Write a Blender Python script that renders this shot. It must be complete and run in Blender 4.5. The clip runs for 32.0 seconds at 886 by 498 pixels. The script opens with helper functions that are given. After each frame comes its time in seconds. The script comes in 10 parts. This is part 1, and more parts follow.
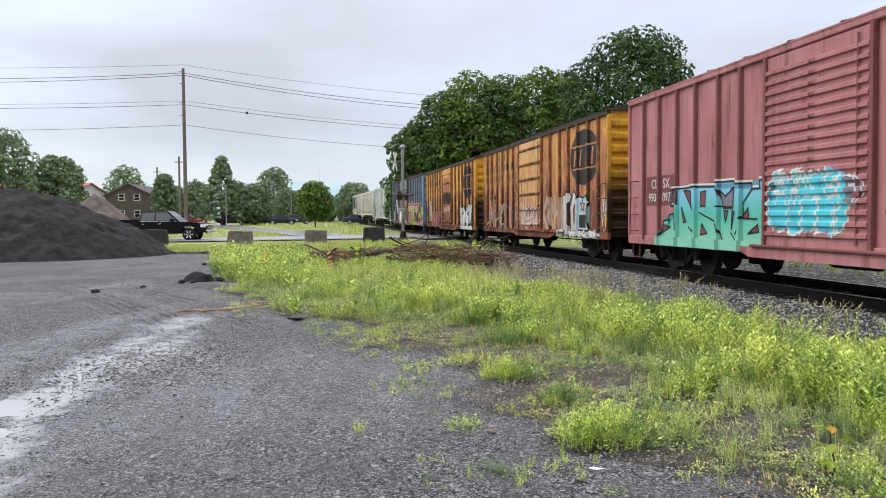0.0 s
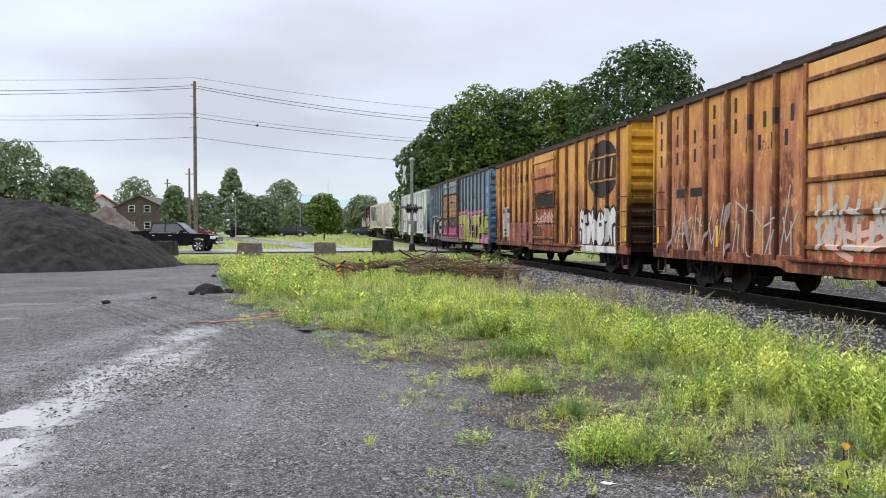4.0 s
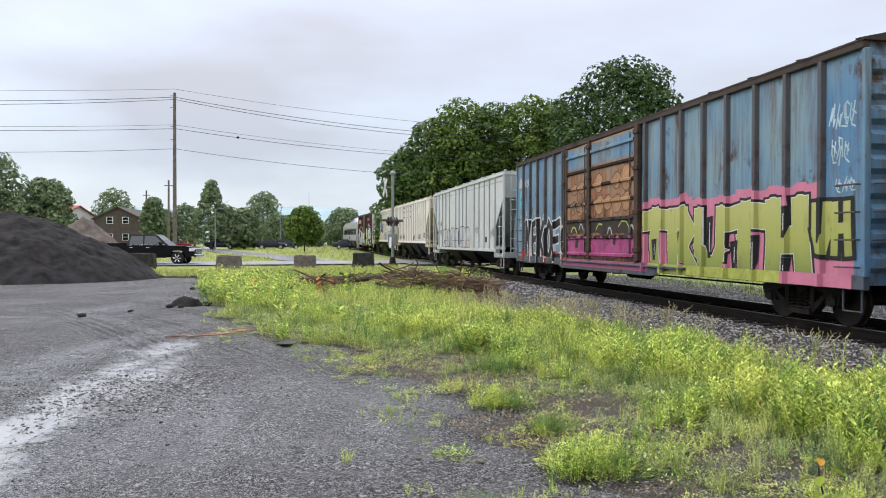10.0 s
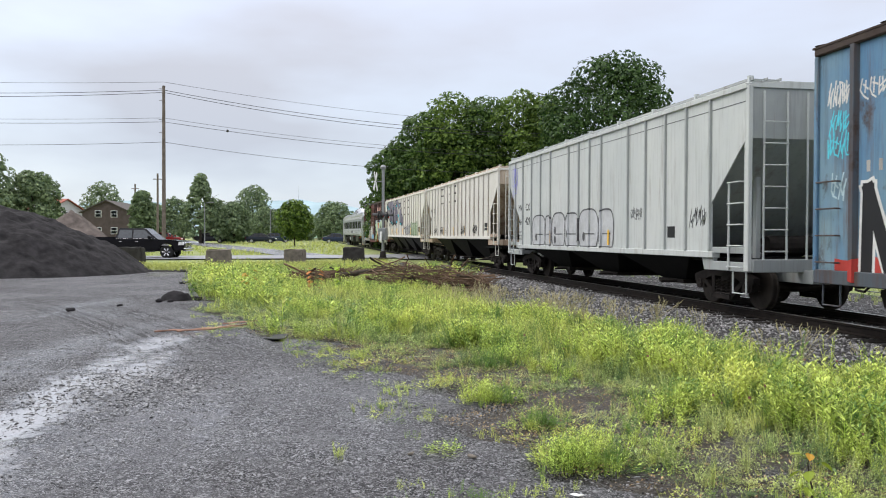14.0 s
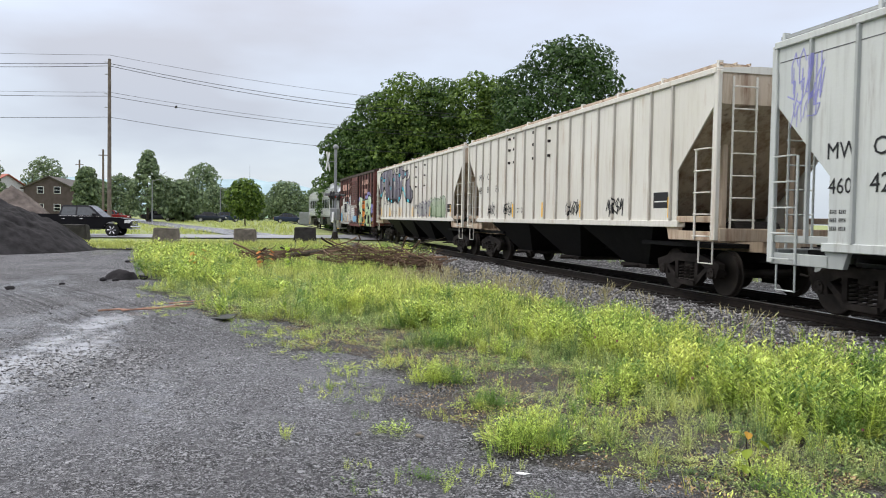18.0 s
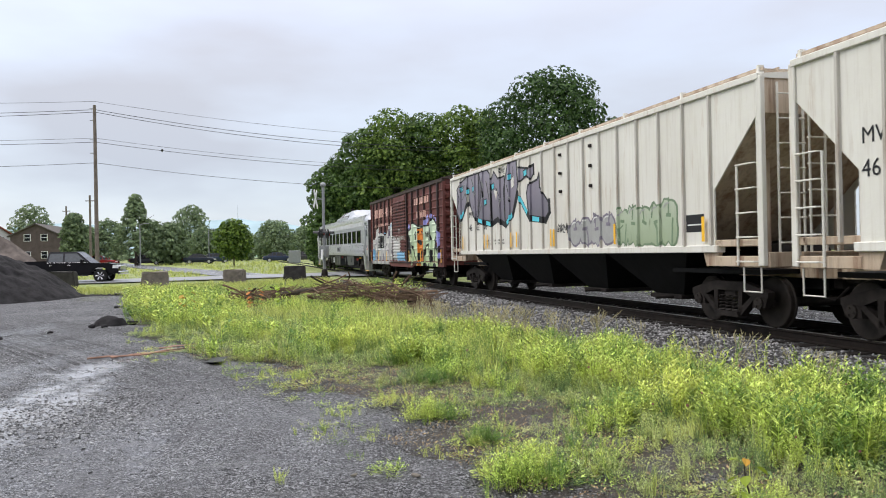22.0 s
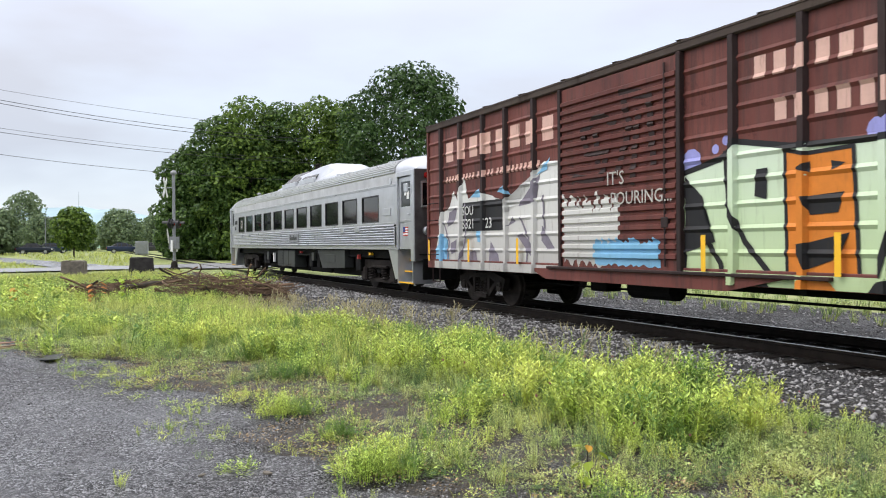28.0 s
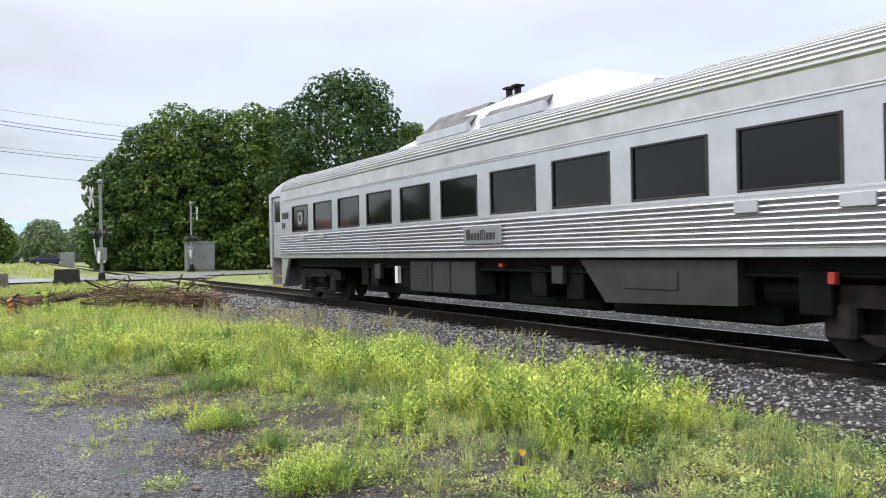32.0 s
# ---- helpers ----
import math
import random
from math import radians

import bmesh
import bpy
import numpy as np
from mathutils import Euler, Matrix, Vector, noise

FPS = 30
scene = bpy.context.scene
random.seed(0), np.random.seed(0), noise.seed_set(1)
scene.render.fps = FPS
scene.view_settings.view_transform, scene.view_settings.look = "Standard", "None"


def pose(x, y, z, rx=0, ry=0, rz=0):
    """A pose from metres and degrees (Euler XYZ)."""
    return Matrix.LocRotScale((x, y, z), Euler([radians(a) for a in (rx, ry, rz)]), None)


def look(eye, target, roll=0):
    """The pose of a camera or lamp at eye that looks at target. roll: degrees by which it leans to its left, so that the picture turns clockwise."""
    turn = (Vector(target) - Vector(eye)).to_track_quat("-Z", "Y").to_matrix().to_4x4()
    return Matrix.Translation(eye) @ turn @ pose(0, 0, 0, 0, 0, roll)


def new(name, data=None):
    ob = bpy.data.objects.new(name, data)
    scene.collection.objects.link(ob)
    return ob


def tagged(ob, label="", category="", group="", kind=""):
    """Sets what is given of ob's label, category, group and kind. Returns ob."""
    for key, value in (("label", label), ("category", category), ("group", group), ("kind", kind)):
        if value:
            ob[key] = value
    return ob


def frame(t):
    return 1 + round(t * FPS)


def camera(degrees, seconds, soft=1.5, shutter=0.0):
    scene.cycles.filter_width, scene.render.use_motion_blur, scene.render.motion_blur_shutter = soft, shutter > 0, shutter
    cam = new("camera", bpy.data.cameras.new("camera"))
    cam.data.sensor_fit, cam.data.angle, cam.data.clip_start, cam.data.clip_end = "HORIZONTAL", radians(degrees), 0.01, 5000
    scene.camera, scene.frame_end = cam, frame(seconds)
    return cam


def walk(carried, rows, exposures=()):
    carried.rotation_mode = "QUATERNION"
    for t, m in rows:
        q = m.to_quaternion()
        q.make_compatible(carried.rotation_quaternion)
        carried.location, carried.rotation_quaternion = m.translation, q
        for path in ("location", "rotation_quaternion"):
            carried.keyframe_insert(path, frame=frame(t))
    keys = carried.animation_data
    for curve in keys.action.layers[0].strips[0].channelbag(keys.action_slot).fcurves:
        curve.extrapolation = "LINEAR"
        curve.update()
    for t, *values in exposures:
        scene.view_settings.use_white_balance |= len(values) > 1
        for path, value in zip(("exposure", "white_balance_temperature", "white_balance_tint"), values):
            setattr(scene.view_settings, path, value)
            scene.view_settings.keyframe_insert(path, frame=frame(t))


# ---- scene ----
# Camera: carried by a standing viewer, who turns to the right with the passing train.
# Rows: seconds, place, yaw to the left, pitch, lean to the left.
PATH = [
    (0, -0.000, -0.000, 1.617, 0.00, -2.30, -0.40),
    (0.5, -0.002, -0.015, 1.622, -0.12, -2.34, -0.51),
    (1, -0.002, -0.021, 1.619, -0.17, -2.42, -0.65),
    (1.5, -0.007, -0.025, 1.616, -0.19, -2.54, -0.65),
    (2, -0.006, -0.008, 1.616, -0.11, -2.55, -0.65),
    (2.5, -0.010, 0.000, 1.621, 0.11, -2.35, -0.63),
    (3, -0.017, -0.001, 1.622, 0.41, -1.94, -0.47),
    (3.5, -0.027, -0.019, 1.619, 0.66, -1.50, -0.16),
    (5.5, -0.011, -0.018, 1.619, 0.29, -1.27, -0.01),
    (6, -0.007, 0.001, 1.614, 0.00, -1.62, -0.27),
    (6.5, -0.000, 0.019, 1.613, -0.27, -1.81, -0.28),
    (7, -0.012, 0.003, 1.639, -0.54, -1.60, -0.05),
    (7.5, -0.022, -0.023, 1.642, -0.77, -1.13, 0.24),
    (8, -0.027, -0.032, 1.637, -0.92, -0.61, 0.44),
    (8.5, -0.027, -0.033, 1.648, -0.94, -0.26, 0.43),
    (9, -0.018, -0.024, 1.644, -0.90, -0.20, 0.35),
    (9.5, -0.010, -0.017, 1.640, -0.82, -0.29, 0.17),
    (10, -0.007, -0.011, 1.637, -0.77, -0.45, 0.11),
    (10.5, -0.005, -0.007, 1.644, -0.80, -0.66, 0.09),
    (11, -0.003, -0.001, 1.642, -0.77, -1.00, 0.11),
    (11.5, 0.001, 0.008, 1.634, -0.69, -1.35, 0.08),
    (12, -0.002, 0.003, 1.637, -0.62, -1.66, 0.07),
    (12.5, -0.002, -0.001, 1.642, -0.59, -1.78, -0.01),
    (13, -0.008, -0.003, 1.639, -0.69, -1.63, -0.04),
    (13.5, -0.022, -0.010, 1.644, -1.01, -1.28, 0.10),
    (14, -0.022, -0.011, 1.647, -1.48, -0.86, 0.23),
    (14.5, -0.029, -0.028, 1.651, -2.05, -0.41, 0.45),
    (16.5, -0.017, -0.017, 1.647, -4.33, -0.52, 0.99),
    (17, -0.009, 0.005, 1.642, -4.71, -1.31, 0.97),
    (17.5, -0.011, 0.011, 1.638, -4.90, -1.92, 0.98),
    (18, -0.000, 0.009, 1.636, -4.88, -2.14, 0.95),
    (18.5, 0.006, -0.012, 1.647, -4.75, -1.87, 0.88),
    (19, 0.007, -0.011, 1.659, -4.57, -1.34, 0.85),
    (19.5, 0.010, 0.002, 1.649, -4.36, -0.75, 0.85),
    (20, -0.003, -0.003, 1.651, -4.14, -0.23, 0.81),
    (20.5, 0.001, 0.001, 1.659, -4.01, 0.26, 0.55),
    (21, -0.001, 0.003, 1.657, -4.22, 0.56, 0.13),
    (21.5, 0.009, 0.012, 1.657, -4.72, 0.58, -0.51),
    (22, 0.008, 0.009, 1.658, -5.60, 0.22, -1.14),
    (22.5, 0.016, 0.013, 1.653, -6.55, -0.40, -1.69),
    (23, 0.030, 0.021, 1.644, -7.69, -1.18, -2.08),
    (23.5, 0.039, 0.031, 1.641, -8.56, -1.91, -2.30),
    (24, 0.038, 0.040, 1.641, -9.08, -2.43, -2.27),
    (24.5, 0.033, 0.049, 1.636, -9.14, -2.81, -2.14),
    (26.5, 0.024, 0.057, 1.653, -10.70, -1.98, -1.08),
    (27, 0.027, 0.043, 1.656, -12.21, -1.42, -0.85),
    (27.5, 0.016, 0.030, 1.654, -14.11, -0.78, -0.54),
    (28, 0.026, 0.021, 1.661, -15.71, -0.40, -0.46),
    (28.5, 0.030, 0.043, 1.660, -17.10, -0.15, -0.44),
    (29, 0.035, 0.039, 1.657, -18.18, -0.02, -0.50),
    (29.5, 0.033, 0.019, 1.661, -18.91, 0.06, -0.61),
    (30, 0.037, 0.013, 1.664, -19.51, 0.10, -0.66),
    (30.5, 0.037, 0.004, 1.659, -19.98, 0.13, -0.66),
    (31, 0.048, 0.003, 1.662, -20.31, 0.08, -0.76),
    (31.5, 0.062, 0.016, 1.652, -20.39, 0.05, -0.93),
    (32, 0.065, 0.027, 1.654, -20.22, 0.08, -1.12),
]


def eye_pose(x, y, z, yaw, pitch, lean):
    turn = Matrix.Rotation(radians(yaw), 4, "Z") @ Matrix.Rotation(radians(90 + pitch), 4, "X") @ Matrix.Rotation(radians(lean), 4, "Z")
    return Matrix.Translation((x, y, z)) @ turn


cam = camera(58.0, 32.0, soft=1.0, shutter=0.15)
walk(cam, [(row[0], eye_pose(*row[1:])) for row in PATH],
     [(0.0, -0.04), (9.0, -0.04), (13.0, -0.06), (18.0, -0.10), (19.0, 0.0), (20.0, 0.0), (23.0, -0.08), (24.0, 0.0), (26.0, 0.05), (27.0, 0.09), (28.0, 0.07), (30.0, 0.10), (32.0, 0.06)])

# ---- sky and sun: a bright overcast morning after rain ----
SUN_EL, SUN_AZ = radians(50), radians(282)
world = bpy.data.worlds.new("overcast_sky")
scene.world = world
world.use_nodes = True
wn, wl = world.node_tree.nodes, world.node_tree.links
wn.clear()
w_out = wn.new("ShaderNodeOutputWorld")
w_bg = wn.new("ShaderNodeBackground")
w_sky = wn.new("ShaderNodeTexSky")
w_sky.sky_type, w_sky.sun_disc = "NISHITA", False
w_sky.sun_elevation, w_sky.sun_rotation = SUN_EL, SUN_AZ
w_sky.air_density, w_sky.dust_density = 1.0, 2.0
w_co = wn.new("ShaderNodeTexCoord")
w_sep = wn.new("ShaderNodeSeparateXYZ")
wl.new(w_co.outputs["Generated"], w_sep.inputs[0])
w_up = wn.new("ShaderNodeMapRange")          # cloud cover: brighter overhead than at the horizon
w_up.inputs["From Min"].default_value, w_up.inputs["From Max"].default_value = 0.0, 0.9
w_up.inputs["To Min"].default_value, w_up.inputs["To Max"].default_value = 0.0, 1.0
wl.new(w_sep.outputs["Z"], w_up.inputs["Value"])
w_ramp = wn.new("ShaderNodeValToRGB")
w_ramp.color_ramp.elements[0].color = (0.58, 0.66, 0.77, 1)
w_ramp.color_ramp.elements[1].color = (2.3, 2.28, 2.3, 1)
w_mid = w_ramp.color_ramp.elements.new(0.3)
w_mid.color = (0.72, 0.735, 0.83, 1)
wl.new(w_up.outputs["Result"], w_ramp.inputs["Fac"])
w_map = wn.new("ShaderNodeMapping")
w_map.inputs["Scale"].default_value = (1.0, 1.0, 3.2)
wl.new(w_co.outputs["Generated"], w_map.inputs["Vector"])
w_noise = wn.new("ShaderNodeTexNoise")
w_noise.inputs["Scale"].default_value, w_noise.inputs["Detail"].default_value, w_noise.inputs["Roughness"].default_value = 1.9, 5, 0.5
wl.new(w_map.outputs[0], w_noise.inputs["Vector"])
w_soft = wn.new("ShaderNodeMapRange")
w_soft.inputs["From Min"].default_value, w_soft.inputs["From Max"].default_value = 0.36, 0.66
w_soft.inputs["To Min"].default_value, w_soft.inputs["To Max"].default_value = 0.09, 0.0
wl.new(w_noise.outputs["Fac"], w_soft.inputs["Value"])
w_gap = wn.new("ShaderNodeMix")              # thin places in the cloud let the blue sky through
w_gap.data_type = "RGBA"
wl.new(w_soft.outputs["Result"], w_gap.inputs["Factor"])
wl.new(w_ramp.outputs["Color"], w_gap.inputs["A"])
wl.new(w_sky.outputs[0], w_gap.inputs["B"])
wl.new(w_gap.outputs["Result"], w_bg.inputs["Color"])
w_bg.inputs["Strength"].default_value = 1.0
wl.new(w_bg.outputs[0], w_out.inputs["Surface"])

sun = new("sun", bpy.data.lights.new("sun", "SUN"))
sun.data.energy, sun.data.angle, sun.data.color = 1.5, radians(35), (1.0, 0.97, 0.92)
sun.matrix_world = look((0, 0, 30), (30 * math.cos(SUN_EL) * -math.sin(SUN_AZ), 30 * math.cos(SUN_EL) * -math.cos(SUN_AZ), 30 - 30 * math.sin(SUN_EL)))

# ---- helpers for meshes ----
def linked(name, me, material=None, parent=None, label="", m=None):
    ob = new(name, me)
    if material is not None and len(me.materials) == 0:
        me.materials.append(material)
    if parent is not None:
        ob.parent = parent
    if m is not None:
        ob.matrix_basis = m
    if label:
        ob["label"] = label
    return ob


def mesh_of(bm, name, smooth=False):
    me = bpy.data.meshes.new(name)
    bm.normal_update()
    bm.to_mesh(me)
    bm.free()
    if smooth:
        me.shade_smooth()
    return me


def part(name, bm, material, parent, label="", smooth=False):
    return linked(name, mesh_of(bm, name, smooth), material, parent, label)


def thing(name, label, category, group="", kind="", m=None):
    ob = new(name)
    if m is not None:
        ob.matrix_basis = m
    return tagged(ob, label, category, group, kind)


def box(bm, x0, x1, y0, y1, z0, z1, bev=0.0):
    vs = [bm.verts.new((x, y, z)) for x in (x0, x1) for y in (y0, y1) for z in (z0, z1)]
    fs = [bm.faces.new([vs[i] for i in f]) for f in ((0, 1, 3, 2), (4, 6, 7, 5), (0, 4, 5, 1), (2, 3, 7, 6), (0, 2, 6, 4), (1, 5, 7, 3))]
    if bev:
        bmesh.ops.bevel(bm, geom=list({e for f in fs for e in f.edges}), offset=bev, segments=1, affect="EDGES", clamp_overlap=True)
    return bm


def slab(bm, outline, axis, a, b):
    """A plate: an outline of 2D points drawn out along axis from a to b."""
    def at(p, w):
        return {"x": (w, p[0], p[1]), "y": (p[0], w, p[1]), "z": (p[0], p[1], w)}[axis]
    lo, hi = [bm.verts.new(at(p, a)) for p in outline], [bm.verts.new(at(p, b)) for p in outline]
    made = [bm.faces.new(lo), bm.faces.new(hi[::-1])]
    n = len(outline)
    for i in range(n):
        made.append(bm.faces.new((lo[i], hi[i], hi[(i + 1) % n], lo[(i + 1) % n])))
    bmesh.ops.recalc_face_normals(bm, faces=made)
    return bm


def rod(bm, p0, p1, r0, r1=None, n=8, caps=True):
    p0, p1 = Vector(p0), Vector(p1)
    r1 = r0 if r1 is None else r1
    d = (p1 - p0).normalized()
    u = d.orthogonal().normalized()
    v = d.cross(u)
    ring = [[bm.verts.new(p + (u * math.cos(2 * math.pi * i / n) + v * math.sin(2 * math.pi * i / n)) * r) for i in range(n)] for p, r in ((p0, r0), (p1, r1))]
    for i in range(n):
        bm.faces.new((ring[0][i], ring[0][(i + 1) % n], ring[1][(i + 1) % n], ring[1][i]))
    if caps:
        bm.faces.new(ring[0][::-1])
        bm.faces.new(ring[1])
    return bm


def pipe(bm, points, r, n=6, taper=None):
    pts = [Vector(p) for p in points]
    u, rings = None, []
    for i, p in enumerate(pts):
        d = (pts[min(i + 1, len(pts) - 1)] - pts[max(i - 1, 0)]).normalized()
        u = d.orthogonal().normalized() if u is None else (u - d * u.dot(d)).normalized()
        v = d.cross(u)
        rr = r if taper is None else taper[i]
        rings.append([bm.verts.new(p + (u * math.cos(2 * math.pi * k / n) + v * math.sin(2 * math.pi * k / n)) * rr) for k in range(n)])
    for a, b in zip(rings[:-1], rings[1:]):
        for k in range(n):
            bm.faces.new((a[k], a[(k + 1) % n], b[(k + 1) % n], b[k]))
    bm.faces.new(rings[0][::-1])
    bm.faces.new(rings[-1])
    return bm


def lathe(bm, profile, axis="y", n=24):
    """Turns (radius, height) points round an axis."""
    rings = []
    for r, h in profile:
        ring = []
        for i in range(n):
            c, s = r * math.cos(2 * math.pi * i / n), r * math.sin(2 * math.pi * i / n)
            ring.append(bm.verts.new({"y": (c, h, s), "z": (c, s, h), "x": (h, c, s)}[axis]))
        rings.append(ring)
    for a, b in zip(rings[:-1], rings[1:]):
        for i in range(n):
            bm.faces.new((a[i], a[(i + 1) % n], b[(i + 1) % n], b[i]))
    bm.faces.new(rings[0][::-1])
    bm.faces.new(rings[-1])
    bmesh.ops.recalc_face_normals(bm, faces=bm.faces[:])
    return bm


def sheet(bm, xs, zs, place):
    """A grid of faces over xs and zs, each point put where place(x, z) says."""
    rows = [[bm.verts.new(place(x, z)) for x in xs] for z in zs]
    for a, b in zip(rows[:-1], rows[1:]):
        for i in range(len(xs) - 1):
            bm.faces.new((a[i], a[i + 1], b[i + 1], b[i]))
    return bm


def from_arrays(name, verts, faces, material, smooth=False):
    """A mesh from numpy arrays: verts (n, 3) and faces (m, 3 or 4)."""
    verts, faces = np.asarray(verts, np.float32), np.asarray(faces, np.int32)
    k = faces.shape[1]
    me = bpy.data.meshes.new(name)
    me.vertices.add(len(verts))
    me.vertices.foreach_set("co", verts.ravel())
    me.loops.add(faces.size)
    me.loops.foreach_set("vertex_index", faces.ravel())
    me.polygons.add(len(faces))
    me.polygons.foreach_set("loop_start", np.arange(0, faces.size, k, dtype=np.int32))
    me.update(calc_edges=True)
    me.materials.append(material)
    if smooth:
        me.shade_smooth()
    return me


def scatter(template_v, template_f, places, turns, sizes, tilts=None):
    """Copies of a small mesh, joined: arrays of places (n, 3), turns about z and sizes (n, or n x 3)."""
    n, k = len(places), len(template_v)
    c, s = np.cos(turns)[:, None], np.sin(turns)[:, None]
    sizes = np.asarray(sizes, float)
    sizes = np.repeat(sizes[:, None], 3, 1) if sizes.ndim == 1 else sizes
    t = template_v[None] * sizes[:, None, :]
    x, y, z = t[..., 0], t[..., 1], t[..., 2]
    if tilts is not None:
        x, y = x + z * tilts[:, :1], y + z * tilts[:, 1:2]
    out = np.stack([x * c - y * s, x * s + y * c, z], -1) + np.asarray(places)[:, None]
    faces = template_f[None] + (np.arange(n) * k)[:, None, None]
    return out.reshape(-1, 3), faces.reshape(-1, template_f.shape[1])


def letters(body, size, material, parent, place, name="lettering", wide=1.0):
    """Painted characters standing on the near side (+y) of a car, read towards -x, their left foot at place."""
    cu = bpy.data.curves.new(name, "FONT")
    cu.body, cu.size, cu.extrude, cu.resolution_u = body, size, 0.0015, 2
    tmp = bpy.data.objects.new(name, cu)
    me = bpy.data.meshes.new_from_object(tmp)
    bpy.data.objects.remove(tmp)
    me.transform(Matrix(((-wide, 0, 0, 0), (0, 0, 1, 0), (0, 1, 0, 0), (0, 0, 0, 1))))
    me.materials.clear()
    me.materials.append(material)
    return linked(name, me, None, parent, m=Matrix.Translation(place))


# ---- materials ----
def nodes_of(name):
    mat = bpy.data.materials.new(name)
    mat.use_nodes = True
    nt = mat.node_tree
    return mat, nt.nodes, nt.links, nt.nodes["Principled BSDF"]


def noise_node(n, l, scale, detail=4, rough=0.55, stretch=(1, 1, 1), shift=0.0, coord="Object"):
    co = n.new("ShaderNodeTexCoord")
    mp = n.new("ShaderNodeMapping")
    mp.inputs["Scale"].default_value = stretch
    mp.inputs["Location"].default_value = (shift, shift * 0.7, shift * 1.3)
    l.new(co.outputs[coord], mp.inputs["Vector"])
    t = n.new("ShaderNodeTexNoise")
    t.inputs["Scale"].default_value, t.inputs["Detail"].default_value, t.inputs["Roughness"].default_value = scale, detail, rough
    l.new(mp.outputs[0], t.inputs["Vector"])
    return t.outputs["Fac"]


def ramp_node(n, l, fac, lo, hi, a=0.0, b=1.0):
    r = n.new("ShaderNodeMapRange")
    r.inputs["From Min"].default_value, r.inputs["From Max"].default_value = lo, hi
    r.inputs["To Min"].default_value, r.inputs["To Max"].default_value = a, b
    l.new(fac, r.inputs["Value"])
    return r.outputs["Result"]


def blend(n, l, fac, a, b, mode="MIX"):
    m = n.new("ShaderNodeMix")
    m.data_type, m.blend_type = "RGBA", mode
    for key, val in (("Factor", fac), ("A", a), ("B", b)):
        if isinstance(val, (tuple, list)):
            m.inputs[key].default_value = (*val[:3], 1)
        elif isinstance(val, (int, float)):
            m.inputs[key].default_value = val
        else:
            l.new(val, m.inputs[key])
    return m.outputs["Result"]


def bump(n, l, bs, fac, strength, dist=0.02):
    b = n.new("ShaderNodeBump")
    b.inputs["Strength"].default_value, b.inputs["Distance"].default_value = strength, dist
    l.new(fac, b.inputs["Height"])
    l.new(b.outputs[0], bs.inputs["Normal"])


def plain(name, color, rough=0.6, metal=0.0, vary=0.15, scale=6.0, bumps=0.0):
    mat, n, l, bs = nodes_of(name)
    if rough > 0.56:                                  # porous, dusty or rusty faces have little sheen
        bs.inputs["Specular IOR Level"].default_value = 0.15
    f = noise_node(n, l, scale)
    dark = tuple(c * (1 - vary) for c in color)
    light = tuple(min(1, c * (1 + vary)) for c in color)
    l.new(blend(n, l, ramp_node(n, l, f, 0.3, 0.7), dark, light), bs.inputs["Base Color"])
    bs.inputs["Roughness"].default_value, bs.inputs["Metallic"].default_value = rough, metal
    if bumps:
        bump(n, l, bs, noise_node(n, l, scale * 6), bumps)
    return mat


def car_paint(name, color, color2, rust, amount, streak=0.5, rough=0.5, shift=0.0, dirt=(0.05, 0.04, 0.035)):
    """Weathered paint on steel: two fading tones, vertical rust runs, rust patches, grime."""
    mat, n, l, bs = nodes_of(name)
    tone = noise_node(n, l, 0.55, 5, 0.6, (1, 1, 0.7), shift)
    base = blend(n, l, ramp_node(n, l, tone, 0.35, 0.65), color, color2)
    runs = noise_node(n, l, 2.2, 6, 0.7, (1.6, 1.6, 0.16), shift + 3)
    runs_f = ramp_node(n, l, runs, 0.62 - 0.22 * streak, 0.80 - 0.16 * streak)
    base = blend(n, l, runs_f, base, rust)
    spots = noise_node(n, l, 1.5, 8, 0.72, (1, 1, 0.6), shift + 9)
    spots_f = ramp_node(n, l, spots, 0.70 - 0.3 * amount, 0.76 - 0.22 * amount)
    base = blend(n, l, spots_f, base, tuple(c * 0.55 for c in rust))
    grime = noise_node(n, l, 5.0, 6, 0.7, (2.0, 2.0, 0.12), shift + 17)
    base = blend(n, l, ramp_node(n, l, grime, 0.50, 0.80, 0.0, 0.55), base, dirt)
    l.new(base, bs.inputs["Base Color"])
    l.new(ramp_node(n, l, spots, 0.3, 0.8, rough - 0.1, rough + 0.3), bs.inputs["Roughness"])
    bs.inputs["Specular IOR Level"].default_value = 0.3
    bump(n, l, bs, noise_node(n, l, 9.0, 6, 0.7, shift=shift), 0.35, 0.012)
    return mat


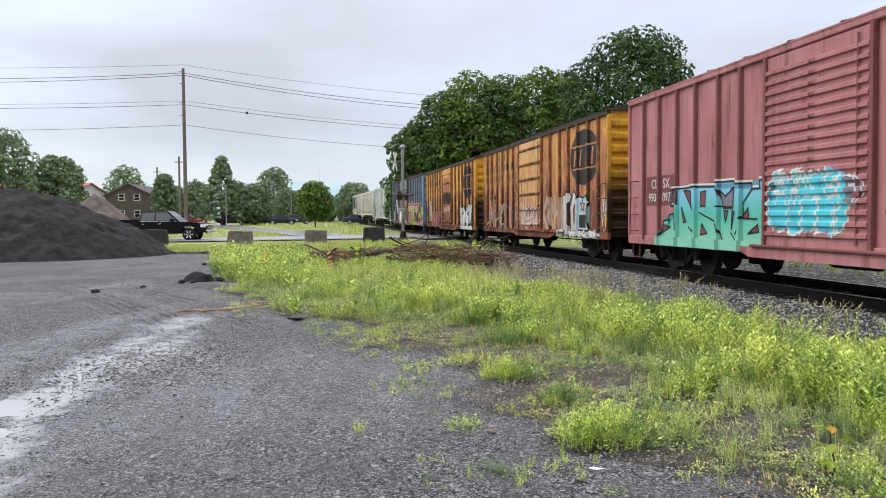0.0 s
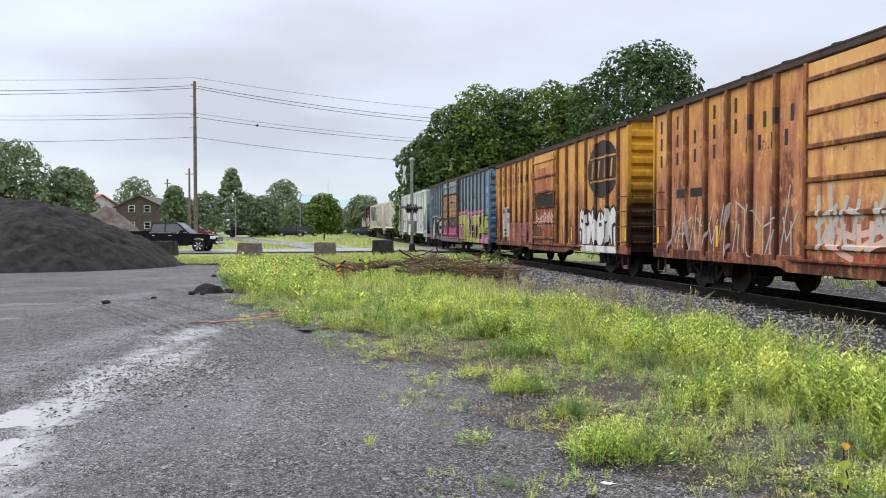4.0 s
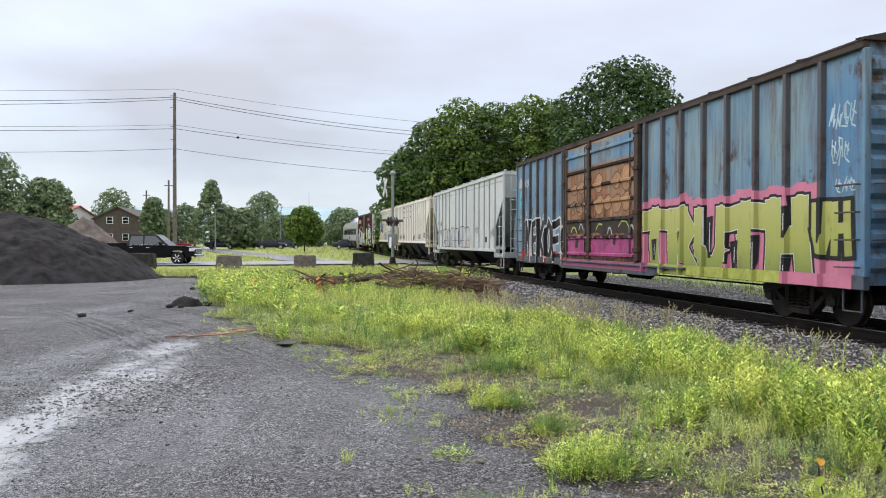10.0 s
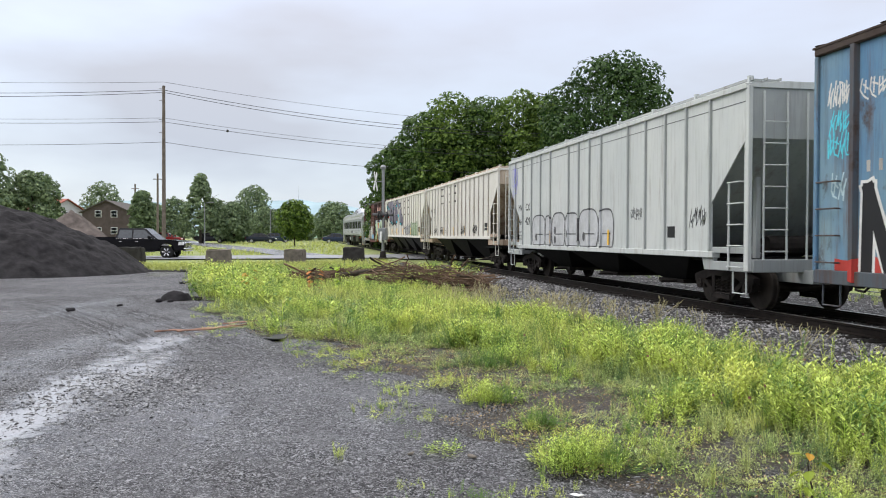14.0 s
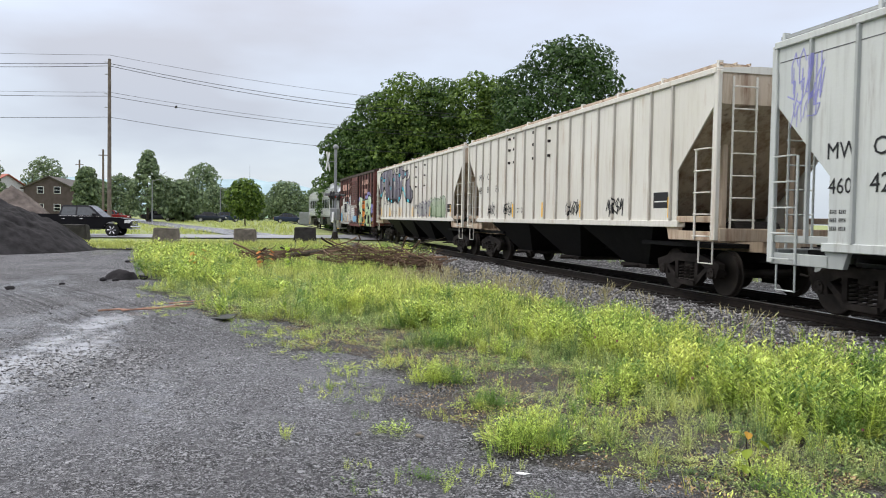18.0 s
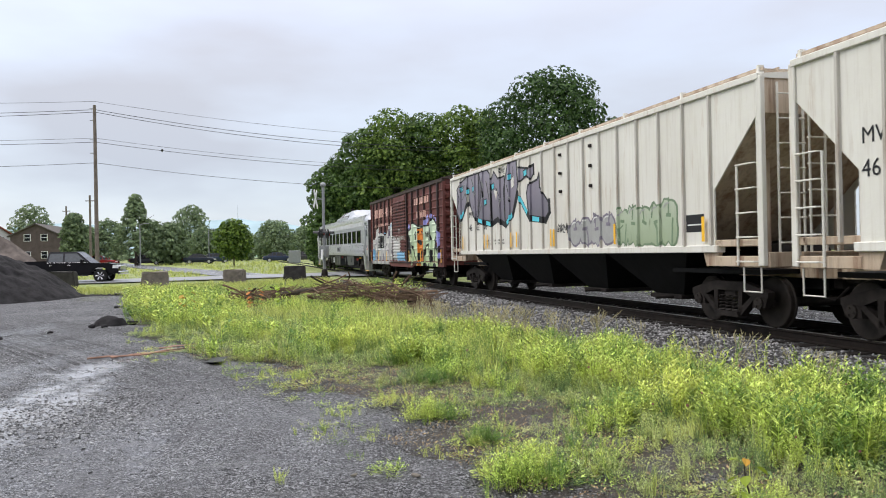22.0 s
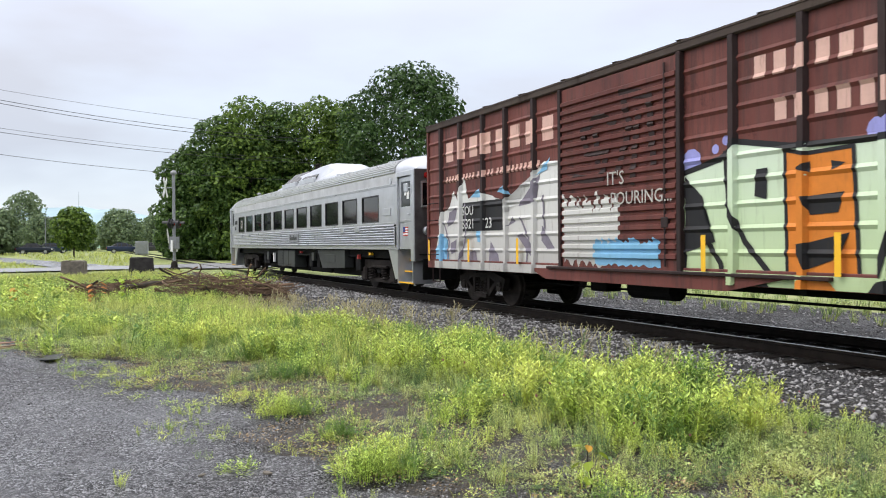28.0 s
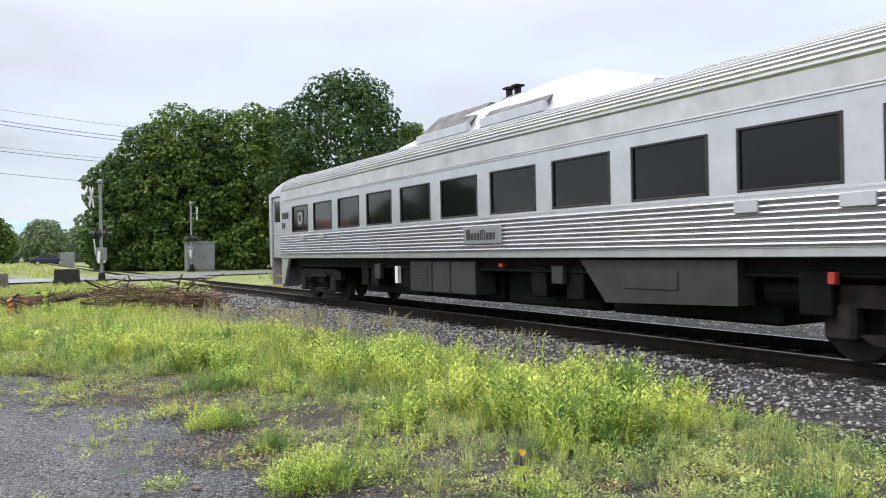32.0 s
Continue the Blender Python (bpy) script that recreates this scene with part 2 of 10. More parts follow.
def gravel_mat(name="wet_gravel", soil=None):
    """Fine crushed stone of three sizes, each chip its own grey, over dark fines; a film of water along the wheel tracks."""
    mat, n, l, bs = nodes_of(name)
    co = n.new("ShaderNodeTexCoord")
    chips = []
    for scale in (42, 85, 170):
        vor = n.new("ShaderNodeTexVoronoi")
        vor.inputs["Scale"].default_value = scale
        l.new(co.outputs["Object"], vor.inputs["Vector"])
        sep = n.new("ShaderNodeSeparateColor")
        l.new(vor.outputs["Color"], sep.inputs[0])
        chips.append((sep.outputs[0], sep.outputs[1], vor.outputs["Distance"]))
    wide = noise_node(n, l, 0.35, 5, 0.6)
    mid = noise_node(n, l, 2.4, 5, 0.65, shift=4)
    pale = (0.40, 0.40, 0.42) if not soil else (0.34, 0.33, 0.32)
    dark = (0.007, 0.007, 0.008)
    small = blend(n, l, ramp_node(n, l, chips[2][0], 0.50, 1.0), dark, pale)
    medium = blend(n, l, ramp_node(n, l, chips[1][0], 0.55, 1.0), dark, pale)
    large = blend(n, l, ramp_node(n, l, chips[0][0], 0.5, 1.0), dark, pale)
    col = blend(n, l, ramp_node(n, l, chips[1][1], 0.52, 0.54), small, medium)
    col = blend(n, l, ramp_node(n, l, chips[0][1], 0.80, 0.82), col, large)
    col = blend(n, l, ramp_node(n, l, mid, 0.38, 0.64, 0.0, 0.6), col, (0.088, 0.086, 0.094))
    if soil:
        col = blend(n, l, ramp_node(n, l, noise_node(n, l, 1.6, 6, 0.7, shift=8), 0.38, 0.60, 0.0, 0.85), col, soil)
    l.new(col, bs.inputs["Base Color"])
    bs.inputs["Specular IOR Level"].default_value = 0.18
    base_rough = ramp_node(n, l, wide, 0.40, 0.62, 0.55, 0.85)
    l.new(base_rough, bs.inputs["Roughness"])

    def math_(op, a, b=None, c=None):
        m = n.new("ShaderNodeMath")
        m.operation = op
        for i, v in enumerate((a, b, c)):
            if isinstance(v, (int, float)):
                m.inputs[i].default_value = v
            elif v is not None:
                l.new(v, m.inputs[i])
        return m.outputs[0]

    relief = math_("ADD", math_("MULTIPLY", chips[0][2], 0.5), math_("ADD", chips[1][2], math_("MULTIPLY", chips[2][2], 0.5)))
    strength = None
    if not soil:
        # wheel tracks bend through the lot and hold a thin sheet of rain water
        sep = n.new("ShaderNodeSeparateXYZ")
        l.new(co.outputs["Object"], sep.inputs[0])
        x, y = sep.outputs["X"], sep.outputs["Y"]
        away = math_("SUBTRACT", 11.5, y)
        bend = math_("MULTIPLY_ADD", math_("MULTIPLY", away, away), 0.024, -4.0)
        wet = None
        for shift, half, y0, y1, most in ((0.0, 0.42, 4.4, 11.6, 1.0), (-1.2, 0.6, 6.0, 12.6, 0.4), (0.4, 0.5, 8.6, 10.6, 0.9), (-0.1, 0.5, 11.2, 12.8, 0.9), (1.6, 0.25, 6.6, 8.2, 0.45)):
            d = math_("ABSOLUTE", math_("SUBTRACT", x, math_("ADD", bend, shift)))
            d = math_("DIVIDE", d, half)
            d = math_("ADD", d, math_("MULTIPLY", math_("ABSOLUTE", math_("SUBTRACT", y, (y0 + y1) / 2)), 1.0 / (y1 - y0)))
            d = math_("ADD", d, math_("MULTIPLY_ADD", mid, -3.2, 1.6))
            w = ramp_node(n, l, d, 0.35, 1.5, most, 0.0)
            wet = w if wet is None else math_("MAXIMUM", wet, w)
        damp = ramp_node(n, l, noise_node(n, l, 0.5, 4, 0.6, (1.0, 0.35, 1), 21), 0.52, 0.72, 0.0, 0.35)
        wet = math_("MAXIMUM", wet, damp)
        bend2 = math_("ADD", math_("MULTIPLY_ADD", y, 0.30, x), math_("MULTIPLY", math_("MULTIPLY", math_("SUBTRACT", y, 1.0), math_("SUBTRACT", y, 1.0)), 0.0135))
        tread = None
        for mid_, half_ in ((2.35, 0.5), (1.05, 0.5), (4.2, 0.45)):
            d = math_("DIVIDE", math_("SUBTRACT", bend2, mid_), half_)
            bars = ramp_node(n, l, math_("SINE", math_("MULTIPLY", d, 13.0)), 0.0, 0.7)
            inside = ramp_node(n, l, math_("ABSOLUTE", d), 0.8, 1.0, 1.0, 0.0)
            k = math_("MULTIPLY", bars, inside)
            tread = k if tread is None else math_("MAXIMUM", tread, k)
        ends = math_("MULTIPLY", ramp_node(n, l, y, 9.5, 12.5), ramp_node(n, l, y, 24.0, 18.0))
        tread = math_("MULTIPLY", math_("MULTIPLY", tread, ends), ramp_node(n, l, mid, 0.35, 0.6, 0.9, 0.25))
        col = blend(n, l, tread, col, (0.010, 0.010, 0.011))            # wet fines pressed by tyres
        col = blend(n, l, ramp_node(n, l, wet, 0.5, 1.0, 0.0, 0.8), col, (0.30, 0.30, 0.31))       # sky sheen of the wet film, put into the colour as pale grey
        l.new(col, bs.inputs["Base Color"])
        l.new(wet, bs.inputs["Coat Weight"])
        bs.inputs["Coat Roughness"].default_value = 0.07
        bs.inputs["Coat IOR"].default_value = 1.6
        bs.inputs["Specular IOR Level"].default_value = 0.32
        strength = ramp_node(n, l, wet, 0.0, 1.0, 0.9, 0.12)
    b = n.new("ShaderNodeBump")
    b.inputs["Strength"].default_value, b.inputs["Distance"].default_value = 0.9, 0.016
    if strength is not None:
        l.new(strength, b.inputs["Strength"])
    l.new(relief, b.inputs["Height"])
    l.new(b.outputs[0], bs.inputs["Normal"])
    return mat


def soil_grass_mat(name, a, b, c, scale=1.2):
    mat, n, l, bs = nodes_of(name)
    patch = noise_node(n, l, scale * 0.25, 6, 0.65)
    grain = noise_node(n, l, 14, 5, 0.75)
    col = blend(n, l, ramp_node(n, l, grain, 0.3, 0.7), a, b)
    col = blend(n, l, ramp_node(n, l, patch, 0.48, 0.66, 0, 0.8), col, c)
    l.new(col, bs.inputs["Base Color"])
    bs.inputs["Roughness"].default_value = 0.9
    bump(n, l, bs, grain, 0.8, 0.06)
    return mat


def leaf_mat(name, dark, light, tip=None, rough=0.5, glow=0.25, patch=0.35, spread_=0.3, deep=None):
    """Leaves: each its own tone, patches of plants lighter or darker, light coming through."""
    mat, n, l, bs = nodes_of(name)
    geo = n.new("ShaderNodeNewGeometry")
    col = blend(n, l, ramp_node(n, l, geo.outputs["Random Per Island"], 0.15, 0.9), dark, light)
    big = noise_node(n, l, patch, 3, 0.6)
    col = blend(n, l, ramp_node(n, l, big, 0.40, 0.64, 0, spread_), col, tip or light)
    if deep is not None:
        col = blend(n, l, ramp_node(n, l, noise_node(n, l, patch * 2.6, 4, 0.6, shift=13), 0.50, 0.60, 0, 0.85), col, deep)
    l.new(col, bs.inputs["Base Color"])
    bs.inputs["Roughness"].default_value = rough
    bs.inputs["Specular IOR Level"].default_value = 0.2
    tr = n.new("ShaderNodeBsdfTranslucent")
    l.new(col, tr.inputs["Color"])
    mx = n.new("ShaderNodeMixShader")
    mx.inputs["Fac"].default_value = glow
    l.new(bs.outputs[0], mx.inputs[1])
    l.new(tr.outputs[0], mx.inputs[2])
    l.new(mx.outputs[0], n["Material Output"].inputs["Surface"])
    return mat


def water_mat():
    mat, n, l, bs = nodes_of("puddle_water")
    bs.inputs["Base Color"].default_value = (0.34, 0.34, 0.355, 1)     # pale base adds to the sky's reflection, painted into the water
    bs.inputs["Roughness"].default_value = 0.05
    bs.inputs["IOR"].default_value = 1.33
    bump(n, l, bs, noise_node(n, l, 9, 2), 0.03, 0.01)
    return mat


def fluted_steel():
    mat, n, l, bs = nodes_of("stainless_steel")
    f = noise_node(n, l, 3, 4, 0.6, (0.4, 1, 3))
    l.new(blend(n, l, ramp_node(n, l, f, 0.3, 0.7), (0.56, 0.565, 0.585), (0.68, 0.685, 0.705)), bs.inputs["Base Color"])
    bs.inputs["Metallic"].default_value = 0.85
    l.new(ramp_node(n, l, noise_node(n, l, 6, 5, 0.6, (0.3, 1, 2)), 0.3, 0.7, 0.26, 0.34), bs.inputs["Roughness"])
    return mat


def glass_dark():
    mat, n, l, bs = nodes_of("tinted_glass")
    bs.inputs["Base Color"].default_value = (0.004, 0.005, 0.006, 1)
    bs.inputs["Specular IOR Level"].default_value = 0.35
    bs.inputs["Roughness"].default_value = 0.06
    bs.inputs["IOR"].default_value = 1.5
    return mat


def speckled(name, dark, light, rough):
    """Loose stones, each its own shade."""
    mat, n, l, bs = nodes_of(name)
    geo = n.new("ShaderNodeNewGeometry")
    f = noise_node(n, l, 40, 3, 0.6)
    col = blend(n, l, ramp_node(n, l, geo.outputs["Random Per Island"], 0.25, 1.0), dark, light)
    col = blend(n, l, ramp_node(n, l, f, 0.4, 0.7, 0, 0.5), col, tuple(c * 0.6 for c in light))
    l.new(col, bs.inputs["Base Color"])
    bs.inputs["Specular IOR Level"].default_value = 0.2
    bs.inputs["Roughness"].default_value = rough
    return mat


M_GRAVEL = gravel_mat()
M_WATER = water_mat()
M_FIELD = soil_grass_mat("meadow", (0.13, 0.17, 0.05), (0.27, 0.31, 0.10), (0.33, 0.33, 0.15))
M_WEEDSOIL = gravel_mat("gravelly_soil", (0.072, 0.060, 0.047))
M_BALLAST = gravel_mat("ballast_bed", (0.030, 0.028, 0.027))
M_STONE = speckled("ballast_stone", (0.045, 0.043, 0.044), (0.46, 0.45, 0.45), 0.7)
M_PEBBLE = speckled("wet_pebble", (0.009, 0.009, 0.010), (0.40, 0.40, 0.41), 0.45)
M_TIE = plain("creosoted_tie", (0.020, 0.017, 0.015), 0.85, 0, 0.4, 4, 0.3)
M_RAIL = plain("rail_steel", (0.018, 0.014, 0.012), 0.6, 0.3, 0.35, 5)
M_RAILTOP = plain("rail_head", (0.42, 0.40, 0.38), 0.3, 0.9, 0.15, 5)
M_ROAD = plain("wet_asphalt_road", (0.22, 0.22, 0.23), 0.42, 0, 0.12, 1.3, 0.05)
M_LANE = plain("wet_asphalt_lane", (0.20, 0.20, 0.215), 0.25, 0, 0.2, 1.0, 0.05)
M_PILE = plain("black_coal_fines", (0.023, 0.0215, 0.023), 0.95, 0, 0.6, 2.2, 0.9)
M_PILE.node_tree.nodes["Principled BSDF"].inputs["Specular IOR Level"].default_value = 0.15
M_CONCRETE = plain("old_concrete", (0.17, 0.15, 0.125), 0.9, 0, 0.35, 3, 0.4)
M_DARKCONC = plain("sooty_concrete", (0.045, 0.042, 0.04), 0.9, 0, 0.35, 3, 0.4)
M_WOODPOLE = plain("weathered_pole_wood", (0.16, 0.135, 0.115), 0.9, 0, 0.3, 4, 0.3)
M_BLACKWIRE = plain("cable_sheath", (0.05, 0.05, 0.055), 0.6)
M_GALV = plain("galvanised_steel", (0.24, 0.25, 0.26), 0.55, 0.3, 0.12, 5)
M_WHITE = plain("white_enamel", (0.78, 0.78, 0.77), 0.5, 0, 0.06, 4)
M_BLACK = plain("black_enamel", (0.02, 0.02, 0.021), 0.55, 0, 0.3, 4)
M_REDLENS = plain("red_lens", (0.30, 0.012, 0.012), 0.2)
M_YELLOW = plain("yellow_reflector", (0.85, 0.48, 0.02), 0.4, 0, 0.05)
M_UNDER = plain("grimy_steel", (0.024, 0.020, 0.018), 0.75, 0.2, 0.45, 4, 0.2)
M_UNDERBLACK = plain("underframe_black", (0.006, 0.006, 0.006), 0.7, 0.1, 0.4, 4, 0.15)
M_WHEEL = plain("wheel_steel", (0.030, 0.025, 0.022), 0.6, 0.3, 0.4, 3)
M_SPRING = plain("spring_steel", (0.028, 0.024, 0.022), 0.6, 0.3, 0.3, 6)
M_STEEL = fluted_steel()
M_STEELFLAT = plain("brushed_steel", (0.57, 0.58, 0.605), 0.30, 0.65, 0.08, 3)
M_STEELDULL = plain("dull_stainless", (0.50, 0.505, 0.52), 0.5, 0.35, 0.16, 2.2)
# worn end-wall steel, darkened further: the end's shade is in its colour
M_STEELEND = plain("shaded_end_steel", (0.15, 0.145, 0.145), 0.35, 0.6, 0.45, 2.0)
M_SCREEN = plain("dusty_screen", (0.16, 0.16, 0.165), 0.7, 0.2, 0.4, 3)
M_GLASS = glass_dark()
M_STICK = plain("peeled_reddish_stick", (0.34, 0.20, 0.15), 0.8, 0, 0.5, 3, 0.3)
M_BARK = plain("bark", (0.06, 0.05, 0.04), 0.95, 0, 0.4, 5, 0.6)
M_TWIG = plain("dry_twig", (0.15, 0.10, 0.068), 0.9, 0, 0.5, 2, 0.3)
M_LEAF = leaf_mat("tree_leaf", (0.012, 0.034, 0.010), (0.075, 0.135, 0.034), (0.055, 0.11, 0.028))
M_LEAFMID = leaf_mat("tree_leaf_mid", (0.016, 0.045, 0.011), (0.12, 0.20, 0.045), (0.085, 0.15, 0.035))
M_LEAF2 = leaf_mat("tree_leaf_light", (0.025, 0.060, 0.012), (0.19, 0.28, 0.05), (0.14, 0.22, 0.04))
# paler, greyer leaves: the haze of distance is mixed into the colour
M_LEAFFAR = leaf_mat("haze_tinted_leaf", (0.085, 0.13, 0.075), (0.24, 0.31, 0.15), (0.21, 0.28, 0.15))
M_WEED = leaf_mat("weed_leaf", (0.07, 0.14, 0.02), (0.68, 0.85, 0.20), (0.84, 0.82, 0.20), 0.45, 0.30, 0.9, 0.5, (0.10, 0.21, 0.05))
M_WEED2 = leaf_mat("clover_leaf", (0.040, 0.088, 0.025), (0.56, 0.70, 0.26), (0.74, 0.70, 0.27), 0.45, 0.30, 1.2, 0.45, (0.09, 0.17, 0.065))
M_GRASS = leaf_mat("grass_blade", (0.18, 0.24, 0.05), (0.74, 0.78, 0.24), (0.66, 0.66, 0.24), 0.5, 0.35, 0.6)
M_STRAW = leaf_mat("dry_seed_grass", (0.26, 0.22, 0.12), (0.50, 0.46, 0.27), None, 0.7, 0.2)

# ---- the ground ----
RAIL_Z = 0.25
HEAD = radians(9.08)
TRACK_D, TRACK_N = Vector((-math.sin(HEAD), math.cos(HEAD))), Vector((math.cos(HEAD), math.sin(HEAD)))
KNOT_S = (-10.0, 10.0, 30.0, 50.0, 80.0, 120.0, 180.0)
KNOT_OFF = (9.50, 9.70, 9.58, 9.25, 8.74, 7.80, 6.47)


def _bend():
    n, h = len(KNOT_S), np.diff(KNOT_S)
    a, b = np.eye(n), np.zeros(n)
    for i in range(1, n - 1):
        a[i, i - 1:i + 2] = h[i - 1], 2 * (h[i - 1] + h[i]), h[i]
        b[i] = 6 * ((KNOT_OFF[i + 1] - KNOT_OFF[i]) / h[i] - (KNOT_OFF[i] - KNOT_OFF[i - 1]) / h[i - 1])
    return np.linalg.solve(a, b)


KNOT_M = _bend()


def rise(d):
    """The gentle climb of the land beyond the crossing."""
    return 0.0066 * (math.sqrt((d - 48) ** 2 + 64) + (d - 48)) / 2 if d < 170 else 0.0066 * 122 + 0.0003 * (d - 170)


def track_at(s):
    """Centre of the track s metres along it, and its heading."""
    if s < KNOT_S[0] or s > KNOT_S[-1]:
        e = KNOT_S[0] if s < KNOT_S[0] else KNOT_S[-1]
        p, d = track_at(e)
        return p + d * (s - e), d
    i = min(max(int(np.searchsorted(KNOT_S, s)) - 1, 0), len(KNOT_S) - 2)
    h, u, w = KNOT_S[i + 1] - KNOT_S[i], KNOT_S[i + 1] - s, s - KNOT_S[i]
    ca, cb = KNOT_OFF[i] / h - KNOT_M[i] * h / 6, KNOT_OFF[i + 1] / h - KNOT_M[i + 1] * h / 6
    off = KNOT_M[i] * u ** 3 / 6 / h + KNOT_M[i + 1] * w ** 3 / 6 / h + ca * u + cb * w
    slope = -KNOT_M[i] * u * u / 2 / h + KNOT_M[i + 1] * w * w / 2 / h - ca + cb
    return TRACK_D * s + TRACK_N * off, (TRACK_D + TRACK_N * slope).normalized()


def rail_z(s):
    return RAIL_Z + rise(s)


def ground_z(x, y):
    d = y if y > 0 else 0
    near = 0.16 * min(max((d - 30) / 16, 0), 1)
    return near + rise(d)


EDGE_Y = (-30, 0, 4.8, 5.7, 6.7, 8.9, 10.6, 12.2, 14.4, 20.2, 30, 39)
EDGE_X = (4.0, 2.2, 1.35, 1.15, 0.9, 0.15, -0.6, -1.5, -3.0, -5.5, -8.4, -11.0)
BANK_Y = (-30, 0, 4.9, 6.1, 9.3, 11.8, 14.4, 17, 20, 25, 30, 45)
BANK_X = (10.5, 6.6, 5.8, 5.4, 5.1, 4.4, 3.4, 1.9, 1.5, 1.7, 0.9, -1.2)


def lot_edge(y):
    return np.interp(y, EDGE_Y, EDGE_X) + 0.35 * np.sin(y * 1.7) + 0.2 * np.sin(y * 4.1 + 1)


def bank_edge(y):
    return np.interp(y, BANK_Y, BANK_X) + 0.15 * np.sin(y * 1.3)


def spread(reach, first, growth):
    out, step = [0.0], first
    while out[-1] < reach:
        out.append(out[-1] + step)
        step *= growth
    return sorted({-v for v in out} | set(out))


gx, gy = spread(2600, 2.0, 1.09), spread(2600, 2.0, 1.09)
bm = bmesh.new()
sheet(bm, gx, gy, lambda x, y: (x, y, ground_z(x, y) - 0.03 - 0.22 * min(max((43 - y) / 4, 0), 1) + (0.05 * noise.noise((x * 0.2, y * 0.2, 0)) if y > 42 else 0)))
ground = linked("ground", mesh_of(bm, "ground", True), M_FIELD)
tagged(ground, "grassy meadow and weedy soil ground", "ground", kind="structure")

# The gravel lot, with shallow hollows that hold water
HOLLOWS = ((-3.42, 5.75, 0.24, 0.75, 0.034), (-3.82, 6.9, 0.24, 0.6, 0.028), (-4.3, 6.3, 0.40, 0.6, 0.034), (-9.4, 17.5, 0.9, 0.42, 0.030), (-8.4, 14.6, 0.6, 0.12, 0.02), (-7.2, 29.0, 1.0, 0.35, 0.028))


def lot_z(x, y):
    z = 0.011 * noise.noise((x * 0.55, y * 0.55, 3)) + 0.011 * noise.noise((x * 1.7, y * 1.7, 7)) + 0.014 * noise.noise((x * 4.3, y * 4.3, 1)) + 0.011 * noise.noise((x * 9, y * 9, 4))
    for hx, hy, a, b, d in HOLLOWS:
        q = ((x - hx) / a) ** 2 + ((y - hy) / b) ** 2
        if q < 6:
            z -= d * math.exp(-q)
    if 9 < y < 24 and -12 < x < -2.6:                 # tyre ruts that swing across the lot, with pressed tread bars
        q = x + 0.30 * y + 0.0135 * (y - 1) ** 2
        for mid, half in ((2.35, 0.42), (1.05, 0.42), (4.2, 0.38)):
            d = (q - mid) / half
            if abs(d) < 1.6:
                k = min(1, (y - 9) / 3) * min(1, (24 - y) / 4)
                z += k * (-0.020 * math.exp(-d * d * 3) + 0.016 * math.exp(-(abs(d) - 1.05) ** 2 * 14) + 0.009 * math.sin(d * 13) * (abs(d) < 1))
    return z


def lot_point(x, y):
    inside = lot_edge(y) - x
    z = lot_z(x, y)
    fade = min(max((inside + 0.2 + 0.35 * noise.noise((x * 1.4, y * 1.4, 5))) / 0.5, 0), 1) * min(max((39.0 - y) / 3, 0), 1)
    return x, y, z * fade - 0.10 * (1 - fade) + 0.012


lot_ys = list(np.arange(-12, 3, 0.75)) + list(np.arange(3, 13, 0.07)) + list(np.arange(13, 22, 0.13)) + list(np.arange(22, 24, 0.3)) + list(np.arange(24, 41, 0.6))
lot_xs = list(np.arange(-45, -11, 1.0)) + list(np.arange(-11, -6, 0.1)) + list(np.arange(-6, 2.4, 0.07)) + list(np.arange(2.4, 5, 0.4))
bm = bmesh.new()
sheet(bm, lot_xs, lot_ys, lot_point)
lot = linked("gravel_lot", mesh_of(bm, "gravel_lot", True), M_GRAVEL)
tagged(lot, "wet dark grey gravel lot with tyre ruts", "gravel lot", kind="structure")

for i, (hx, hy, a, b, d) in enumerate(HOLLOWS):
    bm = bmesh.new()
    ring = [bm.verts.new((hx + 1.7 * a * math.cos(t) * (1 + 0.12 * math.sin(3 * t + i)), hy + 1.7 * b * math.sin(t), -d * 0.62 + 0.012)) for t in np.linspace(0, 2 * math.pi, 28)[:-1]]
    bm.faces.new(ring)
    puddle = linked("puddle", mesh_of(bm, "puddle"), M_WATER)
    tagged(puddle, "shallow rain puddle on the gravel, reflecting the sky", "puddle", "puddles on the lot", "structure")

# Weedy strip between the lot and the track
bm = bmesh.new()
wy = list(np.arange(-14, 46, 0.5))
rows = []
for y in wy:
    a, b = float(lot_edge(y)) - 0.55, float(bank_edge(y)) + 0.3
    rows.append([bm.verts.new((a + (b - a) * k / 24, y, ground_z(0, y) + (0.012 if k > 3 else -0.10 + 0.028 * k) + 0.05 * noise.noise((a + (b - a) * k / 24, y, 2)) * (0 < k < 24))) for k in range(25)])
for r0, r1 in zip(rows[:-1], rows[1:]):
    for k in range(24):
        bm.faces.new((r0[k], r0[k + 1], r1[k + 1], r1[k]))
strip = linked("weedy_verge", mesh_of(bm, "weedy_verge", True), M_WEEDSOIL)
tagged(strip, "weedy strip of soil between gravel lot and track", "verge", kind="structure")

# Ballast bed, ties and rails
bed = ((-7.0, -0.29), (-6.0, -0.265), (-3.6, -0.25), (-2.9, -0.22), (-1.75, -0.21), (-1.45, -0.19), (1.45, -0.19), (1.9, -0.22), (4.0, -0.28), (7.6, -0.32), (9.0, -0.50))
ss = list(np.arange(-60, 120, 1.0)) + list(np.arange(120, 300, 5.0))
bm = bmesh.new()
rows = []
for s in ss:
    p, d = track_at(s)
    nrm = Vector((d.y, -d.x))
    rows.append([bm.verts.new((*(p + nrm * off), rail_z(s) + z + 0.025 * noise.noise((off, s, 0)))) for off, z in bed])
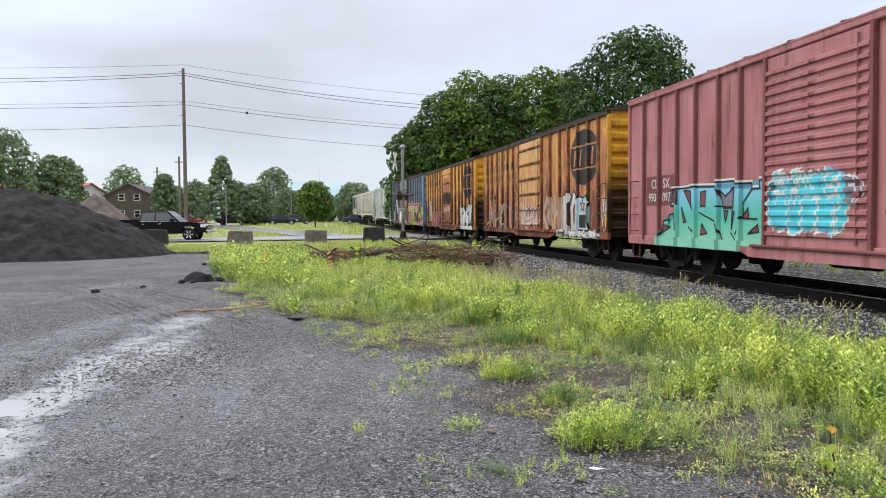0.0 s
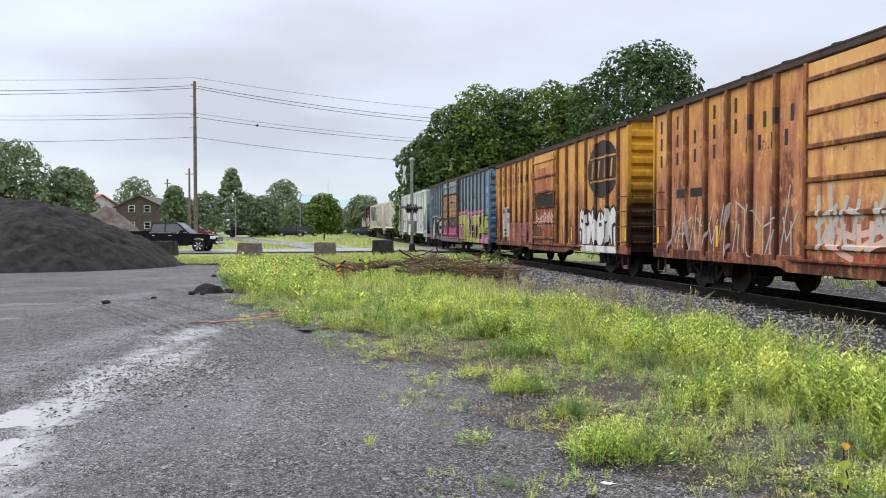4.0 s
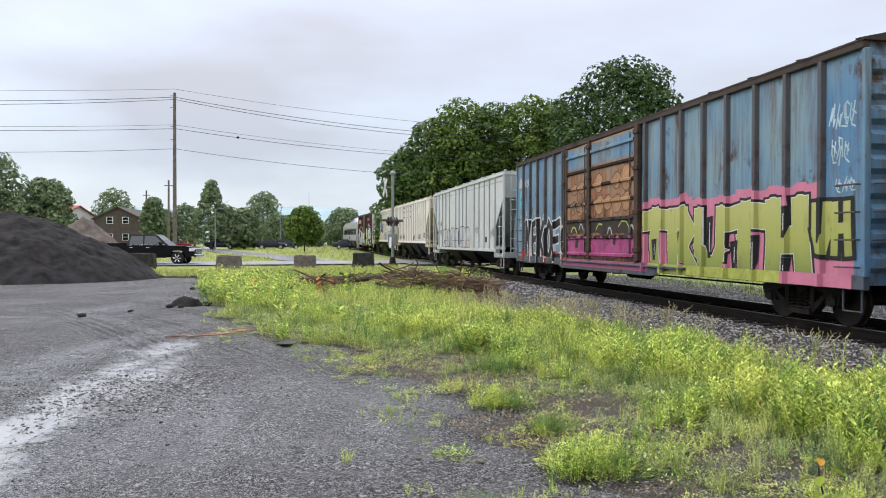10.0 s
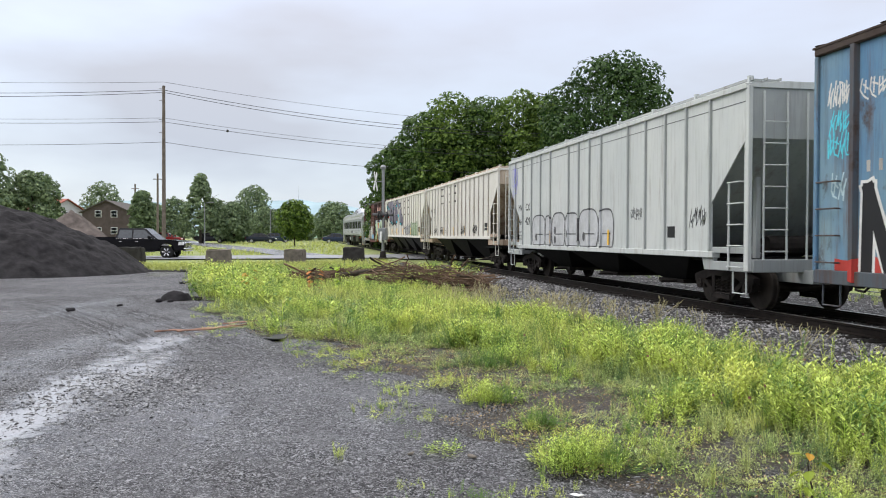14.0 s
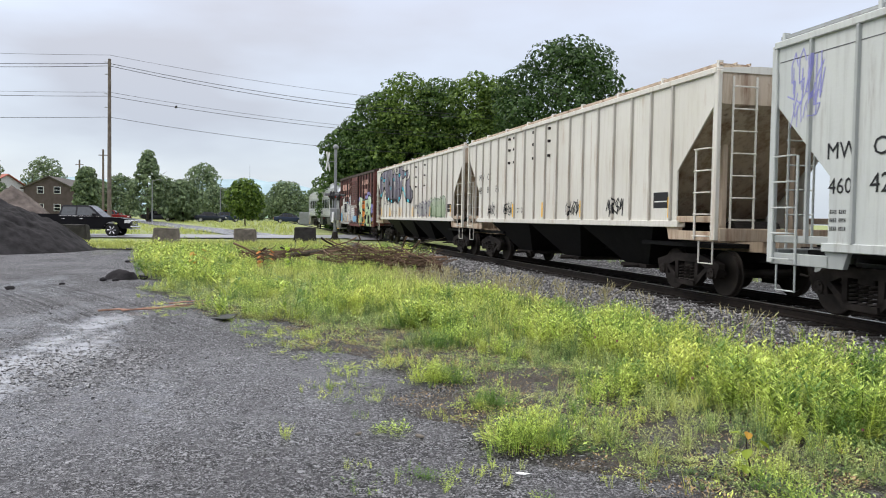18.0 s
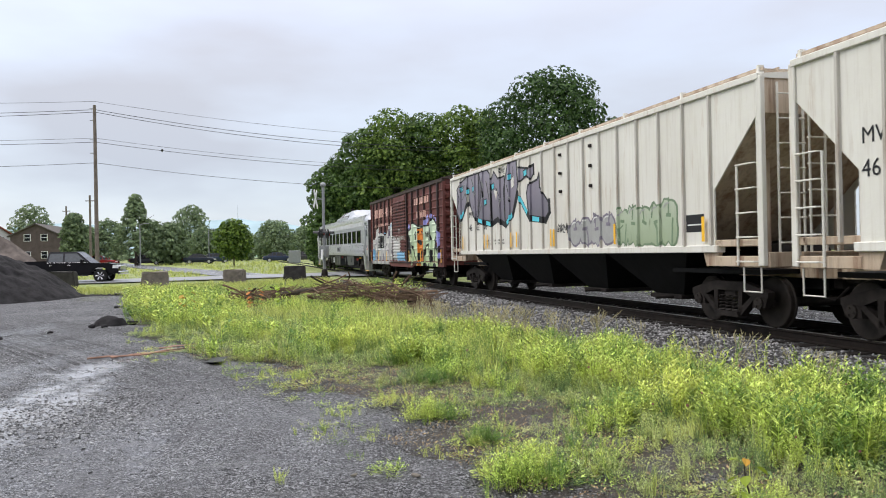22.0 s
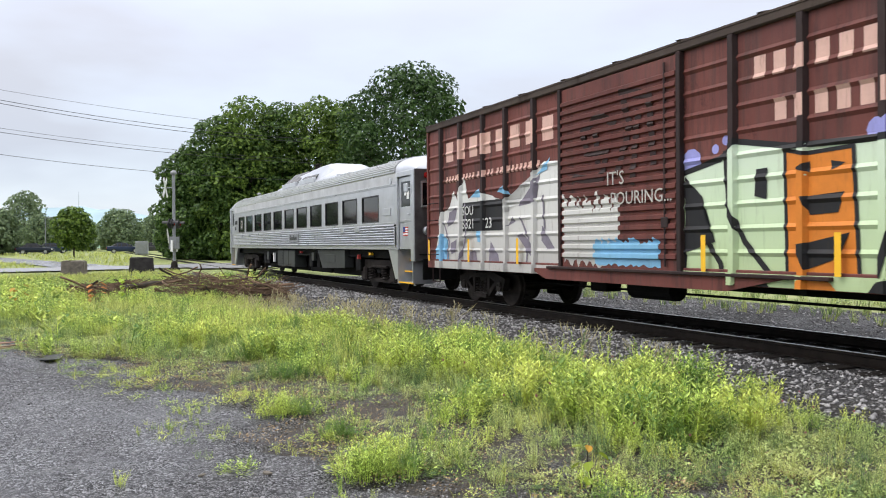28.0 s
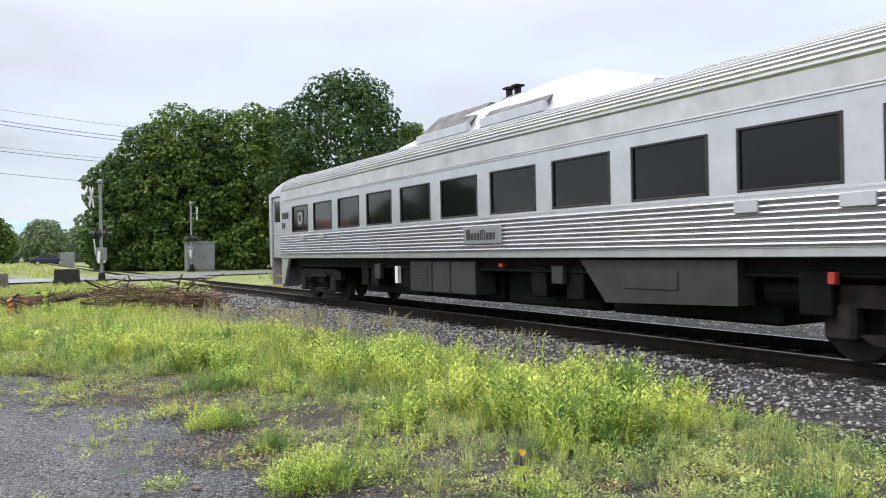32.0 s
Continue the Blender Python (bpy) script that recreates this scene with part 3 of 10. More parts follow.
for r0, r1 in zip(rows[:-1], rows[1:]):
    for k in range(len(bed) - 1):
        bm.faces.new((r0[k], r0[k + 1], r1[k + 1], r1[k]))
tagged(linked("ballast_bed", mesh_of(bm, "ballast_bed", True), M_BALLAST), "grey crushed stone ballast bed under the track", "ballast", kind="structure")

track = tagged(new("railway_track"), "single railway track on dark wooden ties", "railway track", kind="structure")
for side in (-1, 1):
    for name, prof, mt in (("rail", ((-0.07, -0.17), (0.07, -0.17), (0.07, -0.155), (0.012, -0.135), (0.012, -0.045), (0.036, -0.035), (0.036, -0.004), (-0.036, -0.004), (-0.036, -0.035), (-0.012, -0.045), (-0.012, -0.135), (-0.07, -0.155)), M_RAIL),
                           ("rail_head", ((-0.028, -0.006), (0.028, -0.006), (0.028, 0.0), (-0.028, 0.0)), M_RAILTOP)):
        bm = bmesh.new()
        rows = []
        for s in ss[::2]:
            p, d = track_at(s)
            nrm = Vector((d.y, -d.x))
            rows.append([bm.verts.new((*(p + nrm * (side * 0.753 + o)), rail_z(s) + z)) for o, z in prof])
        for r0, r1 in zip(rows[:-1], rows[1:]):
            for k in range(len(prof)):
                bm.faces.new((r0[k], r1[k], r1[(k + 1) % len(prof)], r0[(k + 1) % len(prof)]))
        bmesh.ops.recalc_face_normals(bm, faces=bm.faces[:])
        part(name, bm, mt, track)
bm = bmesh.new()
box(bm, -0.11, 0.11, -1.3, 1.3, -0.17, 0, 0.012)
tie_mesh = mesh_of(bm, "tie")
tie_mesh.materials.append(M_TIE)
rnd = random.Random(5)
far_v, far_f = [], []
for k in range(-60, 330):
    s = k * 0.54
    p, d = track_at(s)
    m = Matrix.Translation((p.x, p.y, rail_z(s) - 0.168 + rnd.uniform(-0.008, 0.002))) @ Matrix.Rotation(math.atan2(d.y, d.x) + rnd.uniform(-0.02, 0.02), 4, "Z")
    if -22 <= k < 130:
        linked("tie", tie_mesh, None, track, m=m)
    else:
        base = len(far_v)
        far_v += [m @ v.co for v in tie_mesh.vertices]
        far_f += [[base + i for i in f.vertices] for f in tie_mesh.polygons]
me = bpy.data.meshes.new("far_ties")
me.from_pydata(far_v, [], far_f)
far_ties = linked("far_ties", me, M_TIE, track)
far_ties["kind"] = "stuff"

# ---- rolling stock ----
# A car's own space: x along the car, growing away from its leading end; +y is the side that faces the lot; z from the rail head.
TRAIN, AXLES = [], []


def wheel_mesh(r, name):
    bm = bmesh.new()
    half = ((0.075, -1.02), (0.075, -0.82), (r - 0.02, -0.82), (r, -0.81), (r, -0.735), (r + 0.026, -0.72), (r + 0.02, -0.69), (r - 0.06, -0.69), (r - 0.09, -0.73), (0.16, -0.76), (0.13, -0.70), (0.085, -0.66))
    lathe(bm, half + tuple((a, -b) for a, b in half[::-1]), "y", 28)
    for side in (-1, 1):
        rod(bm, (0, side * 1.0, 0), (0, side * 1.13, 0), 0.105, n=12)
        for k in range(3):
            a = 2 * math.pi * k / 3
            rod(bm, (0.06 * math.cos(a), side * 1.12, 0.06 * math.sin(a)), (0.06 * math.cos(a), side * 1.15, 0.06 * math.sin(a)), 0.018, n=6)
    me = mesh_of(bm, name, False)
    me.materials.append(M_WHEEL)
    return me


WHEEL_R = 0.43
FREIGHT_WHEELS = wheel_mesh(WHEEL_R, "wheelset")


def coil(bm, x, y, z0, z1, r, turns=5, thick=0.02):
    pts = [(x + r * math.cos(a), y + r * math.sin(a), z0 + (z1 - z0) * a / (2 * math.pi * turns)) for a in np.linspace(0, 2 * math.pi * turns, turns * 8)]
    return pipe(bm, pts, thick, 4)


def freight_truck_meshes():
    bm = bmesh.new()                                   # bolster
    box(bm, -0.17, 0.17, -1.05, 1.05, 0.42, 0.66, 0.02)
    rod(bm, (0, 0, 0.6), (0, 0, 0.74), 0.2, n=14)
    bol = mesh_of(bm, "truck")
    bm = bmesh.new()                                   # side frame
    y0, y1 = -0.07, 0.07
    slab(bm, ((-1.12, 0.52), (-1.12, 0.62), (-0.98, 0.66), (-0.45, 0.78), (0.45, 0.78), (0.98, 0.66), (1.12, 0.62), (1.12, 0.52), (0.75, 0.50), (0.42, 0.62), (-0.42, 0.62), (-0.75, 0.50)), "y", y0, y1)
    slab(bm, ((-1.10, 0.53), (-0.74, 0.53), (-0.70, 0.34), (-1.04, 0.36)), "y", y0, y1)
    slab(bm, ((1.10, 0.53), (0.74, 0.53), (0.70, 0.34), (1.04, 0.36)), "y", y0, y1)
    slab(bm, ((-0.78, 0.52), (-0.64, 0.52), (-0.24, 0.24), (-0.34, 0.16)), "y", y0, y1)
    slab(bm, ((0.78, 0.52), (0.64, 0.52), (0.24, 0.24), (0.34, 0.16)), "y", y0, y1)
    slab(bm, ((-0.36, 0.16), (-0.34, 0.25), (0.34, 0.25), (0.36, 0.16)), "y", y0 - 0.05, y1 + 0.05)
    for sx in (-1, 1):
        slab(bm, ((sx * 0.30, 0.24), (sx * 0.40, 0.24), (sx * 0.42, 0.63), (sx * 0.30, 0.63)), "y", y0, y1)
        box(bm, sx * 0.89 - 0.14, sx * 0.89 + 0.14, -0.10, 0.06, 0.34, 0.56, 0.03)
    frame_me = mesh_of(bm, "sideframe")
    bm = bmesh.new()
    coil(bm, 0, 0, 0.25, 0.56, 0.085)
    spring = mesh_of(bm, "spring")
    bm = bmesh.new()
    box(bm, -0.62, -0.50, -0.85, 0.85, 0.36, 0.48, 0.01)
    box(bm, 0.50, 0.62, -0.85, 0.85, 0.36, 0.48, 0.01)
    brake = mesh_of(bm, "brake_beam")
    for me, mt in ((bol, M_UNDER), (frame_me, M_UNDER), (spring, M_SPRING), (brake, M_UNDERBLACK)):
        me.materials.append(mt)
    return bol, frame_me, spring, brake


TRUCK = freight_truck_meshes()


def add_truck(car, x):
    t = linked("truck", TRUCK[0], None, car, m=Matrix.Translation((x, 0, 0)))
    linked("brake_beam", TRUCK[3], None, t)
    for side in (-1, 1):
        turn = Matrix.Translation((0, side * 1.03, 0)) @ Matrix.Rotation(0 if side > 0 else math.pi, 4, "Z")
        linked("sideframe", TRUCK[1], None, t, m=turn)
        for dx in (-0.19, 0.0, 0.19):
            linked("spring", TRUCK[2], None, t, m=turn @ Matrix.Translation((dx, 0, 0)))
    for dx in (-0.89, 0.89):
        rest = Matrix.Translation((x + dx, 0, WHEEL_R))
        AXLES.append((linked("wheelset", FREIGHT_WHEELS, None, car, m=rest), rest, WHEEL_R))


def coupler_mesh():
    bm = bmesh.new()
    box(bm, -0.1, 0.45, -0.09, 0.09, 0.76, 0.94, 0.02)
    slab(bm, ((0.42, -0.16), (0.62, -0.17), (0.70, -0.06), (0.58, 0.02), (0.62, 0.16), (0.42, 0.15)), "z", 0.68, 1.0)
    pipe(bm, [(0.1, 0.3, 0.72), (0.35, 0.34, 0.5), (0.62, 0.3, 0.52)], 0.022)
    me = mesh_of(bm, "coupler")
    me.materials.append(M_UNDER)
    return me


COUPLER = coupler_mesh()


def add_couplers(car, half):
    linked("coupler", COUPLER, None, car, m=Matrix.Translation((half - 0.05, 0, 0)))
    linked("coupler", COUPLER, None, car, m=Matrix.Translation((-half + 0.05, 0, 0)) @ Matrix.Rotation(math.pi, 4, "Z"))


def rung_mesh(width, out, name="grab_iron"):
    bm = bmesh.new()
    pipe(bm, [(-width / 2, 0, 0), (-width / 2, out, 0), (width / 2, out, 0), (width / 2, 0, 0)], 0.014, 5)
    return mesh_of(bm, name)


RUNGS = {}


def grab(car, mat, x, y, z, side=1, long=False, end=0):
    """A hand-hold on a side (side = 1 or -1) or, with end = 1 or -1, on an end."""
    turn = Matrix.Rotation((0 if side > 0 else math.pi) if not end else (-math.pi / 2 * end), 4, "Z")
    key = (mat.name, long)
    if key not in RUNGS:
        RUNGS[key] = rung_mesh(0.85, 0.1) if long else rung_mesh(0.46, 0.09)
        RUNGS[key].materials.append(mat)
    return linked("grab_iron", RUNGS[key], None, car, m=Matrix.Translation((x, y, z)) @ turn)


# ---- paint laid over ribs and beads ----
class Side:
    """The near face of a car: flat at y0, with upright posts and, if any, level beads."""
    def __init__(self, y0, posts, foot=0.075, crown=0.045, depth=0.08, beads=(), bead_h=0.05, bead_d=0.03, low=0.0, bead_c=0.0):
        self.y0, self.posts, self.foot, self.crown, self.depth = y0, posts, foot, crown, depth
        self.beads, self.bead_h, self.bead_d, self.low, self.bead_c = beads, bead_h, bead_d, low, bead_c

    def xs(self):
        return [p + o for p in self.posts for o in (-self.foot, -self.crown, self.crown, self.foot)]

    def zs(self):
        return [b + o for b in self.beads for o in ((-self.bead_h, 0, self.bead_h) if not self.bead_c else (-self.bead_h, -self.bead_c, self.bead_c, self.bead_h))]

    def y(self, x, z):
        best = 0.0
        for p in self.posts:
            d = abs(x - p)
            if d < self.foot:
                best = max(best, self.depth * min(1, (self.foot - d) / (self.foot - self.crown)))
        if best < self.depth * 0.99:
            for b in self.beads:
                d = abs(z - b)
                if d < self.bead_h:
                    best = max(best, self.bead_d * min(1, (self.bead_h - d) / (self.bead_h - self.bead_c)))
        return self.y0 + best


def spray(name, car, side, shapes, mat, lift, label=""):
    """Flat shapes of (x, z) points laid on a side as paint, lift metres proud of it."""
    bm = bmesh.new()
    for k, pts in enumerate(shapes):
        pts = [(x, max(z, side.low)) for x, z in pts]
        one = bmesh.new()
        try:
            f = one.faces.new([one.verts.new((x, 0, z)) for x, z in pts])
        except ValueError:
            one.free()
            continue
        if len(pts) > 4:
            bmesh.ops.triangulate(one, faces=[f])
        lo, hi = min(p[0] for p in pts), max(p[0] for p in pts)
        zl, zh = min(p[1] for p in pts), max(p[1] for p in pts)
        for xb in side.xs():
            if lo < xb < hi:
                bmesh.ops.bisect_plane(one, geom=one.verts[:] + one.edges[:] + one.faces[:], plane_co=(xb, 0, 0), plane_no=(1, 0, 0))
        for zb in side.zs():
            if zl < zb < zh:
                bmesh.ops.bisect_plane(one, geom=one.verts[:] + one.edges[:] + one.faces[:], plane_co=(0, 0, zb), plane_no=(0, 0, 1))
        idx = {v: bm.verts.new((v.co.x, side.y(v.co.x, v.co.z) + lift + k * 0.00012, v.co.z)) for v in one.verts}
        for g in one.faces:
            bm.faces.new([idx[v] for v in g.verts])
        one.free()
    for f in bm.faces:
        f.normal_update()
        if f.normal.y < 0:
            f.normal_flip()
    return part(name, bm, mat, car, label)


def stroke(pts, w):
    """The outline of a brush stroke of width w along points."""
    left, right = [], []
    for i, (x, z) in enumerate(pts):
        a, b = pts[max(i - 1, 0)], pts[min(i + 1, len(pts) - 1)]
        dx, dz = b[0] - a[0], b[1] - a[1]
        n = math.hypot(dx, dz) or 1
        ox, oz = -dz / n * w / 2, dx / n * w / 2
        left.append((x + ox, z + oz))
        right.append((x - ox, z - oz))
    a, b = pts[0], pts[-1]
    return left + right[::-1]


def segments(pts, w):
    """The same stroke as one quad a step, a little drawn out so that the steps meet."""
    out = []
    for a, b in zip(pts[:-1], pts[1:]):
        n = math.hypot(b[0] - a[0], b[1] - a[1]) or 1
        ex, ez = (b[0] - a[0]) / n * w * 0.42, (b[1] - a[1]) / n * w * 0.42
        out.append(stroke([(a[0] - ex, a[1] - ez), (b[0] + ex, b[1] + ez)], w))
    return out


GLYPHS = []


def glyph(*rows):
    GLYPHS.append(rows)


glyph(((0.0, 0.2), (0.35, 0.95), (0.45, 0.35), (0.75, 1.0), (0.8, 0.0), (1.05, 0.3)))
glyph(((0.1, 1.0), (0.0, 0.45), (0.4, 0.1), (0.95, 0.0)), ((0.3, 0.75), (0.95, 0.55)), ((0.6, 0.9), (0.5, 0.3)))
glyph(((0.05, 0.0), (0.5, 1.05)), ((0.15, 0.7), (0.55, 0.25), (1.0, 0.75)), ((0.8, 0.0), (0.75, 0.5)))
glyph(((0.95, 0.8), (0.55, 1.0), (0.1, 0.8), (0.25, 0.4), (0.85, 0.45), (0.7, 0.05), (-0.05, 0.15)), ((0.45, 0.75), (0.6, 0.25)))
glyph(((0.0, 0.9), (0.2, 0.05), (0.55, 0.5)), ((0.45, 1.0), (0.7, 0.1), (1.05, 0.55)), ((0.1, 0.5), (0.9, 0.8)))
glyph(((0.0, 0.1), (0.3, 0.6), (0.1, 1.0), (0.8, 0.95), (1.0, 0.2)), ((0.45, 0.0), (0.55, 0.7)))
glyph(((0.2, 0.0), (0.0, 0.6), (0.35, 1.0), (0.9, 0.85), (0.6, 0.5), (1.0, 0.1)), ((0.35, 0.55), (0.45, 0.05)))


def glyph_strokes(x0, x1, z0, z1, count, seed, lean=0.1, rough=0.06):
    """Wild abstract letter forms from x0 down to x1 (read towards -x), as point rows."""
    r = random.Random(seed)
    out, step = [], (x1 - x0) / count
    for i in range(count):
        g = r.choice(GLYPHS)
        up, down = r.uniform(-0.08, 0.08), r.uniform(-0.08, 0.06)
        for row in g:
            pts = []
            for u, v in row:
                u, v = u + r.uniform(-rough, rough) + lean * (v - 0.5), v + r.uniform(-rough, rough)
                pts.append((x0 + step * (i + 0.06 + 0.88 * u), z0 + (z1 - z0) * (down + (1 + up - down) * v)))
            out.append(pts)
    return out


def scrawl(car, side, x0, x1, z0, z1, count, seed, width, mat, label="sprayed tag"):
    rows = glyph_strokes(x0, x1, z0, z1, count, seed, 0.25, 0.1)
    spray("graffiti", car, side, [s for row in rows for s in segments(row, width)], mat, 0.004, label)


def cloud(car, side, x0, x1, z0, z1, seed, mat, lift=0.002, label="sprayed colour field"):
    r = random.Random(seed)
    n = 26
    top = [(x0 + (x1 - x0) * i / n, z1 - r.uniform(0, 0.3) * (z1 - z0)) for i in range(n + 1)]
    low = [(x0 + (x1 - x0) * i / n, z0 + r.uniform(0, 0.12) * (z1 - z0)) for i in range(n + 1)]
    quads = [[top[i], top[i + 1], low[i + 1], low[i]] for i in range(n)]
    spray("graffiti", car, side, quads, mat, lift, label)


def door_side(side, ribs, eave, sill):
    """The face of a ribbed door, for paint laid over its ribs."""
    return Side(side.y0 + 0.055, (), beads=[sill + 0.4 + (eave - sill - 0.85) * k / (ribs - 1) for k in range(ribs)], bead_h=0.056, bead_d=0.048, bead_c=0.031, low=side.low)


def blocks(car, side, x0, x1, z0, z1, count, seed, fill, line, edge=0.05, power=3.2, slit=None, shine=None, lift=0.0, second=None, label="sprayed block-letter graffiti"):
    """Fat block or bubble letters that touch one another: dark outline, solid fill, slits and shine."""
    r = random.Random(seed)
    step = (x1 - x0) / count
    under, body, body2, slits, gleam = [], [], [], [], []
    for i in range(count):
        cx, w = x0 + step * (i + 0.5), abs(step) * r.uniform(0.50, 0.60)
        top, low = z1 - r.uniform(0, 0.16) * (z1 - z0), z0 + r.uniform(0, 0.10) * (z1 - z0)
        cz, h, lean = (top + low) / 2, (top - low) / 2, r.uniform(-0.12, 0.12)
        ring, big = [], []
        for k in range(22):
            a = 2 * math.pi * k / 22
            c_, s_ = math.cos(a), math.sin(a)
            q = (abs(c_) ** power + abs(s_) ** power) ** (-1 / power)
            wob = 1 + (0.12 if power > 2.6 else 0.06) * r.uniform(-1, 1) - (0.16 if k in (6, 17) and r.random() < 0.6 else 0)
            for out, grow in ((ring, 0), (big, edge)):
                out.append((cx + (w + grow) * q * c_ * wob + lean * s_ * h, cz + (h + grow) * q * s_ * wob))
        under.append(big)
        (body2 if second is not None and i % 2 else body).append(ring)
        for j in range(r.choice((1, 2, 2))):
            sx = cx + w * r.uniform(-0.45, 0.45)
            if r.random() < 0.5:
                slits += segments([(sx, low - edge), (sx + r.uniform(-0.08, 0.08), low + h * r.uniform(0.5, 0.9)), (sx + r.uniform(-0.12, 0.12), low + h * r.uniform(0.9, 1.15))], edge * r.uniform(0.8, 1.6))
            else:
                slits += segments([(sx, top + edge), (sx + r.uniform(-0.06, 0.06), top - h * r.uniform(0.4, 0.8))], edge * r.uniform(0.8, 1.6))
        zc = cz + h * r.uniform(0.1, 0.35)
        slits += segments([(cx - w * 0.25, zc), (cx + w * 0.2, zc + h * r.uniform(-0.1, 0.15))], edge * 1.5)
        gleam += segments([(cx + w * 0.55, top - h * 0.3), (cx + w * 0.35, top - h * 0.14), (cx - w * 0.1, top - h * 0.10)], edge * 0.7)
    for k, ring in enumerate(under):
        spray("graffiti_outline", car, side, [ring], line, lift + 0.004 + 0.0002 * k, label)
    for k, ring in enumerate(body):
        spray("graffiti_letter", car, side, [ring], fill, lift + 0.008 + 0.0002 * k, label)
    for k, ring in enumerate(body2):
        spray("graffiti_letter", car, side, [ring], second, lift + 0.0085 + 0.0002 * k, label)
    spray("graffiti", car, side, slits, slit or line, lift + 0.012, label)
    if shine is not None:
        spray("graffiti", car, side, gleam, shine, lift + 0.0165, label)


def discs(rows, w):
    """Round ends and joints for a stroke of width w."""
    return [[(x + w / 2 * math.cos(a), z + w / 2 * math.sin(a)) for a in np.linspace(0, 2 * math.pi, 11)[:-1]] for row in rows for x, z in row]


FORMS = {
    "T": (((0.0, 0.88), (0.5, 0.95), (1.0, 0.9)), ((0.5, 0.9), (0.42, 0.45), (0.48, 0.0))),
    "R": (((0.12, 0.0), (0.1, 0.5), (0.1, 0.95), (0.6, 0.95), (0.85, 0.72), (0.6, 0.5), (0.2, 0.45)), ((0.45, 0.45), (0.95, 0.02))),
    "U": (((0.05, 1.0), (0.05, 0.4), (0.25, 0.05), (0.65, 0.02), (0.9, 0.35), (0.92, 1.0)),),
    "H": (((0.1, 1.0), (0.12, 0.5), (0.08, 0.0)), ((0.85, 1.0), (0.88, 0.5), (0.95, 0.0)), ((0.12, 0.5), (0.88, 0.52))),
    "N": (((0.05, 0.0), (0.1, 1.0), (0.5, 0.5), (0.85, 0.0), (0.95, 1.0)),),
    "E": (((0.9, 1.0), (0.12, 0.9), (0.1, 0.45), (0.15, 0.05), (0.95, 0.05)), ((0.1, 0.5), (0.7, 0.55))),
    "K": (((0.1, 1.0), (0.15, 0.5), (0.08, -0.1)), ((0.95, 1.05), (0.2, 0.5), (1.0, -0.05))),
    "O": (((0.5, 1.0), (0.1, 0.65), (0.2, 0.15), (0.6, 0.0), (0.92, 0.4), (0.8, 0.85), (0.5, 1.0)),),
}


def throw_up(car, side, forms, x0, x1, z0, z1, width, layers, round_=True, label="sprayed fat-letter graffiti", seed=1):
    """Fat letter forms between x0 and x1, read towards -x; layers: (paint, how much wider, lift)."""
    r = random.Random(seed)
    step = (x1 - x0) / len(forms)
    for i, key in enumerate(forms):
        up, down = r.uniform(-0.05, 0.08), r.uniform(-0.06, 0.04)
        rows = [[(x0 + step * (i + 0.10 + 0.80 * u), z0 + (z1 - z0) * (down + (1 + up - down) * v)) for u, v in row] for row in FORMS[key]]
        for mat, grow, lift in layers:
            w = width + grow
            spray("graffiti", car, side, [q for row in rows for q in segments(row, w)] + (discs(rows, w) if round_ else []), mat, lift + 0.0008 * (i % 2), label)


def outlined(car, side, shapes, fill, line, edge, lift, label="sprayed graffiti"):
    """Filled shapes with drawn edges."""
    if fill is not None:
        spray("graffiti", car, side, shapes, fill, lift, label)
    rows = [q for pts in shapes for q in segments(list(pts) + [pts[0]], edge)]
    spray("graffiti", car, side, rows, line, lift + 0.004, label)


def letter_bars(car, side, x, z, height, words, mat, name="lettering", gap=0.5, wide=0.62, ink=0.55):
    """Lettering too worn to read, as plain bars: words is the number of characters in each word."""
    for count in words:
        for _ in range(count):
            w = height * wide
            spray(name, car, side, [[(x, z), (x - w * ink, z), (x - w * ink, z + height), (x, z + height)]], mat, 0.004)
            x -= w
        x -= height * gap


def numerals(car, side, x, z, size, text, mat, lift=0.006, name="lettering"):
    """Painted figures on a flat stretch of a side."""
    return letters(text, size, mat, car, (x, side.y0 + lift, z), name)


def paint(name, color, rough=0.5, vary=0.12, wear=0.25):
    """Spray paint: flat colour, thin in places."""
    mat, n, l, bs = nodes_of(name)
    f = noise_node(n, l, 3.0, 6, 0.7)
    col = blend(n, l, ramp_node(n, l, f, 0.3, 0.7), tuple(c * (1 - vary) for c in color), tuple(min(1, c * (1 + vary)) for c in color))
    worn = noise_node(n, l, 4.5, 8, 0.75, (1.5, 1.5, 0.3), 5)
    col = blend(n, l, ramp_node(n, l, worn, 0.56, 0.72, 0, wear), col, (0.10, 0.055, 0.03))
    run = noise_node(n, l, 7.0, 6, 0.75, (2.0, 2.0, 0.15), 9)
    col = blend(n, l, ramp_node(n, l, run, 0.58, 0.76, 0, 0.5), col, tuple(c * 0.35 for c in color))        # grime run down over the paint
    l.new(col, bs.inputs["Base Color"])
    bs.inputs["Roughness"].default_value = rough
    bs.inputs["Specular IOR Level"].default_value = 0.25
    return mat


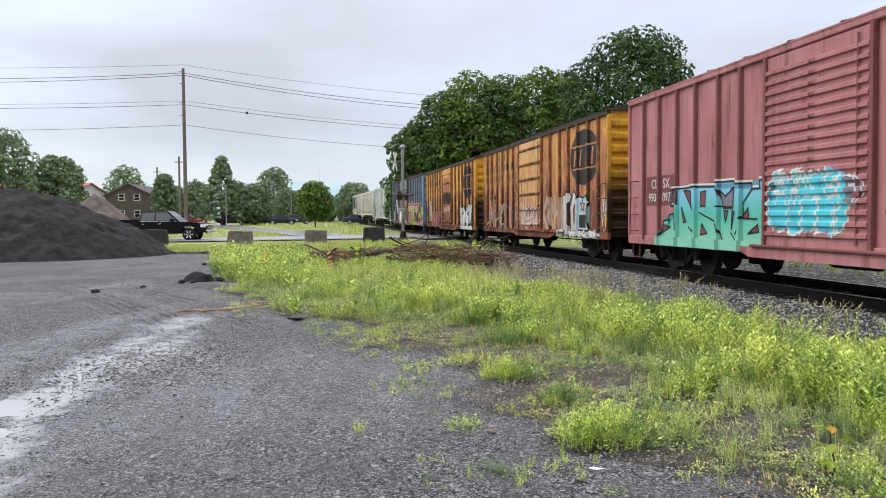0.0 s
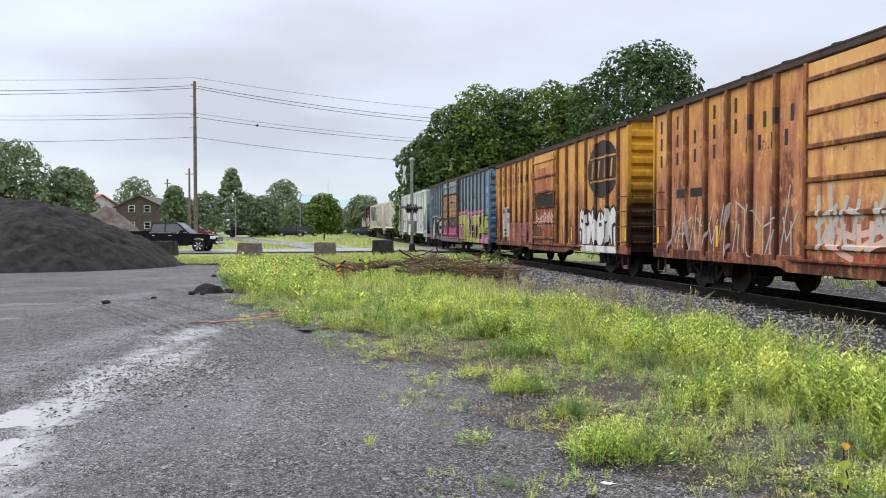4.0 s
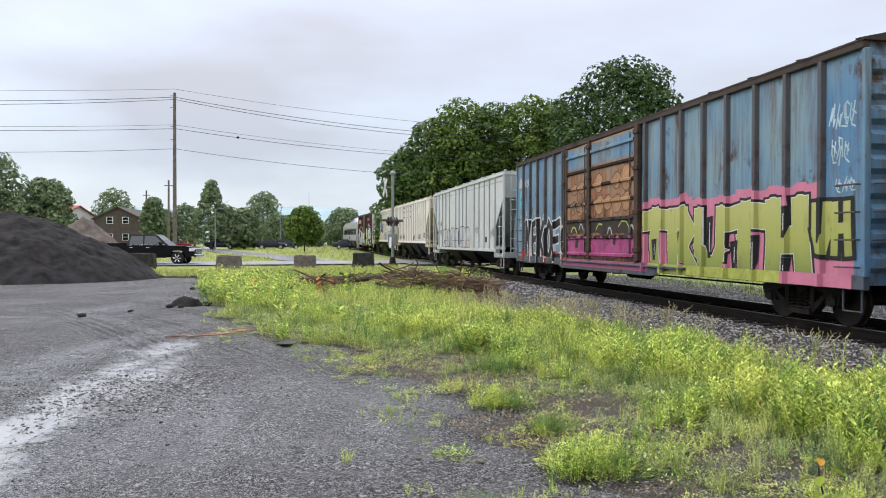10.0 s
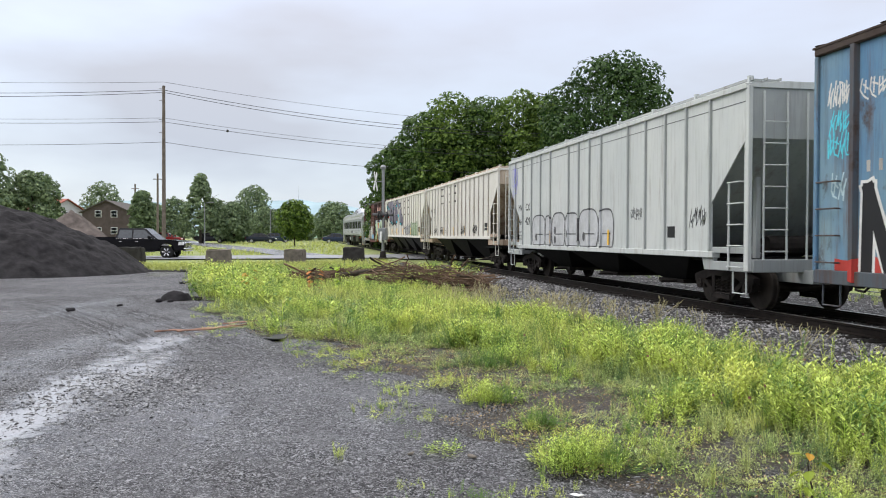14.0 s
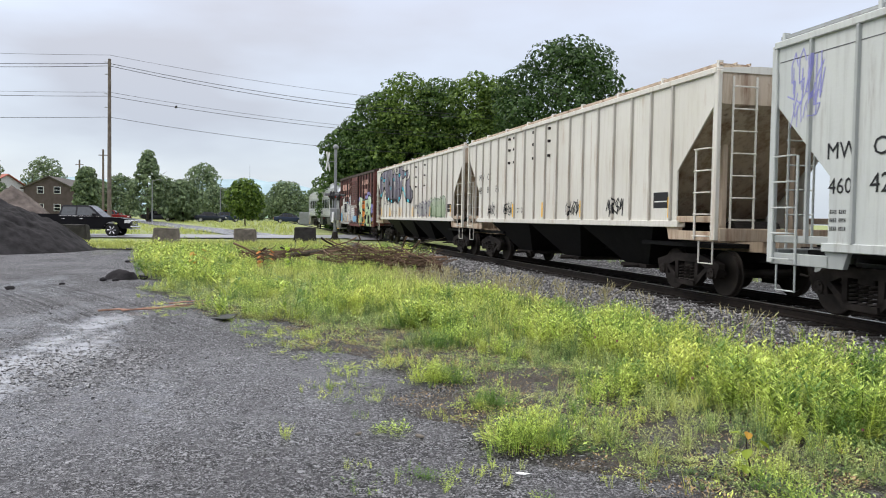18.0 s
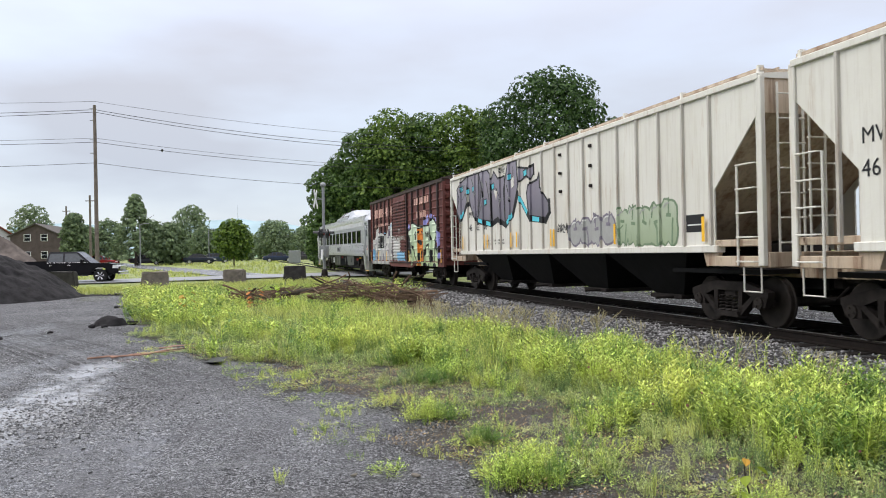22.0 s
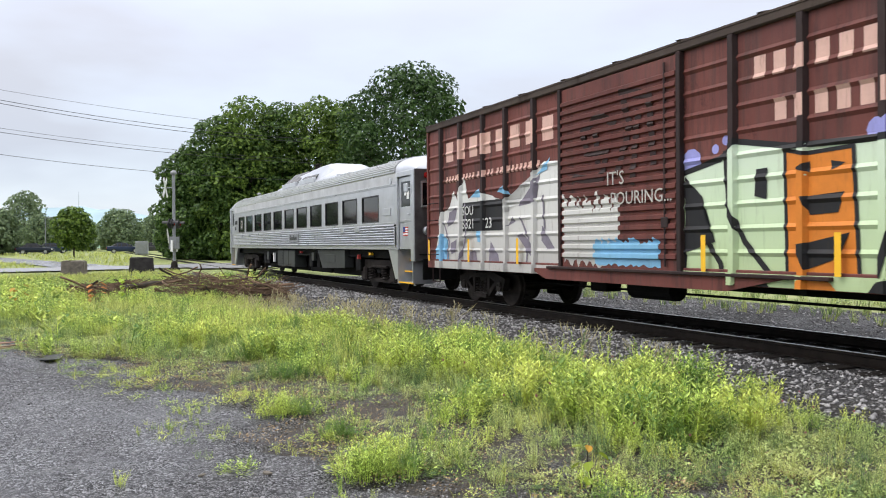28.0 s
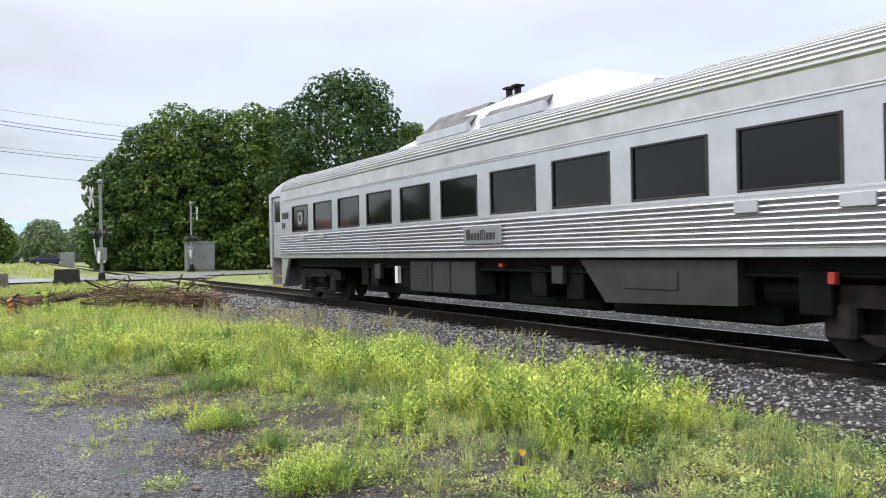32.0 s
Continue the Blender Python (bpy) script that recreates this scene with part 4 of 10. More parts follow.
def faded(name, low, mid, high, z0, z1, wear=0.1):
    """Spray paint blown from one colour into the next up the side."""
    mat, n, l, bs = nodes_of(name)
    co = n.new("ShaderNodeTexCoord")
    sep = n.new("ShaderNodeSeparateXYZ")
    l.new(co.outputs["Object"], sep.inputs[0])
    f = noise_node(n, l, 1.2, 5, 0.6)
    wob = n.new("ShaderNodeMath")
    wob.operation = "MULTIPLY_ADD"
    wob.inputs[1].default_value = 0.5
    l.new(f, wob.inputs[0])
    l.new(sep.outputs["Z"], wob.inputs[2])
    m_ = (z0 + z1) / 2
    col = blend(n, l, ramp_node(n, l, wob.outputs[0], z0 + 0.25, m_ + 0.25), low, mid)
    col = blend(n, l, ramp_node(n, l, wob.outputs[0], m_ + 0.25, z1 + 0.25), col, high)
    worn = noise_node(n, l, 4.5, 8, 0.75, (1.5, 1.5, 0.3), 5)
    col = blend(n, l, ramp_node(n, l, worn, 0.56, 0.72, 0, wear), col, (0.10, 0.055, 0.03))
    run = noise_node(n, l, 7.0, 6, 0.75, (2.0, 2.0, 0.15), 9)
    col = blend(n, l, ramp_node(n, l, run, 0.58, 0.76, 0, 0.45), col, tuple(c * 0.4 for c in mid))
    l.new(col, bs.inputs["Base Color"])
    bs.inputs["Roughness"].default_value = 0.5
    bs.inputs["Specular IOR Level"].default_value = 0.25
    return mat


P_SEA = faded("spray_sea_fade", (0.22, 0.55, 0.40), (0.10, 0.46, 0.37), (0.22, 0.52, 0.70), 0.8, 1.9)
P_LIMEFADE = faded("spray_lime_fade", (0.17, 0.22, 0.06), (0.34, 0.36, 0.10), (0.42, 0.43, 0.15), 0.7, 2.1, 0.6)
P_STEELFADE = faded("spray_violet_grey_fade", (0.15, 0.14, 0.17), (0.22, 0.20, 0.245), (0.27, 0.25, 0.30), 2.3, 3.9)
P_BONE = faded("spray_bone_fade", (0.42, 0.41, 0.39), (0.56, 0.55, 0.53), (0.66, 0.66, 0.64), 0.8, 2.6, 0.5)
P_GHOST = faded("spray_ghost_white", (0.44, 0.30, 0.22), (0.46, 0.34, 0.28), (0.40, 0.26, 0.18), 0.9, 2.0, 0.9)
P_GREENFADE = faded("spray_moss_fade", (0.30, 0.36, 0.24), (0.36, 0.43, 0.30), (0.44, 0.48, 0.38), 1.5, 2.3, 0.2)
P_MINTFADE = faded("spray_mint_fade", (0.42, 0.52, 0.28), (0.52, 0.64, 0.42), (0.60, 0.70, 0.56), 0.8, 2.6, 0.2)
P_SOOT = paint("sooty_rust", (0.060, 0.040, 0.028), 0.8, 0.4, 0.6)
P_TAGLINE = paint("spray_rust_line", (0.10, 0.058, 0.034), 0.7, 0.3, 0.5)
P_TAR = paint("tarred_black", (0.022, 0.017, 0.013), 0.85, 0.4, 0.9)
P_BLACK = paint("spray_black", (0.018, 0.018, 0.02))
P_WHITE = paint("spray_white", (0.62, 0.62, 0.60))
P_PALE = paint("spray_pale_grey", (0.42, 0.40, 0.37), wear=0.6)
P_TEAL = paint("spray_teal", (0.10, 0.48, 0.38), vary=0.3)
P_CYAN = paint("spray_cyan", (0.10, 0.55, 0.66))
P_PINK = paint("spray_pink", (0.52, 0.18, 0.27))
P_PINKDK = paint("spray_magenta", (0.32, 0.055, 0.17), vary=0.45, wear=0.8)
P_MAUVE = paint("spray_mauve", (0.30, 0.09, 0.17), wear=0.5)
P_LIME = paint("spray_lime", (0.36, 0.39, 0.09), vary=0.35)
P_LAV = paint("spray_lavender", (0.30, 0.30, 0.62))
P_ORANGE = paint("spray_orange", (0.62, 0.20, 0.03))
P_GREY = paint("spray_grey_violet", (0.19, 0.17, 0.21), vary=0.25)
P_SILVER = paint("spray_silver", (0.34, 0.34, 0.33), wear=0.1)
P_GREEN = paint("spray_dull_green", (0.17, 0.24, 0.15), wear=0.3)
P_BLUE = paint("spray_sky_blue", (0.20, 0.42, 0.62))
P_ROSE = paint("spray_faded_rose", (0.30, 0.12, 0.09), vary=0.4, wear=0.95)
P_ICE = paint("spray_ice_blue", (0.42, 0.55, 0.60), vary=0.25, wear=0.5)
P_RED = paint("spray_red", (0.42, 0.05, 0.04))
P_SALMON = paint("worn_salmon_lettering", (0.60, 0.38, 0.32), wear=0.7)
P_DKLET = paint("worn_black_lettering", (0.03, 0.022, 0.018), wear=0.4)


# ---- box cars ----
def boxcar(label, near, far, mats, posts, doors, eave=4.33, sill=0.74, beads=(), end_steps=9, foot=0.075, door_ribs=6, ladder=None, bulge=0.08):
    """mats: wall, post, door, end, roof, sill. doors: (x of the far edge, x of the near edge)."""
    half = (far - near) / 2
    wall_m, post_m, door_m, end_m, roof_m, sill_m = mats
    car = thing("boxcar", label, "boxcar", "cars of the freight train")
    y0, hw = 1.46, 1.46 + bulge
    side = Side(y0, posts, foot, foot * 0.6, bulge, beads, low=sill + 0.03)
    floor_z = sill + 0.24
    for sgn in (1, -1):
        zs = sorted({floor_z, eave - 0.14, *(z for z in side.zs() if floor_z < z < eave - 0.14)})
        bm = bmesh.new()
        flat = Side(y0, (), beads=beads)
        sheet(bm, [half - 0.02, -half + 0.02], zs, lambda x, z: (x * sgn, sgn * flat.y(x, z), z))
        part("side_wall", bm, wall_m, car)
        bm = bmesh.new()
        box(bm, -half, half, sgn * (y0 - 0.06), sgn * (y0 + 0.045), sill + 0.02, floor_z, 0.012)
        part("side_sill", bm, sill_m, car)
        bm = bmesh.new()
        box(bm, -half, half, sgn * (y0 - 0.05), sgn * (hw - 0.01), eave - 0.15, eave, 0.02)
        part("top_rail", bm, roof_m, car)
    bm = bmesh.new()
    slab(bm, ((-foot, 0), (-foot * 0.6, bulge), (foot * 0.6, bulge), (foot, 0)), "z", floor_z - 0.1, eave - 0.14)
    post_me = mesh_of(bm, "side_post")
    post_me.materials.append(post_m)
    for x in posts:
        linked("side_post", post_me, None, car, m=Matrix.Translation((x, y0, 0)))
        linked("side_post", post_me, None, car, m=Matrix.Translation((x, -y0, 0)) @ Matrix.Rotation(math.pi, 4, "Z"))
    # corner posts
    bm = bmesh.new()
    box(bm, -0.07, 0.02, -0.06, 0.05, floor_z - 0.02, eave - 0.14, 0.012)
    corner = mesh_of(bm, "corner_post")
    corner.materials.append(end_m)
    for sx in (1, -1):
        for sy in (1, -1):
            linked("corner_post", corner, None, car, m=Matrix.Translation((sx * half, sy * y0, 0)) @ Matrix.Scale(sx, 4, (1, 0, 0)))
    # ends, pressed in level folds
    for sx in (1, -1):
        bm = bmesh.new()
        zs = [floor_z - 0.1]
        pitch = (eave - 0.2 - floor_z) / end_steps
        prof = [(0.0, floor_z - 0.15)]
        for k in range(end_steps):
            z = floor_z + k * pitch
            prof += [(0.0, z + 0.10 * pitch), (0.075, z + 0.32 * pitch), (0.075, z + 0.68 * pitch), (0.0, z + 0.90 * pitch)]
        prof.append((0.0, eave + 0.02))
        ys = [-y0, -y0 + 0.12, y0 - 0.12, y0]
        rows = [[bm.verts.new((sx * (half - 0.06 + (o if 0 < i < 3 else 0)), y, z)) for i, y in enumerate(ys)] for o, z in prof]
        for a, b in zip(rows[:-1], rows[1:]):
            for i in range(3):
                bm.faces.new((a[i], a[i + 1], b[i + 1], b[i]))
        bmesh.ops.recalc_face_normals(bm, faces=bm.faces[:])
        part("end_wall", bm, end_m, car)
    # roof with seam caps
    bm = bmesh.new()
    slab(bm, ((-hw, eave - 0.03), (-hw, eave), (-0.5, eave + 0.17), (0.5, eave + 0.17), (hw, eave), (hw, eave - 0.03)), "x", -half - 0.03, half + 0.03)
    part("roof", bm, roof_m, car)
    bm = bmesh.new()
    slab(bm, ((-hw - 0.02, eave + 0.015), (-0.5, eave + 0.25), (0.5, eave + 0.25), (hw + 0.02, eave + 0.015), (hw, eave), (0.5, eave + 0.165), (-0.5, eave + 0.165), (-hw, eave)), "x", -0.05, 0.05)
    seam = mesh_of(bm, "roof_seam")
    seam.materials.append(roof_m)
    n_seam = max(8, round(2 * half / 1.5))
    for k in range(n_seam + 1):
        linked("roof_seam", seam, None, car, m=Matrix.Translation((-half + 0.1 + (2 * half - 0.2) * k / n_seam, 0, 0)))
    # doors
    for sgn in (1, -1):
        for xa, xb in doors:
            bm = bmesh.new()
            box(bm, xb + 0.03, xa - 0.03, sgn * y0, sgn * (y0 + 0.055), sill + 0.15, eave - 0.17, 0.01)
            door = part("door", bm, door_m, car)
            if door_ribs:
                bm = bmesh.new()
                slab(bm, ((0.0, -0.055), (0.05, -0.03), (0.05, 0.03), (0.0, 0.055)), "x", xb + 0.08, xa - 0.08)
                rib = mesh_of(bm, "door_rib")
                rib.materials.append(post_m if door_ribs < 10 and door_ribs != 7 else door_m)
                for k in range(door_ribs):
                    z = sill + 0.4 + (eave - sill - 0.85) * k / (door_ribs - 1)
                    linked("door_rib", rib, None, door, m=Matrix.Translation((0, sgn * (y0 + 0.05), z)) @ Matrix.Scale(sgn, 4, (0, 1, 0)))
            for x in (xa - 0.02, xb + 0.02):
                bm = bmesh.new()
                box(bm, x - 0.045, x + 0.045, sgn * y0, sgn * (hw + 0.02), sill + 0.15, eave - 0.15, 0.01)
                part("door_post", bm, post_m, car)
            bm = bmesh.new()
            rod(bm, (xb + 0.32, sgn * (hw + 0.01), sill + 0.25), (xb + 0.32, sgn * (hw + 0.01), eave - 0.25), 0.018, n=6)
            box(bm, xb + 0.24, xb + 0.40, sgn * (y0 + 0.05), sgn * (hw + 0.03), 1.62, 1.78, 0.01)
            part("lock_bar", bm, post_m, door)
        xa, xb = doors[0][0], doors[-1][1]
        bm = bmesh.new()
        slab(bm, ((xa + 1.1, sill + 0.14), (xa + 0.5, sill - 0.06), (xb - 0.9, sill - 0.06), (xb - 1.9, sill + 0.14)), "y", sgn * (y0 + 0.02), sgn * (y0 + 0.075))
        part("door_sill", bm, sill_m, car)
        bm = bmesh.new()
        box(bm, xb - 2.6, xa + 0.4, sgn * (y0 + 0.01), sgn * (hw + 0.05), sill + 0.14, sill + 0.19, 0.01)
        part("door_track", bm, post_m, car)
    # ladders: low ones on the sides, tall on the ends
    lm = ladder or post_m
    for sgn in (1, -1):
        for sx in (1, -1):
            for k in range(4):
                grab(car, lm, sx * (half - 0.36), sgn * (y0 + 0.01), floor_z + 0.12 + 0.42 * k, sgn)
            for k in range(4):
                grab(car, lm, sx * (half - 0.02), sgn * 1.12, floor_z + 0.12 + 0.42 * k, 1, False, sx)
            bm = bmesh.new()
            pipe(bm, [(sx * (half - 0.14), sgn * 1.42, sill + 0.1), (sx * (half - 0.14), sgn * 1.42, sill - 0.32), (sx * (half - 0.56), sgn * 1.42, sill - 0.32), (sx * (half - 0.56), sgn * 1.42, sill + 0.1)], 0.018, 5)
            part("sill_step", bm, lm, car)
    # underframe
    bm = bmesh.new()
    box(bm, -half + 0.1, half - 0.1, -0.28, 0.28, 0.62, 0.98)
    for k in range(9):
        x = -half + 0.6 + (2 * half - 1.2) * k / 8
        box(bm, x - 0.06, x + 0.06, -1.4, 1.4, 0.74, 0.97)
    part("underframe", bm, M_UNDERBLACK, car)
    bm = bmesh.new()
    rod(bm, (-0.6, 0.75, 0.62), (0.5, 0.75, 0.62), 0.19, n=12)
    box(bm, 1.2, 1.7, 0.5, 0.85, 0.5, 0.8, 0.02)
    pipe(bm, [(-half + 2.5, 0.6, 0.55), (half - 2.5, 0.6, 0.55)], 0.02)
    part("brake_gear", bm, M_UNDERBLACK, car)
    bm = bmesh.new()
    lathe(bm, ((0.02, -0.02), (0.26, -0.02), (0.28, 0.0), (0.26, 0.02), (0.02, 0.02)), "x", 16)
    bw = part("hand_brake_wheel", bm, M_UNDER, car)
    bw.matrix_basis = Matrix.Translation((-half - 0.14, -0.55, 1.9))
    for sx in (1, -1):
        add_truck(car, sx * (half - 2.15))
    add_couplers(car, half)
    TRAIN.append((car, near, far))
    return car, side, half


def conspicuity(car, xs, z0, z1, y, w=0.09):
    """Upright yellow reflector strips along a side."""
    bm = bmesh.new()
    box(bm, -w / 2, w / 2, 0, 0.003, z0, z1)
    me = mesh_of(bm, "reflector_strip")
    me.materials.append(M_YELLOW)
    for x in xs:
        linked("reflector_strip", me, None, car, m=Matrix.Translation((x, y, 0)))


def rusted_gold(name, gold, gold2, rust, rust2, level, shift, low_dark=0.0):
    """Old gold paint over steel: it rusts from the bottom up, in stains and runs, with bare dark scabs where it has
    flaked; last argument: height below which it darkens to near black.
    """
    mat, n, l, bs = nodes_of(name)
    tone = noise_node(n, l, 0.8, 5, 0.6, (1, 1, 0.5), shift)
    base = blend(n, l, ramp_node(n, l, tone, 0.35, 0.65), gold, gold2)
    co = n.new("ShaderNodeTexCoord")
    sep = n.new("ShaderNodeSeparateXYZ")
    l.new(co.outputs["Object"], sep.inputs[0])
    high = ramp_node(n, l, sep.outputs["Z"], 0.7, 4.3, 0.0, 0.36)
    runs = noise_node(n, l, 3.0, 8, 0.72, (1.7, 1.7, 0.22), shift + 3)
    wide = noise_node(n, l, 0.9, 5, 0.65, (1.2, 1.2, 0.7), shift + 6)
    add = n.new("ShaderNodeMath")
    l.new(runs, add.inputs[0])
    l.new(wide, add.inputs[1])
    sub_ = n.new("ShaderNodeMath")
    sub_.operation = "SUBTRACT"
    l.new(add.outputs[0], sub_.inputs[0])
    l.new(high, sub_.inputs[1])
    base = blend(n, l, ramp_node(n, l, sub_.outputs[0], level, level + 0.20, 0.0, 0.85), base, rust)
    base = blend(n, l, ramp_node(n, l, sub_.outputs[0], level + 0.24, level + 0.36, 0.0, 0.85), base, rust2)
    drip = noise_node(n, l, 6.0, 6, 0.75, (2.2, 2.2, 0.14), shift + 12)
    base = blend(n, l, ramp_node(n, l, drip, 0.60, 0.72, 0.0, 0.7), base, rust2)
    fade = noise_node(n, l, 5.0, 6, 0.7, (1.2, 1.2, 0.6), shift + 15)
    base = blend(n, l, ramp_node(n, l, fade, 0.55, 0.66, 0.0, 0.45), base, tuple(min(1, c * 1.35 + 0.07) for c in gold))
    for size, cut_ in ((2.6, 0.645), (7.5, 0.66)):       # flakes, large and small
        scab = noise_node(n, l, size, 8, 0.72, (1, 1, 0.7), shift + 20 + size)
        base = blend(n, l, ramp_node(n, l, scab, cut_, cut_ + 0.02), base, (0.026, 0.012, 0.009))
    # darker towards the bottom, with an uneven upper edge
    if low_dark:
        uneven_z = n.new("ShaderNodeMath")
        uneven_z.operation = "MULTIPLY_ADD"
        uneven_z.inputs[1].default_value = 1.6
        l.new(wide, uneven_z.inputs[0])
        l.new(sep.outputs["Z"], uneven_z.inputs[2])
        base = blend(n, l, ramp_node(n, l, uneven_z.outputs[0], low_dark + 0.3, low_dark + 1.3, 0.95, 0.0), base, (0.014, 0.009, 0.008))
    l.new(base, bs.inputs["Base Color"])
    bs.inputs["Specular IOR Level"].default_value = 0.25
    l.new(ramp_node(n, l, sub_.outputs[0], level - 0.1, level + 0.3, 0.42, 0.85), bs.inputs["Roughness"])
    bump(n, l, bs, noise_node(n, l, 9.0, 6, 0.7, shift=shift), 0.4, 0.012)
    return mat


PAINT_GOLD2 = rusted_gold("rusting_gold_paint", (0.60, 0.31, 0.07), (0.52, 0.24, 0.07), (0.36, 0.145, 0.09), (0.11, 0.036, 0.025), 0.60, 23)
PAINT_GOLD = rusted_gold("weathered_gold_paint", (0.62, 0.34, 0.07), (0.54, 0.27, 0.065), (0.36, 0.155, 0.075), (0.10, 0.035, 0.023), 0.68, 11)
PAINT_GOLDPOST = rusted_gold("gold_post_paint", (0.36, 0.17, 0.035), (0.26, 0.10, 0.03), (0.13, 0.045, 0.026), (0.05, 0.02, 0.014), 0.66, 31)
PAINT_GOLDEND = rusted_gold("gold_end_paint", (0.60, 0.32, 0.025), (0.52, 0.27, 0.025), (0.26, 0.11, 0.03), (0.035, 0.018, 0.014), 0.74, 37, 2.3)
PAINT_GOLDSILL = rusted_gold("gold_sill_paint", (0.40, 0.18, 0.06), (0.32, 0.14, 0.05), (0.20, 0.07, 0.045), (0.05, 0.02, 0.014), 0.66, 47)
PAINT_DOORTAN = rusted_gold("peeling_tan_door", (0.66, 0.38, 0.13), (0.58, 0.30, 0.11), (0.36, 0.13, 0.075), (0.15, 0.05, 0.03), 0.74, 41)
PAINT_DOORRUST = rusted_gold("rusted_door", (0.50, 0.20, 0.06), (0.36, 0.13, 0.05), (0.20, 0.06, 0.035), (0.05, 0.022, 0.018), 0.66, 43)
PAINT_PINK = car_paint("faded_red_paint", (0.36, 0.135, 0.14), (0.47, 0.21, 0.21), (0.15, 0.05, 0.035), 0.22, 0.45, 0.55, 1, (0.15, 0.06, 0.05))
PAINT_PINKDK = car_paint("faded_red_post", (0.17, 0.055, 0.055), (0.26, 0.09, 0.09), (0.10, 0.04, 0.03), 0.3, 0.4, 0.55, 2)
PAINT_BLUE = car_paint("weathered_blue_paint", (0.085, 0.205, 0.36), (0.19, 0.29, 0.34), (0.12, 0.075, 0.055), 0.46, 0.55, 0.5, 51)
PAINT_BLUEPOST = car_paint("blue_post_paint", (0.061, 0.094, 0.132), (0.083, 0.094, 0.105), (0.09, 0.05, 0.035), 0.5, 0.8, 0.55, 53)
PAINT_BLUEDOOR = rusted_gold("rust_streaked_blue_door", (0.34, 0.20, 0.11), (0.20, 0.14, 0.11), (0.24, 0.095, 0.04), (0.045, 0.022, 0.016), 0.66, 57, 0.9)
PAINT_BROWN = car_paint("boxcar_red_paint", (0.105, 0.030, 0.025), (0.165, 0.052, 0.042), (0.045, 0.02, 0.018), 0.3, 0.5, 0.55, 61)
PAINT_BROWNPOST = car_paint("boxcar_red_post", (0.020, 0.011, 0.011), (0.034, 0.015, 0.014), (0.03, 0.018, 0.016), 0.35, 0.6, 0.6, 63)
PAINT_ROOF = car_paint("grimy_roof", (0.060, 0.042, 0.033), (0.042, 0.030, 0.027), (0.05, 0.03, 0.025), 0.4, 0.4, 0.7, 67)
PAINT_CREAM = car_paint("off_white_paint", (0.62, 0.60, 0.54), (0.69, 0.675, 0.62), (0.40, 0.28, 0.18), 0.02, 0.2, 0.5, 71, (0.40, 0.34, 0.27))
# posts a step darker than the panels: their shading is in the colour
PAINT_CREAMPOST = car_paint("shaded_off_white_post", (0.44, 0.415, 0.37), (0.50, 0.475, 0.43), (0.26, 0.18, 0.12), 0.1, 0.3, 0.5, 72, (0.26, 0.22, 0.18))
PAINT_CREAMDIRTY = car_paint("dirty_off_white_paint", (0.55, 0.46, 0.36), (0.42, 0.32, 0.23), (0.18, 0.09, 0.05), 0.3, 0.6, 0.6, 73)
PAINT_GREYH = car_paint("pale_grey_paint", (0.475, 0.503, 0.494), (0.551, 0.570, 0.551), (0.30, 0.28, 0.26), 0.05, 0.25, 0.5, 77, (0.24, 0.24, 0.23))
PAINT_GREYPOST = car_paint("pale_grey_post", (0.29, 0.31, 0.31), (0.40, 0.42, 0.41), (0.25, 0.22, 0.20), 0.1, 0.3, 0.5, 79, (0.20, 0.20, 0.19))

# 1 the faded red boxcar that leads the view
car, side, half = boxcar("faded pinkish-red boxcar with teal graffiti along its lower side", 4.15, 20.12,
                         (PAINT_PINK, PAINT_PINKDK, PAINT_PINK, PAINT_PINK, PAINT_PINK, PAINT_PINK),
                         (7.0, 6.1, 5.15, 4.25, 3.25, 2.38, -2.2, -3.1, -4.0, -4.9, -5.8, -6.7), ((1.48, -1.42),), 4.36, 0.62, door_ribs=17, foot=0.06)
gate = door_side(side, 17, 4.36, 0.62)
LOW_EDGE = [(6.25, 0.70), (5.95, 1.02), (5.9, 1.24), (5.6, 1.25), (5.6, 1.38), (5.22, 1.4), (5.22, 1.58), (5.5, 1.58), (5.5, 1.97)]
TOP_EDGE = [(4.65, 1.97), (4.5, 2.0), (3.35, 1.96), (3.33, 2.04), (2.65, 2.04), (2.6, 1.98), (1.98, 1.97), (1.98, 1.86), (1.72, 1.86), (1.72, 2.02), (1.52, 2.02)]
spray("graffiti", car, side, [LOW_EDGE + TOP_EDGE + [(1.52, 0.70)]], P_SEA, 0.003, "teal graffiti piece, blown from mint to sky blue")
spray("graffiti", car, side, segments([(x, z + 0.035) for x, z in LOW_EDGE[6:] + TOP_EDGE], 0.05), P_WHITE, 0.010, "white outline of the graffiti")
spray("graffiti", car, side, segments(LOW_EDGE + TOP_EDGE, 0.035), P_BLACK, 0.013, "black outline of the graffiti")
outlined(car, side, [[(5.46, 1.88), (5.26, 1.88), (5.26, 1.60), (5.46, 1.60)], [(4.97, 1.56), (4.72, 1.22), (4.86, 1.20)], [(4.84, 1.92), (4.52, 1.90), (4.50, 1.55)],
                     [(4.05, 1.86), (3.82, 1.88), (3.84, 1.55), (4.05, 1.55)], [(3.98, 1.18), (3.76, 0.98), (4.05, 0.94)], [(3.05, 1.45), (2.88, 1.44), (2.98, 1.22)],
                     [(2.36, 1.30), (2.12, 1.50), (2.10, 1.28)], [(2.12, 1.0), (1.78, 1.18), (1.74, 1.04)], [(5.92, 1.14), (5.52, 1.10), (6.05, 0.92)], [(2.72, 1.46), (2.64, 1.42), (2.74, 1.08)]],
         PAINT_PINKDK, P_BLACK, 0.03, 0.006, "gaps between the letters")
